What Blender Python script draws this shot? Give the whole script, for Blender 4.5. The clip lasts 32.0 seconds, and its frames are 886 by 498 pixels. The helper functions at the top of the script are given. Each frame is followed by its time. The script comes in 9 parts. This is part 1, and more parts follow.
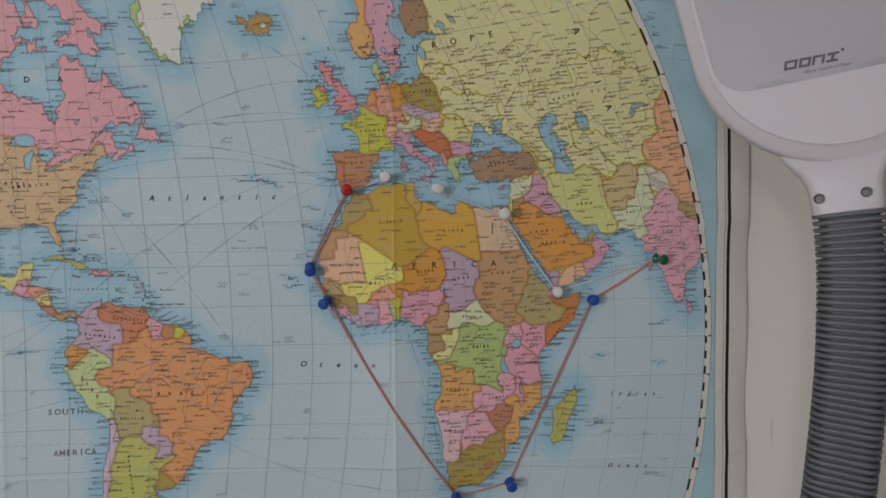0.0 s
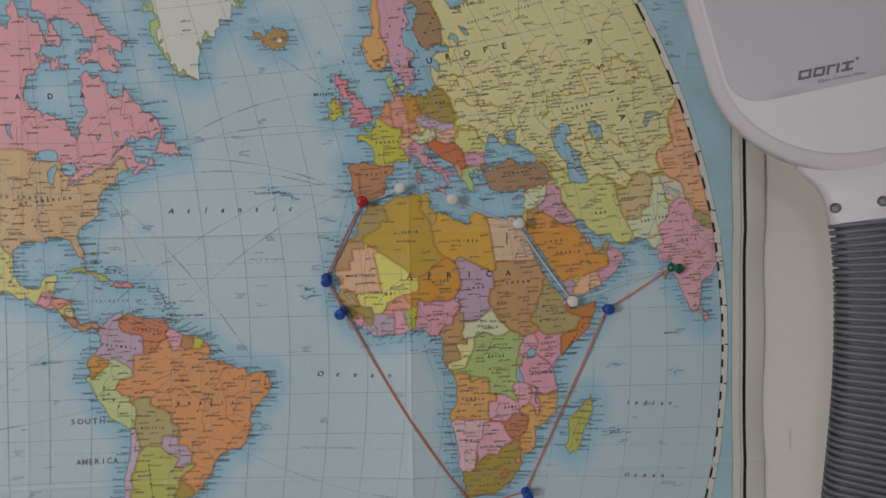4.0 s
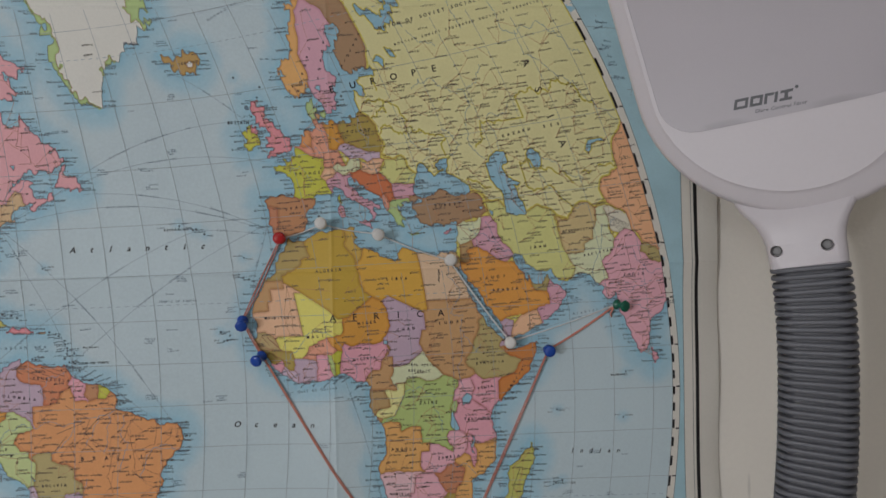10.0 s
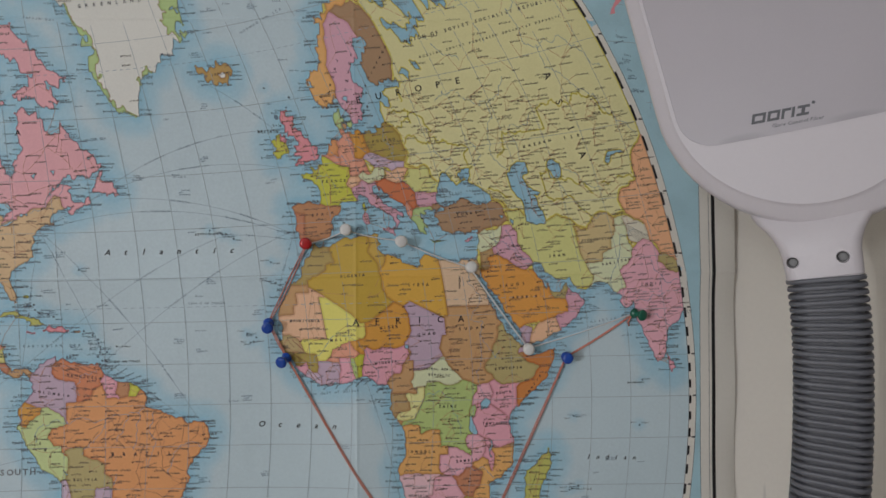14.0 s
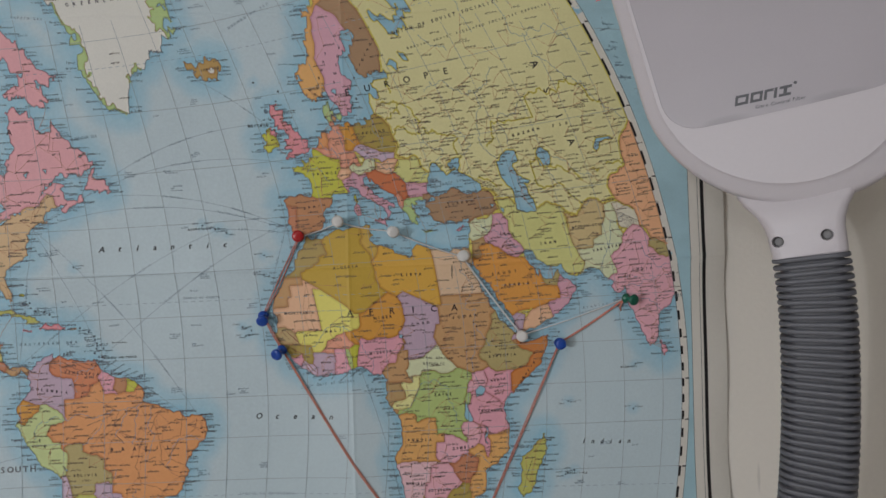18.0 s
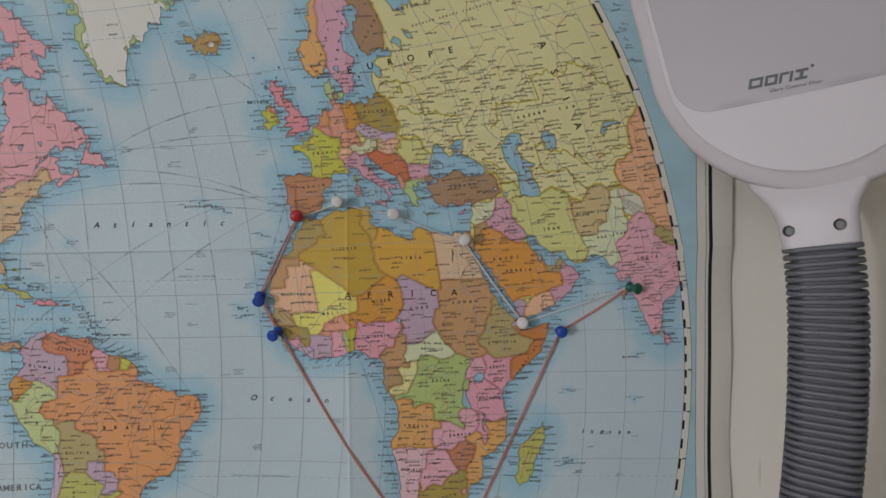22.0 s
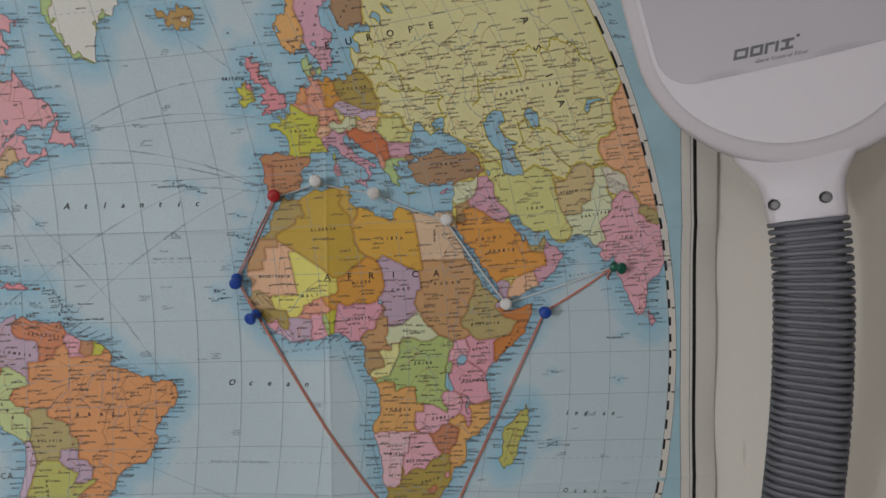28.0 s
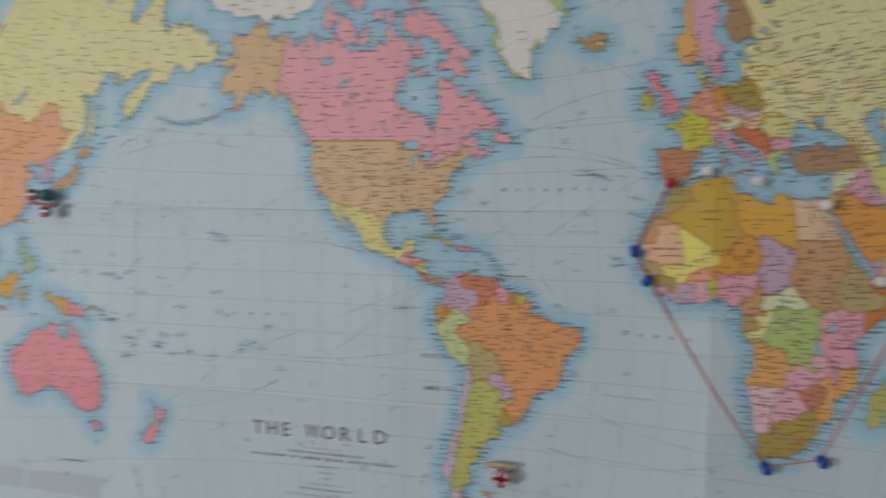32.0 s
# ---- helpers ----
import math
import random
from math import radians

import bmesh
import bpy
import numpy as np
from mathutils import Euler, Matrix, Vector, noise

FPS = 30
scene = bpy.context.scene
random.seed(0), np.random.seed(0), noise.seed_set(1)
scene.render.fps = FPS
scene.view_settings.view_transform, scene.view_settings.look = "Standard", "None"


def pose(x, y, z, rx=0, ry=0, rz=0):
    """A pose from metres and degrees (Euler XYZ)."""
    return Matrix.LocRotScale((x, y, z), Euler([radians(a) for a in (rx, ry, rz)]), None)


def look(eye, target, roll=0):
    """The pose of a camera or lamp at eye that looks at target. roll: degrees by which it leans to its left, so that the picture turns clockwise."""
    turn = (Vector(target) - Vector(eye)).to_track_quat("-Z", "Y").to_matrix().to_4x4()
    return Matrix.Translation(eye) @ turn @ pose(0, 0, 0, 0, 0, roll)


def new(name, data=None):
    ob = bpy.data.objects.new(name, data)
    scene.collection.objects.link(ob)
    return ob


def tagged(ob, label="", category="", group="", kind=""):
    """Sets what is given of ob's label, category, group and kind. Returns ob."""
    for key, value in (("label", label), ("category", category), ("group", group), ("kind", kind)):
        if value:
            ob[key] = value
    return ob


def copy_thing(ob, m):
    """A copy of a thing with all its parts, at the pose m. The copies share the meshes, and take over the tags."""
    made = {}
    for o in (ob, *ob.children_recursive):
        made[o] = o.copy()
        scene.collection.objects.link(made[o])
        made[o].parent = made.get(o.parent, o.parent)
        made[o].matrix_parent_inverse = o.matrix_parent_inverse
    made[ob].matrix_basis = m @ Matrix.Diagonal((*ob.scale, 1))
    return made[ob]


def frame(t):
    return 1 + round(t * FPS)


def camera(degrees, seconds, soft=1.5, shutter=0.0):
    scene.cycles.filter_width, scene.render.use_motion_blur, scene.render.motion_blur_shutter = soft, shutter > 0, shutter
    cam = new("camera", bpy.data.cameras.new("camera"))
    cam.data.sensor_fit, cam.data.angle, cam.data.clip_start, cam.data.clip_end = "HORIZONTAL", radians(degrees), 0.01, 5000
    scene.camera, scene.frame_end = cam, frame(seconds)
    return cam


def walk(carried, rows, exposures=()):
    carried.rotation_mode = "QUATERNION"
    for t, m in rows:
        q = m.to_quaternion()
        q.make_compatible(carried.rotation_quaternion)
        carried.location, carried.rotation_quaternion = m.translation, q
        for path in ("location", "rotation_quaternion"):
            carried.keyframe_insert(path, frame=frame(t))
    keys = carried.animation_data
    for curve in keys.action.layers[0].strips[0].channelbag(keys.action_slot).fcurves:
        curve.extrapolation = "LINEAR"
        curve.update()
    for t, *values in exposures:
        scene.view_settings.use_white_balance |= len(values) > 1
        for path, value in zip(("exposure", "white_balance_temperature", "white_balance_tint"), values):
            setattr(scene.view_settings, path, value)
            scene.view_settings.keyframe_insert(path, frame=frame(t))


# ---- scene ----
cam = camera(68.8, 32.0, soft=1.53, shutter=0.75)
PATH = [
    (0, (0.302, -0.529, 1.544), (0.472, 1.463, 1.483), -0.4),
    (0.5, (0.305, -0.526, 1.547), (0.449, 1.469, 1.494), -0.5),
    (1, (0.308, -0.522, 1.549), (0.426, 1.474, 1.495), -0.7),
    (1.5, (0.305, -0.519, 1.547), (0.419, 1.477, 1.5), -0.8),
    (2, (0.306, -0.518, 1.547), (0.41, 1.478, 1.5), -0.9),
    (2.5, (0.306, -0.52, 1.547), (0.412, 1.477, 1.502), -0.8),
    (4.5, (0.299, -0.534, 1.548), (0.426, 1.461, 1.505), -0.8),
    (5, (0.297, -0.519, 1.55), (0.41, 1.477, 1.509), -0.5),
    (5.5, (0.31, -0.497, 1.563), (0.377, 1.502, 1.536), -0.5),
    (6, (0.336, -0.47, 1.569), (0.342, 1.529, 1.54), -0.4),
    (6.5, (0.346, -0.473, 1.574), (0.349, 1.526, 1.549), -0.0),
    (7, (0.355, -0.483, 1.574), (0.447, 1.514, 1.543), 0.5),
    (7.5, (0.355, -0.488, 1.57), (0.477, 1.508, 1.53), 0.6),
    (8, (0.358, -0.487, 1.569), (0.492, 1.508, 1.524), -0.2),
    (8.5, (0.363, -0.486, 1.568), (0.501, 1.509, 1.523), -1.0),
    (9, (0.364, -0.488, 1.57), (0.507, 1.507, 1.525), -1.6),
    (9.5, (0.36, -0.491, 1.57), (0.492, 1.504, 1.529), -1.5),
    (10, (0.358, -0.497, 1.571), (0.491, 1.499, 1.544), -1.3),
    (10.5, (0.358, -0.498, 1.573), (0.486, 1.497, 1.553), -1.1),
    (11, (0.358, -0.5, 1.572), (0.49, 1.496, 1.565), -0.9),
    (11.5, (0.357, -0.502, 1.573), (0.487, 1.493, 1.575), -0.8),
    (12, (0.356, -0.504, 1.574), (0.483, 1.492, 1.579), -0.6),
    (12.5, (0.356, -0.503, 1.571), (0.472, 1.493, 1.581), -0.7),
    (13, (0.353, -0.505, 1.573), (0.458, 1.492, 1.579), -0.7),
    (13.5, (0.354, -0.506, 1.569), (0.448, 1.492, 1.569), -0.6),
    (14, (0.353, -0.509, 1.57), (0.438, 1.489, 1.571), -0.5),
    (14.5, (0.352, -0.509, 1.568), (0.43, 1.49, 1.567), -0.4),
    (16.5, (0.353, -0.503, 1.565), (0.437, 1.495, 1.551), -1.0),
    (17, (0.355, -0.507, 1.565), (0.446, 1.491, 1.551), -1.3),
    (17.5, (0.359, -0.509, 1.565), (0.446, 1.489, 1.55), -1.6),
    (18, (0.358, -0.513, 1.565), (0.447, 1.485, 1.553), -1.8),
    (18.5, (0.356, -0.511, 1.563), (0.436, 1.488, 1.545), -1.3),
    (19, (0.355, -0.507, 1.563), (0.429, 1.492, 1.536), -1.0),
    (19.5, (0.354, -0.507, 1.563), (0.428, 1.491, 1.53), -0.8),
    (20, (0.355, -0.512, 1.562), (0.43, 1.487, 1.522), -0.6),
    (20.5, (0.355, -0.511, 1.565), (0.423, 1.488, 1.521), -0.2),
    (21, (0.36, -0.506, 1.562), (0.431, 1.492, 1.518), -0.3),
    (21.5, (0.36, -0.503, 1.561), (0.434, 1.495, 1.519), -0.3),
    (22, (0.361, -0.503, 1.561), (0.436, 1.495, 1.514), -0.5),
    (22.5, (0.36, -0.503, 1.561), (0.441, 1.495, 1.514), -0.7),
    (23, (0.359, -0.503, 1.56), (0.447, 1.495, 1.512), -0.7),
    (23.5, (0.359, -0.503, 1.562), (0.445, 1.494, 1.509), -0.6),
    (24, (0.359, -0.505, 1.56), (0.445, 1.493, 1.509), -0.6),
    (24.5, (0.359, -0.504, 1.558), (0.45, 1.493, 1.511), -0.7),
    (26.5, (0.364, -0.499, 1.553), (0.466, 1.498, 1.499), -1.0),
    (27, (0.366, -0.495, 1.552), (0.469, 1.502, 1.487), -0.9),
    (27.5, (0.368, -0.492, 1.555), (0.48, 1.503, 1.485), -0.9),
    (28, (0.365, -0.494, 1.553), (0.481, 1.501, 1.476), -0.8),
    (28.5, (0.36, -0.502, 1.554), (0.489, 1.492, 1.475), -0.7),
    (29, (0.35, -0.524, 1.555), (0.509, 1.468, 1.469), -0.5),
    (29.5, (0.318, -0.549, 1.558), (0.561, 1.434, 1.473), -0.3),
    (30, (0.283, -0.582, 1.555), (0.703, 1.371, 1.465), -0.2),
    (30.5, (0.271, -0.592, 1.553), (0.638, 1.372, 1.462), -0.4),
    (31, (0.263, -0.6, 1.545), (0.315, 1.398, 1.464), -0.3),
    (31.5, (0.246, -0.611, 1.539), (0.027, 1.375, 1.466), 0.2),
    (32, (0.215, -0.627, 1.536), (-0.272, 1.311, 1.459), 0.7),
]
walk(cam, [(t, look(eye, target, roll)) for t, eye, target, roll in PATH], [(0, -0.06), (9, -0.08), (13, -0.02), (20, -0.02), (28, -0.04), (30, -0.03), (32, 0.0)])

# ---- light and air ----
world = bpy.data.worlds.new("world")
scene.world = world
world.use_nodes = True
wn = world.node_tree
sky = wn.nodes.new("ShaderNodeTexSky")
sky.sky_type, sky.sun_disc = "NISHITA", False
sky.sun_elevation, sky.sun_rotation = radians(35), radians(250)
wn.links.new(sky.outputs[0], wn.nodes["Background"].inputs[0])
wn.nodes["Background"].inputs[1].default_value = 0.1


def area_lamp(name, m, width, height, watts, colour):
    data = bpy.data.lights.new(name, "AREA")
    data.shape, data.size, data.size_y, data.energy, data.color = "RECTANGLE", width, height, watts, colour
    ob = new(name, data)
    ob.matrix_world = m
    return ob


# unseen lights: two small west and a wider south set from shadows, ceiling fill added
KEY_LIGHT_Y, KEY_LIGHT_Z = (-3.12, -2.66), 1.50
BACK_LIGHT = (-1.36, -3.4, 2.05)
for y in KEY_LIGHT_Y:
    area_lamp("key_light", look((-2.135, y, KEY_LIGHT_Z), (0.6, y + 2.35, KEY_LIGHT_Z), 0), 0.05, 0.08, 16.2, (0.966, 0.984, 1.028))
area_lamp("soft_key_light", look((BACK_LIGHT[0], BACK_LIGHT[1] + 0.09, BACK_LIGHT[2]), (0.4, 0, 1.5), 0), 0.24, 0.24, 10, (0.966, 0.984, 1.028))
# broad fill light, added to lift the shadows
area_lamp("ceiling_fill", look((-0.3, -1.7, 2.42), (-0.3, -1.7, 0), 0), 2.2, 1.2, 5, (0.966, 0.984, 1.028))


# ---- materials ----
def lin(c):
    return tuple(((v / 255 + 0.055) / 1.055) ** 2.4 if v > 10 else v / 255 / 12.92 for v in c)


def surface(name, rgb, rough=0.6, metal=0.0, grain=0.05, scale=120.0, bump=0.0, blot=0.05, blot_scale=6.0, spec=0.5):
    """Paint, paper or plastic: fine grain and broad blotches in the colour, fine relief."""
    m = bpy.data.materials.new(name)
    m.use_nodes = True
    t = m.node_tree
    n, link = t.nodes, t.links.new
    b = n["Principled BSDF"]
    b.inputs["Roughness"].default_value, b.inputs["Metallic"].default_value = rough, metal
    b.inputs["Specular IOR Level"].default_value = spec
    co = n.new("ShaderNodeTexCoord")
    fine, broad = n.new("ShaderNodeTexNoise"), n.new("ShaderNodeTexNoise")
    fine.inputs["Scale"].default_value, fine.inputs["Detail"].default_value = scale, 4
    broad.inputs["Scale"].default_value, broad.inputs["Detail"].default_value = blot_scale, 3
    link(co.outputs["Object"], fine.inputs["Vector"]), link(co.outputs["Object"], broad.inputs["Vector"])
    a, c = n.new("ShaderNodeMath"), n.new("ShaderNodeMath")
    a.operation = c.operation = "MULTIPLY_ADD"
    a.inputs[1].default_value, a.inputs[2].default_value = 2 * grain, 1 - grain
    c.inputs[1].default_value, c.inputs[2].default_value = 2 * blot, 1 - blot
    link(fine.outputs["Fac"], a.inputs[0]), link(broad.outputs["Fac"], c.inputs[0])
    mul, vec = n.new("ShaderNodeMath"), n.new("ShaderNodeVectorMath")
    mul.operation, vec.operation = "MULTIPLY", "SCALE"
    link(a.outputs[0], mul.inputs[0]), link(c.outputs[0], mul.inputs[1])
    vec.inputs[0].default_value = rgb[:3]
    link(mul.outputs[0], vec.inputs["Scale"]), link(vec.outputs[0], b.inputs["Base Color"])
    if bump:
        bu = n.new("ShaderNodeBump")
        bu.inputs["Strength"].default_value, bu.inputs["Distance"].default_value = bump, 0.001
        link(fine.outputs["Fac"], bu.inputs["Height"]), link(bu.outputs[0], b.inputs["Normal"])
    return m


def ink(name, rgb):
    """A flat printed tint on matt paper; rgb as the eye sees it, in 0 to 255."""
    grey = sum(lin(rgb)) / 3
    return surface("ink_" + name, tuple(min(0.9, (0.9 * v + 0.1 * grey) * INK) for v in lin(rgb)), 0.5, 0, 0.06, 700.0, 0.0, 0.04, 9.0, 0.3)


INK = 1.30
INKS = dict()
INKS.update(khaki=(172, 148, 84), ochre=(190, 156, 48), ochre_light=(196, 160, 66), tan=(192, 148, 98), peach=(220, 174, 136), yellow=(216, 206, 96), gold=(208, 160, 52), beige=(200, 170, 134), amber=(206, 146, 48), mauve=(182, 156, 174), pink=(214, 150, 164), cream_green=(200, 204, 164), tan_olive=(178, 146, 96), pale_yellow=(212, 208, 138), green=(170, 188, 112), pink_light=(216, 160, 172), olive=(174, 158, 102), orange_deep=(196, 122, 54), green_pale=(168, 190, 124), orange_light=(214, 160, 88), pink_pale=(216, 176, 182), russet=(190, 124, 88), olive_dark=(168, 146, 66), brown=(166, 130, 82), mauve_pale=(192, 168, 186), salmon=(214, 146, 118))
INKS.update(lime=(190, 188, 52), straw=(208, 201, 144), rose=(202, 150, 166), umber=(164, 130, 96), sienna=(184, 128, 84), orange=(212, 144, 84), vermilion=(198, 110, 64), yellow_green=(199, 197, 122), gold_orange=(212, 146, 56), khaki_light=(184, 160, 108), cream=(204, 198, 178), apricot=(214, 156, 112), fawn=(202, 168, 122), straw_deep=(204, 196, 116), pink_canada=(214, 152, 158), yellow_pale_green=(184, 196, 132), yellow_lime=(180, 178, 88), rose_pink=(212, 140, 158), ice=(206, 204, 196), pink_red=(214, 134, 142), khaki_gold=(178, 142, 76), slate=(112, 138, 156), sand=(210, 178, 144), khaki_pale=(196, 174, 122), apricot_light=(222, 166, 122), rust=(202, 122, 78))

def deeper(rgb):
    """The stronger tint that is printed along a country's borders."""
    top = max(rgb)
    return tuple(v * 0.955 * (v / top) ** 0.14 for v in rgb)


EDGE_INKS = {k: ink(k + "_edge", deeper(v) if k != "straw" else (200, 186, 76)) for k, v in INKS.items() if k != "ice"}
INKS = {k: ink(k, v) for k, v in INKS.items()}
ink_black, ink_text, ink_line = ink("black", (34, 32, 34)), ink("text", (66, 62, 64)), ink("coast_line", (106, 106, 108))
ink_border, ink_road, ink_grid, ink_route, ink_sea_text = ink("border_line", (148, 100, 72)), ink("road_line", (176, 122, 88)), ink("graticule", (138, 147, 153)), ink("route_line", (136, 152, 166)), ink("sea_text", (112, 130, 146))
ink_soft = ink("soft_text", (112, 113, 118))
ink_port = ink("port_text", (104, 112, 122))
ink_lime, ink_town, ink_name = ink("lime_border", (200, 190, 74)), ink("town_text", (98, 88, 80)), ink("name_text", (52, 50, 54))
ink_corner, ink_river = surface("ink_corner_blue", tuple(v * INK for v in lin((153, 184, 194))), 0.5, 0, 0.06, 700.0, 0.0, 0.16, 34.0, 0.3), ink("river_line", (110, 140, 160))
paper = surface("map_paper", (0.76, 0.725, 0.66), 0.6, 0, 0.04, 500.0, 0.05, 0.05, 5.0, 0.3)


def sea_ink():
    """Sea print: a deep blue tint along the coasts that fades out to pale blue-grey with the distance from land."""
    m = surface("ink_sea", (1, 1, 1), 0.5, 0, 0.06, 500.0, 0.0, 0.05, 12.0, 0.3)
    n, link = m.node_tree.nodes, m.node_tree.links.new
    at, ramp, mix, no, add = n.new("ShaderNodeAttribute"), n.new("ShaderNodeValToRGB"), n.new("ShaderNodeVectorMath"), n.new("ShaderNodeTexNoise"), n.new("ShaderNodeMath")
    at.attribute_name = "from_coast"
    no.inputs["Scale"].default_value, no.inputs["Detail"].default_value = 45.0, 3
    add.operation = "MULTIPLY_ADD"
    add.inputs[1].default_value = 0.28
    link(no.outputs["Fac"], add.inputs[0]), link(at.outputs["Fac"], add.inputs[2])
    e = ramp.color_ramp
    e.interpolation = "EASE"
    e.elements[0].position, e.elements[0].color = 0.14, (*[v * INK for v in lin((137, 178, 196))], 1)
    e.elements[1].position, e.elements[1].color = 0.95, (*[v * INK for v in lin((175, 190, 196))], 1)
    mid = e.elements.new(0.45)
    mid.color = (*[v * INK for v in lin((152, 183, 196))], 1)
    link(add.outputs[0], ramp.inputs[0])
    old = n["Principled BSDF"].inputs["Base Color"].links[0].from_socket
    mix.operation = "MULTIPLY"
    link(old, mix.inputs[0]), link(ramp.outputs[0], mix.inputs[1]), link(mix.outputs[0], n["Principled BSDF"].inputs["Base Color"])
    return m


def soft_marks(m, spots, depth, across, upward):
    """Soft darker marks on a surface: centre, half-width and half-height of each, along two directions."""
    n, link = m.node_tree.nodes, m.node_tree.links.new
    co, base, rough = n.new("ShaderNodeTexCoord"), n["Principled BSDF"].inputs["Base Color"], n.new("ShaderNodeTexNoise")
    rough.inputs["Scale"].default_value = 60.0
    link(co.outputs["Object"], rough.inputs["Vector"])
    for centre, wide, tall in spots:
        away, old = n.new("ShaderNodeVectorMath"), base.links[0].from_socket
        away.operation = "SUBTRACT"
        away.inputs[1].default_value = centre
        link(co.outputs["Object"], away.inputs[0])
        parts = []
        for way, size in ((across, wide), (upward, tall)):
            dot, square = n.new("ShaderNodeVectorMath"), n.new("ShaderNodeMath")
            dot.operation, square.operation = "DOT_PRODUCT", "POWER"
            dot.inputs[1].default_value, square.inputs[1].default_value = Vector(way) / size, 2.0
            link(away.outputs[0], dot.inputs[0]), link(dot.outputs["Value"], square.inputs[0])
            parts.append(square.outputs[0])
        total, uneven, fade, mul = n.new("ShaderNodeMath"), n.new("ShaderNodeMath"), n.new("ShaderNodeMapRange"), n.new("ShaderNodeVectorMath")
        total.operation, uneven.operation, mul.operation = "ADD", "ADD", "SCALE"
        link(parts[0], total.inputs[0]), link(parts[1], total.inputs[1])
        link(total.outputs[0], uneven.inputs[0]), link(rough.outputs["Fac"], uneven.inputs[1])
        fade.interpolation_type = "SMOOTHSTEP"
        for key, value in zip(("From Min", "From Max", "To Min", "To Max"), (0.3, 2.4, 1 - depth, 1.0)):
            fade.inputs[key].default_value = value
        link(uneven.outputs[0], fade.inputs["Value"])
        link(old, mul.inputs[0]), link(fade.outputs[0], mul.inputs["Scale"]), link(mul.outputs[0], base)


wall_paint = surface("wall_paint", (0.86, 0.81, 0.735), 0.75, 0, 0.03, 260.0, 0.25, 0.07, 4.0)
# unseen walls, darker than the map's wall to limit bounced light
room_bounce_paint = surface("room_bounce_paint", (0.42, 0.395, 0.36), 0.75, 0, 0.03, 260.0, 0.2, 0.06, 2.2)
# brownish rubs on the bare wall beside the map
soft_marks(wall_paint, (((0.634, 0.004, 1.366), 0.0012, 0.0110), ((0.865, 0.004, 1.459), 0.0030, 0.0016), ((0.700, 0.004, 1.452), 0.0014, 0.0024), ((0.842, 0.004, 1.335), 0.0018, 0.0040)), 0.17, (1, 0, 0), (0, 0, 1))
ceiling_paint = surface("ceiling_paint", (0.75, 0.74, 0.72), 0.8, 0, 0.03, 200.0, 0.2, 0.04, 2.0)
# unseen floor, its tone likewise set by the bounce it gives
floor_lino = surface("floor_lino", (0.42, 0.38, 0.33), 0.45, 0, 0.12, 60.0, 0.05, 0.1, 3.0)
frame_white = surface("fixture_paint", (0.7, 0.7, 0.68), 0.45)
lamp_white = surface("lamp_white_plastic", (0.615, 0.572, 0.603), 0.42, 0, 0.02, 500.0, 0.03, 0.02, 9.0)
lamp_filter = surface("lamp_filter_plastic", (0.445, 0.41, 0.443), 0.36, 0, 0.02, 900.0, 0.03, 0.06, 9.0)
lamp_dark = surface("lamp_hole_grey", (0.24, 0.235, 0.23), 0.45)
lamp_print = surface("lamp_print", (0.10, 0.10, 0.11), 0.5)
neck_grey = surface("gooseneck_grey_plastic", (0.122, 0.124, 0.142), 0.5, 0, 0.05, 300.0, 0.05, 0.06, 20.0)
# the ribs' grey darkened: shade between the ribs is put into the colour
neck_groove_grey = surface("gooseneck_groove_shade", (0.066, 0.067, 0.077), 0.46, 0, 0.05, 300.0, 0.05, 0.06, 20.0)


# ---- helpers for building ----
def finish(name, bm, material, smooth=False):
    me = bpy.data.meshes.new(name)
    bm.to_mesh(me)
    bm.free()
    me.materials.append(material)
    if smooth:
        me.polygons.foreach_set("use_smooth", [True] * len(me.polygons))
    return me


def thing(name, at, label, category, group="", kind=""):
    ob = tagged(new(name), label, category, group, kind)
    ob.location = at
    ob.empty_display_size = 0.01
    return ob


def part(name, bm, material, parent, label="", smooth=False, kind=""):
    """One mesh object, built in world coordinates, under a thing or a part."""
    ob = new(name, bm if isinstance(bm, bpy.types.Mesh) else finish(name, bm, material, smooth))
    ob.parent = parent
    if not parent.parent:
        ob.matrix_parent_inverse = Matrix.Translation(-parent.location)
    return tagged(ob, label, kind=kind)


def raw(name, verts, faces, material, parent, label="", kind="", smooth=False):
    me = bpy.data.meshes.new(name)
    me.from_pydata(verts, [], faces)
    me.materials.append(material)
    if smooth:
        me.polygons.foreach_set("use_smooth", [True] * len(me.polygons))
    return part(name, me, material, parent, label, kind=kind)


def box(bm, lo, hi, bevel=0.0):
    r = bmesh.ops.create_cube(bm, size=1)
    c, d = (Vector(lo) + Vector(hi)) / 2, Vector(hi) - Vector(lo)
    for v in r["verts"]:
        v.co = c + Vector((v.co.x * d.x, v.co.y * d.y, v.co.z * d.z))
    if bevel:
        bmesh.ops.bevel(bm, geom=list({e for v in r["verts"] for e in v.link_edges}), offset=bevel, segments=2, affect="EDGES")
    return bm


def slab(name, lo, hi, material, label, category="", bevel=0.0):
    ob = new(name, finish(name, box(bmesh.new(), lo, hi, bevel), material))
    return tagged(ob, label, category or name.split("_")[0], kind="structure")


def loft(bm, loops, cap=(True, True)):
    rings = [[bm.verts.new(p) for p in loop] for loop in loops]
    for a, b in zip(rings, rings[1:]):
        for i in range(len(a)):
            bm.faces.new((a[i - 1], a[i], b[i], b[i - 1]))
    if cap[0]:
        bm.faces.new(rings[0])
    if cap[1]:
        bm.faces.new(reversed(rings[-1]))
    bmesh.ops.recalc_face_normals(bm, faces=bm.faces)
    return bm


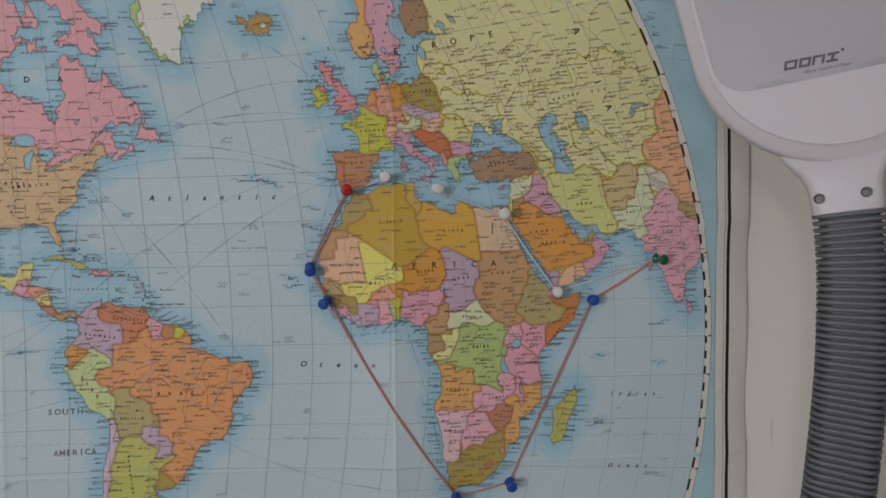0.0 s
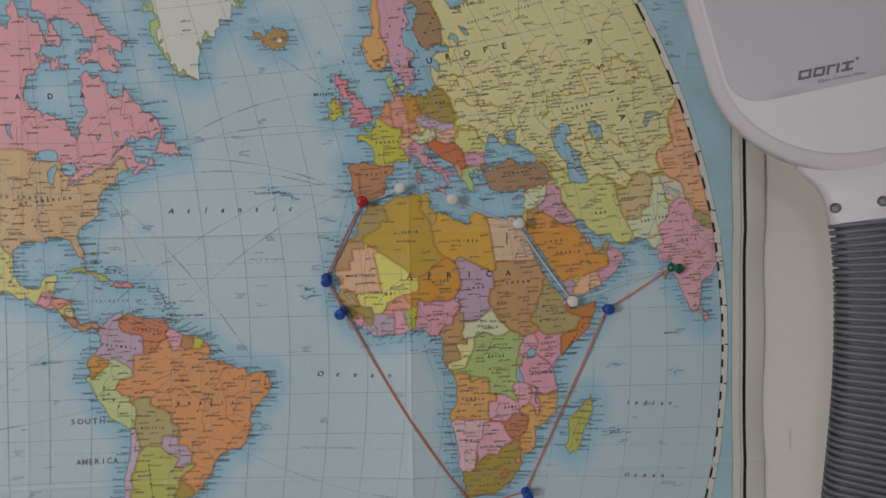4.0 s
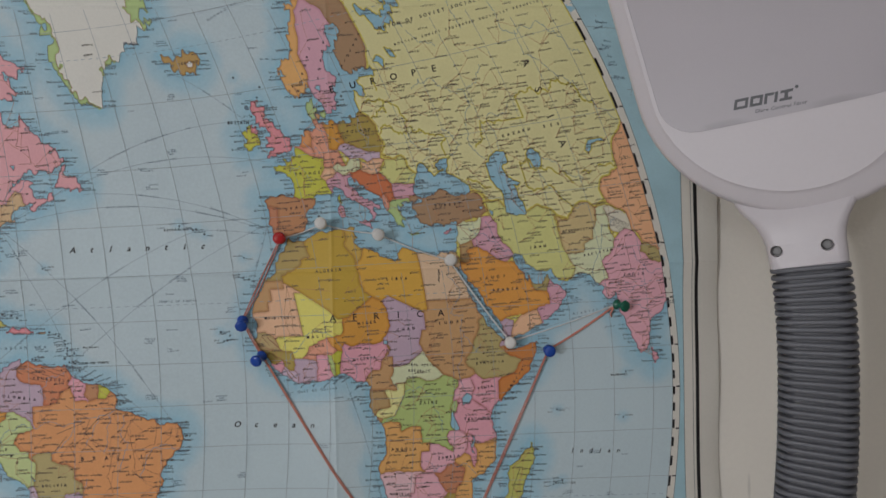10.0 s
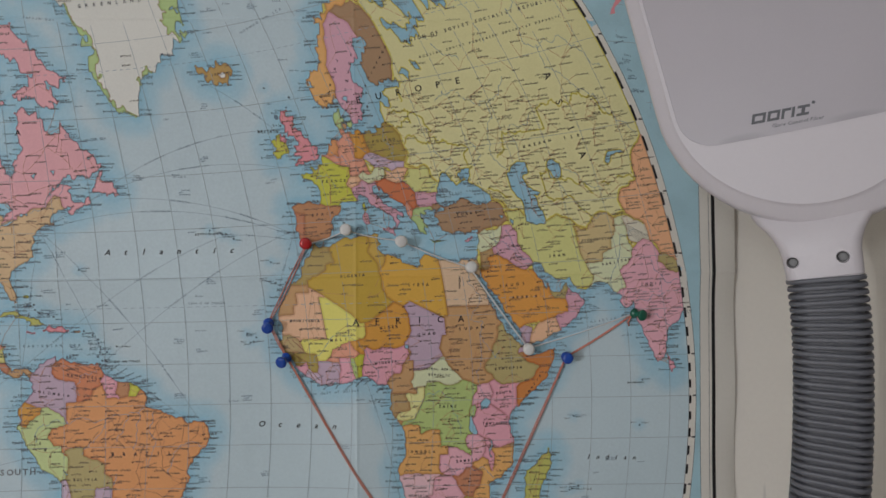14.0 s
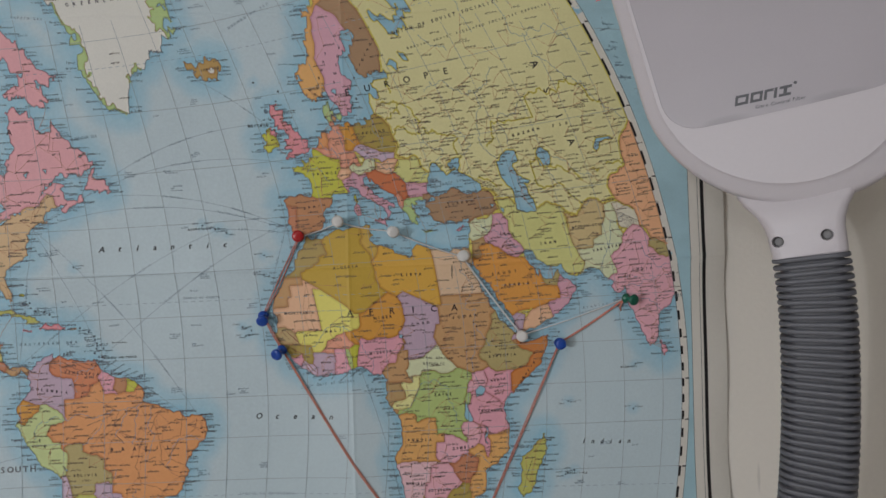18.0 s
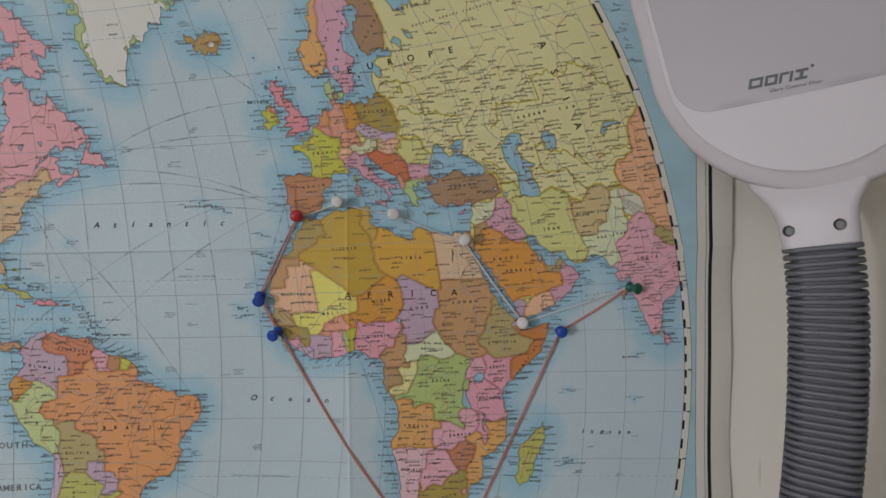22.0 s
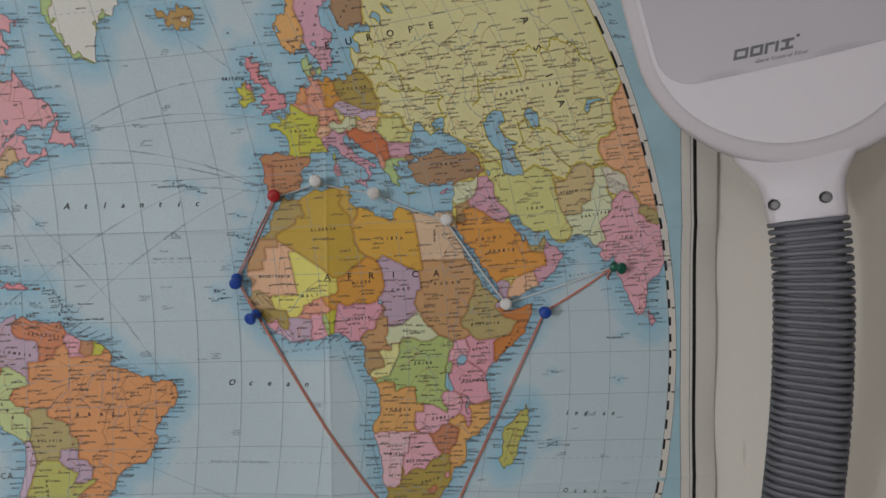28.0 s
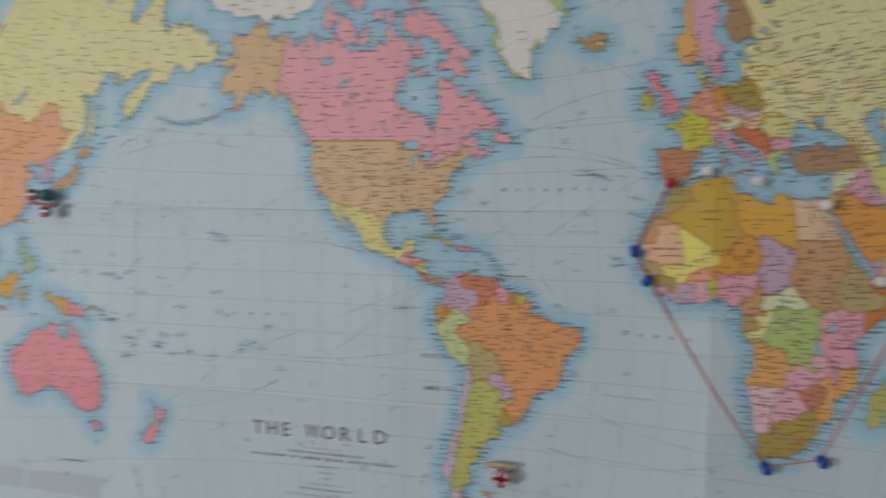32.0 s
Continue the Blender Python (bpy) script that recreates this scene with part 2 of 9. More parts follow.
def tube(bm, path, radius, sides=8):
    pts = [Vector(p) for p in path]
    loops = []
    for i, p in enumerate(pts):
        d = (pts[min(i + 1, len(pts) - 1)] - pts[max(i - 1, 0)]).normalized()
        a = d.cross(Vector((0, 1, 0.02))).normalized()
        b = d.cross(a)
        loops.append([p + radius * (math.cos(k * math.tau / sides) * a + math.sin(k * math.tau / sides) * b) for k in range(sides)])
    return loft(bm, loops)


# ---- the room ----
X0, X1, Y0, H = -2.2, 2.6, -3.4, 2.5
wall_north = slab("wall_north", (X0 - 0.1, 0.004, 0), (X1 + 0.1, 0.12, H), wall_paint, "beige painted plaster wall that carries the map", "wall")
slab("wall_east", (X1, Y0, 0), (X1 + 0.1, 0.004, H), room_bounce_paint, "plain unseen side wall, tone set for bounced light", "wall")
slab("wall_south", (X0 - 0.1, Y0 - 0.1, 0), (X1 + 0.1, Y0, H), room_bounce_paint, "plain unseen back wall, tone set for bounced light", "wall")
slab("wall_west", (X0 - 0.1, Y0, 0), (X0, 0.004, H), room_bounce_paint, "plain unseen wall with two assumed lamps, tone set for bounced light", "wall")
# made-up fixtures that carry the unseen lights on the west and back walls
for y in KEY_LIGHT_Y:
    key_mount = thing("assumed_lamp", (X0, y, KEY_LIGHT_Z), "assumed small lamp on the side wall, unseen, set by the shadows", "lamp", "lamps on the side wall")
    part("mount", box(bmesh.new(), (X0, y - 0.05, KEY_LIGHT_Z - 0.07), (X0 + 0.02, y + 0.05, KEY_LIGHT_Z + 0.07), 0.004), frame_white, key_mount)
    part("holder", box(bmesh.new(), (X0 + 0.02, y - 0.018, KEY_LIGHT_Z - 0.018), (X0 + 0.04, y + 0.018, KEY_LIGHT_Z + 0.018), 0.004), frame_white, key_mount)
x, y, z = BACK_LIGHT
bracket = thing("assumed_lamp", (x, Y0, z), "assumed square lamp on the back wall, unseen, set by a shadow", "lamp")
part("mount", box(bmesh.new(), (x - 0.06, Y0, z - 0.06), (x + 0.06, Y0 + 0.03, z + 0.06), 0.004), frame_white, bracket)
part("holder", box(bmesh.new(), (x - 0.10, Y0 + 0.03, z - 0.10), (x + 0.10, Y0 + 0.06, z + 0.10), 0.008), frame_white, bracket)
slab("floor", (X0 - 0.1, Y0 - 0.1, -0.1), (X1 + 0.1, 0.12, 0), floor_lino, "plain light brown floor, unseen, tone set for bounced light", "floor")
slab("ceiling", (X0 - 0.1, Y0 - 0.1, H), (X1 + 0.1, 0.12, H + 0.1), ceiling_paint, "plain white ceiling", "ceiling")
# unseen housing added for the fill light
fixture = thing("assumed_ceiling_lamp", (-0.3, -1.7, 2.45), "assumed white ceiling fixture, unseen, that carries the fill light", "lamp")
part("housing", box(bmesh.new(), (-1.45, -2.35, 2.43), (0.85, -1.05, H), 0.01), frame_white, fixture)
# ---- geography of the printed map: longitude, latitude ----
# coasts of the land masses, in sections
AFRICA_NORTH = [(-5.9, 35.8), (-5.3, 35.9), (-4.5, 35.2), (-3, 35.3), (-2, 35.1), (-1, 35.7), (0.2, 36.1), (1.5, 36.6), (3, 36.9), (5, 36.8), (6.5, 37.1), (8, 36.9), (9.8, 37.3), (11, 37.1), (10.5, 36.4), (10.6, 35.7), (11.1, 35.2), (10.1, 34.2), (10.8, 33.6), (11.6, 33.2), (13.2, 32.9), (15.2, 32.3), (15.6, 31.4), (17.5, 30.9), (19, 30.3), (20, 30.9), (19.9, 31.8), (21.6, 32.9), (23.2, 32.3), (25.1, 31.6), (27.3, 31.2), (29, 30.8), (30.5, 31.5), (32.3, 31.3), (32.6, 29.9), (33.5, 27.8), (34.2, 26.2), (35.5, 24), (35.7, 22.9), (37.2, 21), (37.2, 19.5), (38.5, 18), (39.3, 15.7), (41, 14.6), (43.2, 12.5)]
AFRICA_EAST = [(43.2, 11.5), (44.5, 10.4), (46.5, 10.8), (49, 11.3), (51.2, 11.9), (51, 10.4), (50, 8), (48, 4.5), (46, 2.4), (44, 1), (42, -1), (40.2, -2.7), (39.2, -5), (39.5, -7), (40.5, -10.5), (40.7, -15), (39, -17), (36.5, -18.8), (34.8, -20), (35.5, -22), (35.5, -24), (33, -25.3), (32.8, -27.5), (31, -30), (28.5, -32.8), (25.7, -34), (22.5, -34), (20, -34.8), (18.4, -34.2)]
AFRICA_WEST = [(18.2, -32), (17, -29.5), (15.2, -26.7), (14.5, -23), (12.5, -18.5), (11.8, -16), (13.5, -12.5), (13.3, -9), (12.3, -6), (11, -4), (9.2, -1.5), (9.5, 1), (9.8, 3.2), (8.7, 4.5), (6.5, 4.3), (5, 5.8), (4, 6.4), (1.2, 6.1), (-2, 4.8), (-4, 5.2), (-7.5, 4.4), (-9.5, 5.6), (-11.5, 6.9), (-13.2, 8.6), (-13.8, 9.8), (-15, 11), (-16.7, 12.3), (-17.4, 14.7), (-16.4, 16.2), (-16.2, 19), (-17, 21), (-16, 23.7), (-14.8, 25.5), (-13, 27.7), (-11, 28.8), (-9.8, 30), (-9.7, 31.5), (-8, 33.3), (-6.5, 34.6)]
IBERIA_FRANCE = [(-5.6, 36), (-6.2, 36.4), (-6.4, 36.9), (-7.4, 37.2), (-8.2, 37.1), (-8.9, 37), (-8.8, 38.3), (-9.2, 38.5), (-9.5, 38.8), (-9, 39.6), (-8.8, 40.6), (-8.7, 41.5), (-8.9, 42.2), (-9.3, 43), (-8.4, 43.4), (-7.7, 43.8), (-5.8, 43.6), (-3.8, 43.5), (-1.8, 43.4), (-1.4, 44), (-1.2, 45), (-1, 45.6), (-1.2, 46.2), (-2.1, 46.8), (-2.2, 47.2), (-2.9, 47.6), (-4.3, 47.8), (-4.7, 48.1), (-4.2, 48.3), (-4.8, 48.4), (-3.5, 48.8), (-2.7, 48.6), (-1.5, 48.6), (-1.6, 49.2), (-1.9, 49.7), (-1.3, 49.7), (-1.1, 49.4), (0.1, 49.3), (0.2, 49.7), (1.5, 50.1), (1.6, 50.9)]
NORTH_SEA_BALTIC = [(3.3, 51.4), (4.1, 52), (4.7, 53), (5.4, 52.7), (5.4, 53.2), (7, 53.4), (8.1, 53.6), (8.5, 53.6), (8.9, 53.9), (8.6, 54.4), (8.6, 55.2), (8.1, 55.6), (8.2, 56.6), (8.6, 57.1), (9.6, 57.3), (10.6, 57.8), (10.4, 57), (10.3, 56.5), (10.9, 56.4), (10.2, 55.8), (9.6, 55.4), (9.9, 54.8), (11, 54.3), (11, 54), (12.5, 54.4), (13.5, 54.6), (14.2, 53.9), (16.2, 54.3), (18.3, 54.8), (18.6, 54.4), (19.6, 54.4), (20, 54.9), (21.1, 55.2), (21, 56.8), (21.6, 57.5), (22.6, 57.7), (23.2, 57.1), (24.2, 57.2), (24.4, 58.2), (23.6, 58.6), (23.6, 59.2), (25, 59.5), (28, 59.5), (29.5, 60), (30.2, 59.9)]
FINLAND_SWEDEN = [(28.5, 60.6), (27, 60.5), (25, 60.2), (23, 59.9), (22.3, 60.4), (21.3, 60.9), (21.5, 61.6), (21.3, 62.4), (21.2, 63), (22.5, 63.7), (24.3, 64.7), (25.4, 65), (25.3, 65.5), (24.2, 65.8), (22.4, 65.8), (21.5, 65.2), (21.4, 64.5), (20.3, 63.7), (18.9, 63.2), (17.7, 62.4), (17.4, 61.6), (17.2, 60.8), (18.6, 60.2), (19, 59.8), (18, 59), (16.8, 58.6), (16.6, 57.6), (16.4, 56.6), (15.8, 56.1), (14.6, 56), (14.2, 55.4), (12.9, 55.4), (12.7, 56.2), (12.1, 57.3), (11.3, 58.4), (11.2, 59.1)]
NORWAY_KOLA = [(10.6, 59.7), (10.3, 59.1), (9, 58.5), (7.6, 58), (6.6, 58.1), (5.6, 58.8), (6, 59.3), (5.2, 59.4), (5.1, 60.4), (5, 61.1), (6.5, 61.1), (5.1, 61.4), (5.1, 62.2), (6.6, 62.6), (8.1, 63.2), (9.8, 63.6), (11.2, 64), (10, 63.9), (11.3, 64.8), (12.3, 65.7), (13, 66.5), (14.6, 67.3), (15.8, 68.2), (14.3, 68.3), (16, 68.8), (17.5, 69.2), (19, 69.8), (20.8, 70), (22.5, 70.5), (24.2, 70.8), (25.8, 71.1), (27.5, 70.6), (28.5, 71), (31, 70.4), (29.3, 69.9), (31, 69.6), (33.3, 69.3), (36, 69), (39, 68), (41, 67.2), (41.2, 66.6), (39, 66.1), (36, 66.3), (33.5, 66.8), (32.5, 67.1), (34, 66), (34.7, 65), (34.8, 64.4), (37, 63.9)]
RUSSIA_WEST = [(38, 64.8), (40.3, 64.6), (40, 65.7), (42, 66.4), (44, 66.1), (44, 68.3), (46, 68.2), (46.5, 66.9), (49, 67.7), (53, 68.5), (57, 68.6), (60, 68.6), (61, 69.5), (65, 69.2), (67, 69.6), (66.5, 71), (69, 72.9), (72.5, 72.8), (72, 71), (72.5, 69), (71.5, 66.5), (74, 67), (74, 70), (74.5, 72.5), (80, 72.5), (80.5, 73.6), (84.98, 74.5)]
INDIA_ARABIA = [(84.98, 20.3), (84.2, 18.7), (82.5, 16.9), (80.3, 15.5), (80, 13.4), (79.6, 11.8), (79.2, 10.2), (78.3, 9), (77.2, 8.4), (76.2, 9.8), (75.2, 12.2), (74.1, 14.7), (73.2, 17), (72.6, 18.7), (72.5, 20.8), (72.2, 21.8), (71.9, 20.9), (70.2, 20.4), (68.9, 22), (69.8, 22.8), (68, 23.7), (67, 24.8), (66.5, 25.4), (62, 25.1), (57.5, 25.7), (56.8, 27.1), (54.5, 26.6), (52.5, 27.6), (50.5, 29.8), (48.8, 30.3), (48, 29.8), (48.5, 28.2), (50.2, 26.5), (50.8, 24.8), (51.2, 26), (51.6, 25), (52.5, 24.2), (54.2, 24.2), (56, 26), (56.4, 24.8), (58.6, 23.6), (59.8, 22.4), (58.5, 20.4), (57.5, 18.9), (55, 17.2), (52.2, 15.6), (48.7, 14), (45, 12.8), (43.5, 12.7)]
LEVANT_TURKEY = [(42.8, 15), (42.5, 16.8), (40.8, 19.5), (39.1, 21.5), (38, 24), (36, 26.5), (34.7, 28), (34.9, 29.4), (34.3, 28), (33.2, 28.6), (32.6, 29.9), (32.4, 31.2), (34.3, 31.3), (35, 32.8), (35.9, 34.6), (35.9, 35.8), (36.2, 36.7), (35.4, 36.6), (34, 36.3), (32.8, 36), (31.9, 36.6), (30.6, 36.8), (30.4, 36.3), (29, 36.5), (28.2, 36.7), (27.3, 37), (27.1, 37.7), (26.3, 38.3), (27, 38.5), (26.7, 39.3), (26.1, 39.5), (26.6, 40.3), (27.8, 40.4), (29.1, 40.6), (29, 41.1)]
BLACK_SEA = [(30.3, 41.2), (31.4, 41.4), (33.3, 42), (35, 42.1), (36, 41.7), (37.2, 41.1), (38.6, 40.9), (40, 41), (41.5, 41.5), (41.6, 42.4), (40, 43.4), (38.3, 44.4), (37, 45), (37.5, 45.5), (37.9, 46.3), (39.2, 47.2), (37.5, 47), (35.4, 46.4), (34.9, 46), (35.3, 45.3), (36.5, 45.4), (35.4, 45), (33.8, 44.4), (33.4, 45), (32.6, 45.4), (33.6, 46.1), (32, 46.5), (30.9, 46.6), (30.2, 46)]
BALKANS = [(29.6, 45.2), (28.7, 44.3), (28.6, 43.6), (27.9, 43), (27.6, 42.4), (28.1, 41.6), (29, 41.2), (27.8, 40.9), (26.3, 40.2), (26.8, 40.7), (26, 40.8), (24.6, 40.9), (23.8, 40.7), (24.3, 40.2), (23.4, 40), (22.8, 40.5), (22.7, 39.6), (23.3, 39.1), (22.9, 38.8), (24, 38.1), (23.9, 37.7), (23.1, 37.9), (22.8, 37.5), (23.1, 36.5), (22.5, 36.6), (22.1, 37), (21.7, 36.9), (21.3, 37.6), (21.2, 38.3), (20.7, 39), (20, 39.6), (19.4, 40.5), (19.5, 41.6), (18.5, 42.4), (17.3, 43), (16, 43.5), (15, 44.3), (14.4, 45.3), (13.9, 44.8), (13.6, 45.5), (13.6, 45.8)]
ITALY_RIVIERA = [(12.4, 45.4), (12.3, 44.9), (12.4, 44.3), (13.6, 43.5), (14.1, 42.5), (15.2, 41.9), (16.1, 41.9), (15.9, 41.5), (17.2, 41.1), (18.5, 40.2), (18.1, 39.9), (17, 40.5), (16.6, 39.8), (17.2, 39.2), (16.5, 38.5), (16, 38), (15.7, 38.2), (16.1, 38.8), (15.7, 40), (14.8, 40.6), (13.7, 41.2), (12.2, 41.8), (11, 42.4), (10.5, 43), (10.2, 43.9), (8.9, 44.4), (8, 43.9), (6.8, 43.3), (5.2, 43.3), (3.9, 43.5), (3, 43), (3.2, 42.3), (2.2, 41.3), (0.8, 40.8), (-0.3, 39.6), (0.2, 38.8)]
SPAIN_SOUTH = [(-0.7, 38), (-0.8, 37.6), (-2, 36.8), (-3.5, 36.7), (-4.8, 36.4)]
ASIA_ARCTIC = [(85.02, 74.5), (87, 75), (95, 76.2), (104, 77.7), (113, 76), (113, 73.8), (119, 73), (127, 73.5), (129, 71), (132, 71.5), (139, 72.5), (150, 71.6), (160, 69.7), (170, 70), (176, 69.8), (180, 69), (185, 67.5), (190, 66.2), (187, 64.4), (182, 64.8), (178, 62.5), (171, 60), (165, 60), (163.5, 58), (162, 56), (158, 51.5), (156, 53), (155.7, 57), (160, 60.5), (163, 62), (157, 61.6), (154, 59.5), (148, 59.4), (142, 59), (135.3, 54.7), (140, 53.5), (140.5, 50), (138, 46.5), (135, 43.5), (132, 43.2)]
ASIA_PACIFIC = [(129.8, 41), (127.5, 39.7), (129.4, 37), (129, 35.3), (126.5, 34.5), (126.7, 37.5), (125, 39.6), (121.5, 39), (122, 40.7), (118, 39), (119, 37.3), (122.3, 37), (119.5, 35), (121.8, 31.5), (121.5, 28.5), (119, 25.5), (116, 23), (111, 21.5), (108.5, 21.7), (106, 19.5), (109, 14), (109, 11.5), (105, 8.7), (104.8, 10.4), (101, 12.7), (100, 13.4), (99.3, 11), (100, 8), (103.3, 4.5), (104, 1.4), (101, 3), (98.5, 8), (98.6, 13), (97.5, 16.5), (94.3, 16), (94.3, 18.5), (92, 21.5), (90, 22), (87, 21.3), (85.02, 19.7)]
AMERICA_ARCTIC = [(-168, 65.6), (-162, 66.3), (-166, 68.3), (-162.5, 69.8), (-156.5, 71.3), (-150, 70.5), (-141, 69.6), (-135, 69), (-128, 70.4), (-124, 69.5), (-115, 68.5), (-108, 67.8), (-102, 67.8), (-96, 68.2), (-94, 71.8), (-91, 69.7), (-88.5, 69.2), (-86.8, 69.3), (-86, 68), (-85.1, 66.4), (-84.9, 67.6), (-83.8, 68.9), (-82.4, 68.8), (-81.4, 67.9), (-80.4, 66.5), (-81.2, 65.7), (-84, 65.8), (-88.4, 64.9), (-85.2, 64.6), (-86.2, 63.4), (-88.1, 62.7), (-90.1, 61.6), (-92, 60.1)]
AMERICA_ARCTIC += [(-92.7, 58.4), (-91.8, 57.4), (-90.9, 56.2), (-88.4, 55.8), (-86.2, 55.1), (-83, 54.3), (-81.9, 54.1), (-81.8, 53), (-80.9, 51.5), (-79.4, 50.5), (-78.6, 51.9), (-79, 53), (-78.2, 53.9)]
LABRADOR = [(-76.7, 54.8), (-76.1, 56.2), (-76.6, 57.5), (-76.9, 59), (-76, 60), (-76.8, 61.4), (-75.6, 61.8), (-73.6, 61.6), (-71.6, 61.2), (-70.6, 60.4), (-69.2, 60.2), (-69.3, 58.9), (-67.9, 57.8), (-66.1, 58), (-65.2, 58.9), (-64.6, 59.6), (-63.6, 58.5), (-62.3, 57), (-60.5, 55.4), (-58.5, 54.8), (-57.4, 54.2), (-59.2, 53.6), (-57, 53.7), (-55.8, 52.8), (-55.7, 52.1), (-57.5, 51.4), (-59, 50.6), (-60.5, 50.2), (-63, 50.3), (-66.4, 50.2), (-67.3, 49.3), (-69.5, 48), (-70.5, 47), (-68.5, 48.6), (-66, 49.2), (-64.3, 48.8), (-65.5, 48), (-64.8, 47.5), (-64.8, 46.3), (-63.5, 45.9), (-61.5, 45.7)]
AMERICA_EAST = [(-61, 46.8), (-60.2, 46.9), (-60, 46), (-61, 45.3), (-63.5, 44.6), (-65.4, 43.5), (-66.2, 44.2), (-64.4, 45.3), (-66, 45.2), (-67, 44.8), (-68.8, 44.3), (-70.2, 43.6), (-70.8, 42.7), (-70.6, 41.9), (-70, 41.8), (-71.2, 41.5), (-74, 40.7), (-75.5, 39.5), (-75, 38.3), (-76, 36.9), (-75.6, 35.2), (-78, 33.9), (-81, 32), (-81.4, 30.5), (-80.1, 27), (-80.4, 25.2), (-81.8, 26), (-82.7, 28), (-84, 30), (-86, 30.4), (-89.3, 30.3), (-89.2, 29.1), (-91.5, 29.5), (-94.5, 29.4), (-97.2, 27.7), (-97.6, 25), (-97.8, 22.3), (-96.2, 19.2), (-94.4, 18.2), (-91.5, 18.6), (-90.4, 20.8), (-87, 21.5), (-87.6, 19.5)]
AMERICA_CENTRAL = [(-88.3, 16.5), (-88.9, 15.9), (-86, 15.9), (-83.3, 15), (-83.6, 12.4), (-83.5, 11), (-82, 9), (-79.7, 9.5), (-77.4, 8.6), (-77.8, 7.3), (-79.5, 8.9), (-80.4, 7.4), (-82.8, 8.2), (-85.7, 10), (-87.5, 12.9), (-91.5, 14), (-94.5, 16.2), (-96.5, 15.7), (-101.5, 17.5), (-105.6, 20.3), (-105.4, 22), (-108, 25), (-109.5, 26.5), (-112.8, 30), (-114.7, 31.6), (-112.5, 28.5), (-109.5, 23.1), (-112, 24.7), (-114.5, 28), (-117, 32.5), (-120.6, 34.6), (-122.5, 37.5), (-124.2, 40.4), (-124, 46.2), (-124.6, 48.3), (-122.8, 49), (-127.5, 51), (-130.3, 54.6), (-134, 58), (-139.5, 59.8), (-146, 60.7), (-151, 59.3), (-151.5, 61)]
ALASKA_SOUTH = [(-154, 58.5), (-158, 56.3), (-163, 54.8), (-160, 56), (-157.5, 58.6), (-162, 58.8), (-165.5, 61.5), (-164, 63), (-161, 64.3), (-166, 64.5)]
SOUTH_AMERICA_EAST = [(-77.4, 8.6), (-75.6, 10.6), (-74.2, 11.3), (-71.7, 12.4), (-71.5, 11), (-70, 12), (-68.2, 10.7), (-64.5, 10.2), (-62, 10.7), (-60.8, 8.8), (-58.5, 7), (-57, 6), (-54, 5.8), (-51.7, 4.2), (-50, 1.7), (-50.5, 0), (-48.3, -0.8), (-44.5, -2.3), (-41.5, -2.9), (-38.5, -3.8), (-35.4, -5.2), (-34.8, -8), (-37, -11), (-38.7, -13.2), (-39.1, -17.5), (-40.8, -21), (-42, -23), (-44.8, -23.3), (-48.5, -26), (-48.8, -28.6), (-51, -31), (-53.5, -34), (-56, -34.8), (-58.3, -34.2), (-57, -36.2), (-58, -38.1), (-62, -39), (-62.3, -40.8), (-65, -41), (-63.7, -42.6), (-65.4, -45), (-67.4, -46.2), (-65.8, -47.9), (-69, -51), (-68.4, -52.4), (-65.2, -54.7)]
SOUTH_AMERICA_WEST = [(-68.5, -55.5), (-72.5, -53.5), (-75.4, -49), (-74, -44), (-73.5, -39), (-71.5, -33), (-71.5, -29), (-70.3, -23), (-70.4, -18.3), (-76, -14), (-79.5, -8), (-81.3, -5), (-80, -3), (-80.9, -1), (-79, 1.6), (-77.3, 4), (-77.8, 7.3)]
GREENLAND = [(-73, 78.2), (-68, 76.5), (-66, 76), (-62, 76.2), (-58.5, 75.5), (-56.5, 74), (-55, 72.6), (-54.3, 71.4), (-51.8, 71.1), (-54, 70.5), (-54.5, 69.8), (-51.4, 69.8), (-50.8, 69.2), (-53, 68.6), (-53.6, 67.4), (-53.8, 66.6), (-52.8, 65.6), (-52.2, 64.8), (-51.5, 64.1), (-50.5, 63.2), (-49.6, 62.3), (-48.8, 61.4), (-47.5, 60.8), (-46, 60.6), (-44.6, 60), (-43.5, 59.9), (-42.8, 60.5), (-42.4, 61.6), (-41.5, 63), (-40.4, 64.3), (-40, 65.1), (-38, 65.6), (-36, 65.9), (-33.5, 67), (-31.5, 68.1), (-28, 68.5), (-25.5, 69), (-22.2, 70.1), (-25.5, 70.4), (-22.5, 70.8), (-22, 72.3), (-25, 72.6), (-21.5, 73.2), (-20, 74.2), (-19, 76), (-20, 78), (-15, 80), (-22, 82), (-33, 83.5), (-50, 82.3), (-62, 81.3)]
ICE_CAP = [(-66.5, 76.5), (-60, 75.9), (-57, 74.7), (-55.2, 73.2), (-53.4, 72), (-51.4, 71.2), (-50.6, 70.3), (-50.9, 69.5), (-50.2, 68.8), (-50.6, 67.6), (-51.8, 66.9), (-50.6, 66.2), (-51.8, 65.6), (-50.4, 65), (-51, 64.3), (-49.6, 63.6), (-49.9, 62.8), (-48.4, 62), (-47.8, 61.3), (-46, 60.8), (-44.8, 60.4), (-43.5, 59.9), (-42.8, 60.5), (-42.4, 61.6), (-41.5, 63), (-40.4, 64.3), (-41, 65.2), (-38.6, 66.1), (-36, 65.9), (-33.5, 67), (-31.5, 68.1), (-28, 68.5), (-25.5, 69), (-28.2, 70.1), (-27.4, 70.9), (-28.6, 71.8), (-26, 72.4), (-27.6, 73.4), (-24.4, 74.6), (-24, 77), (-22, 79.5), (-30, 81.5), (-46, 81.3), (-58, 80)]
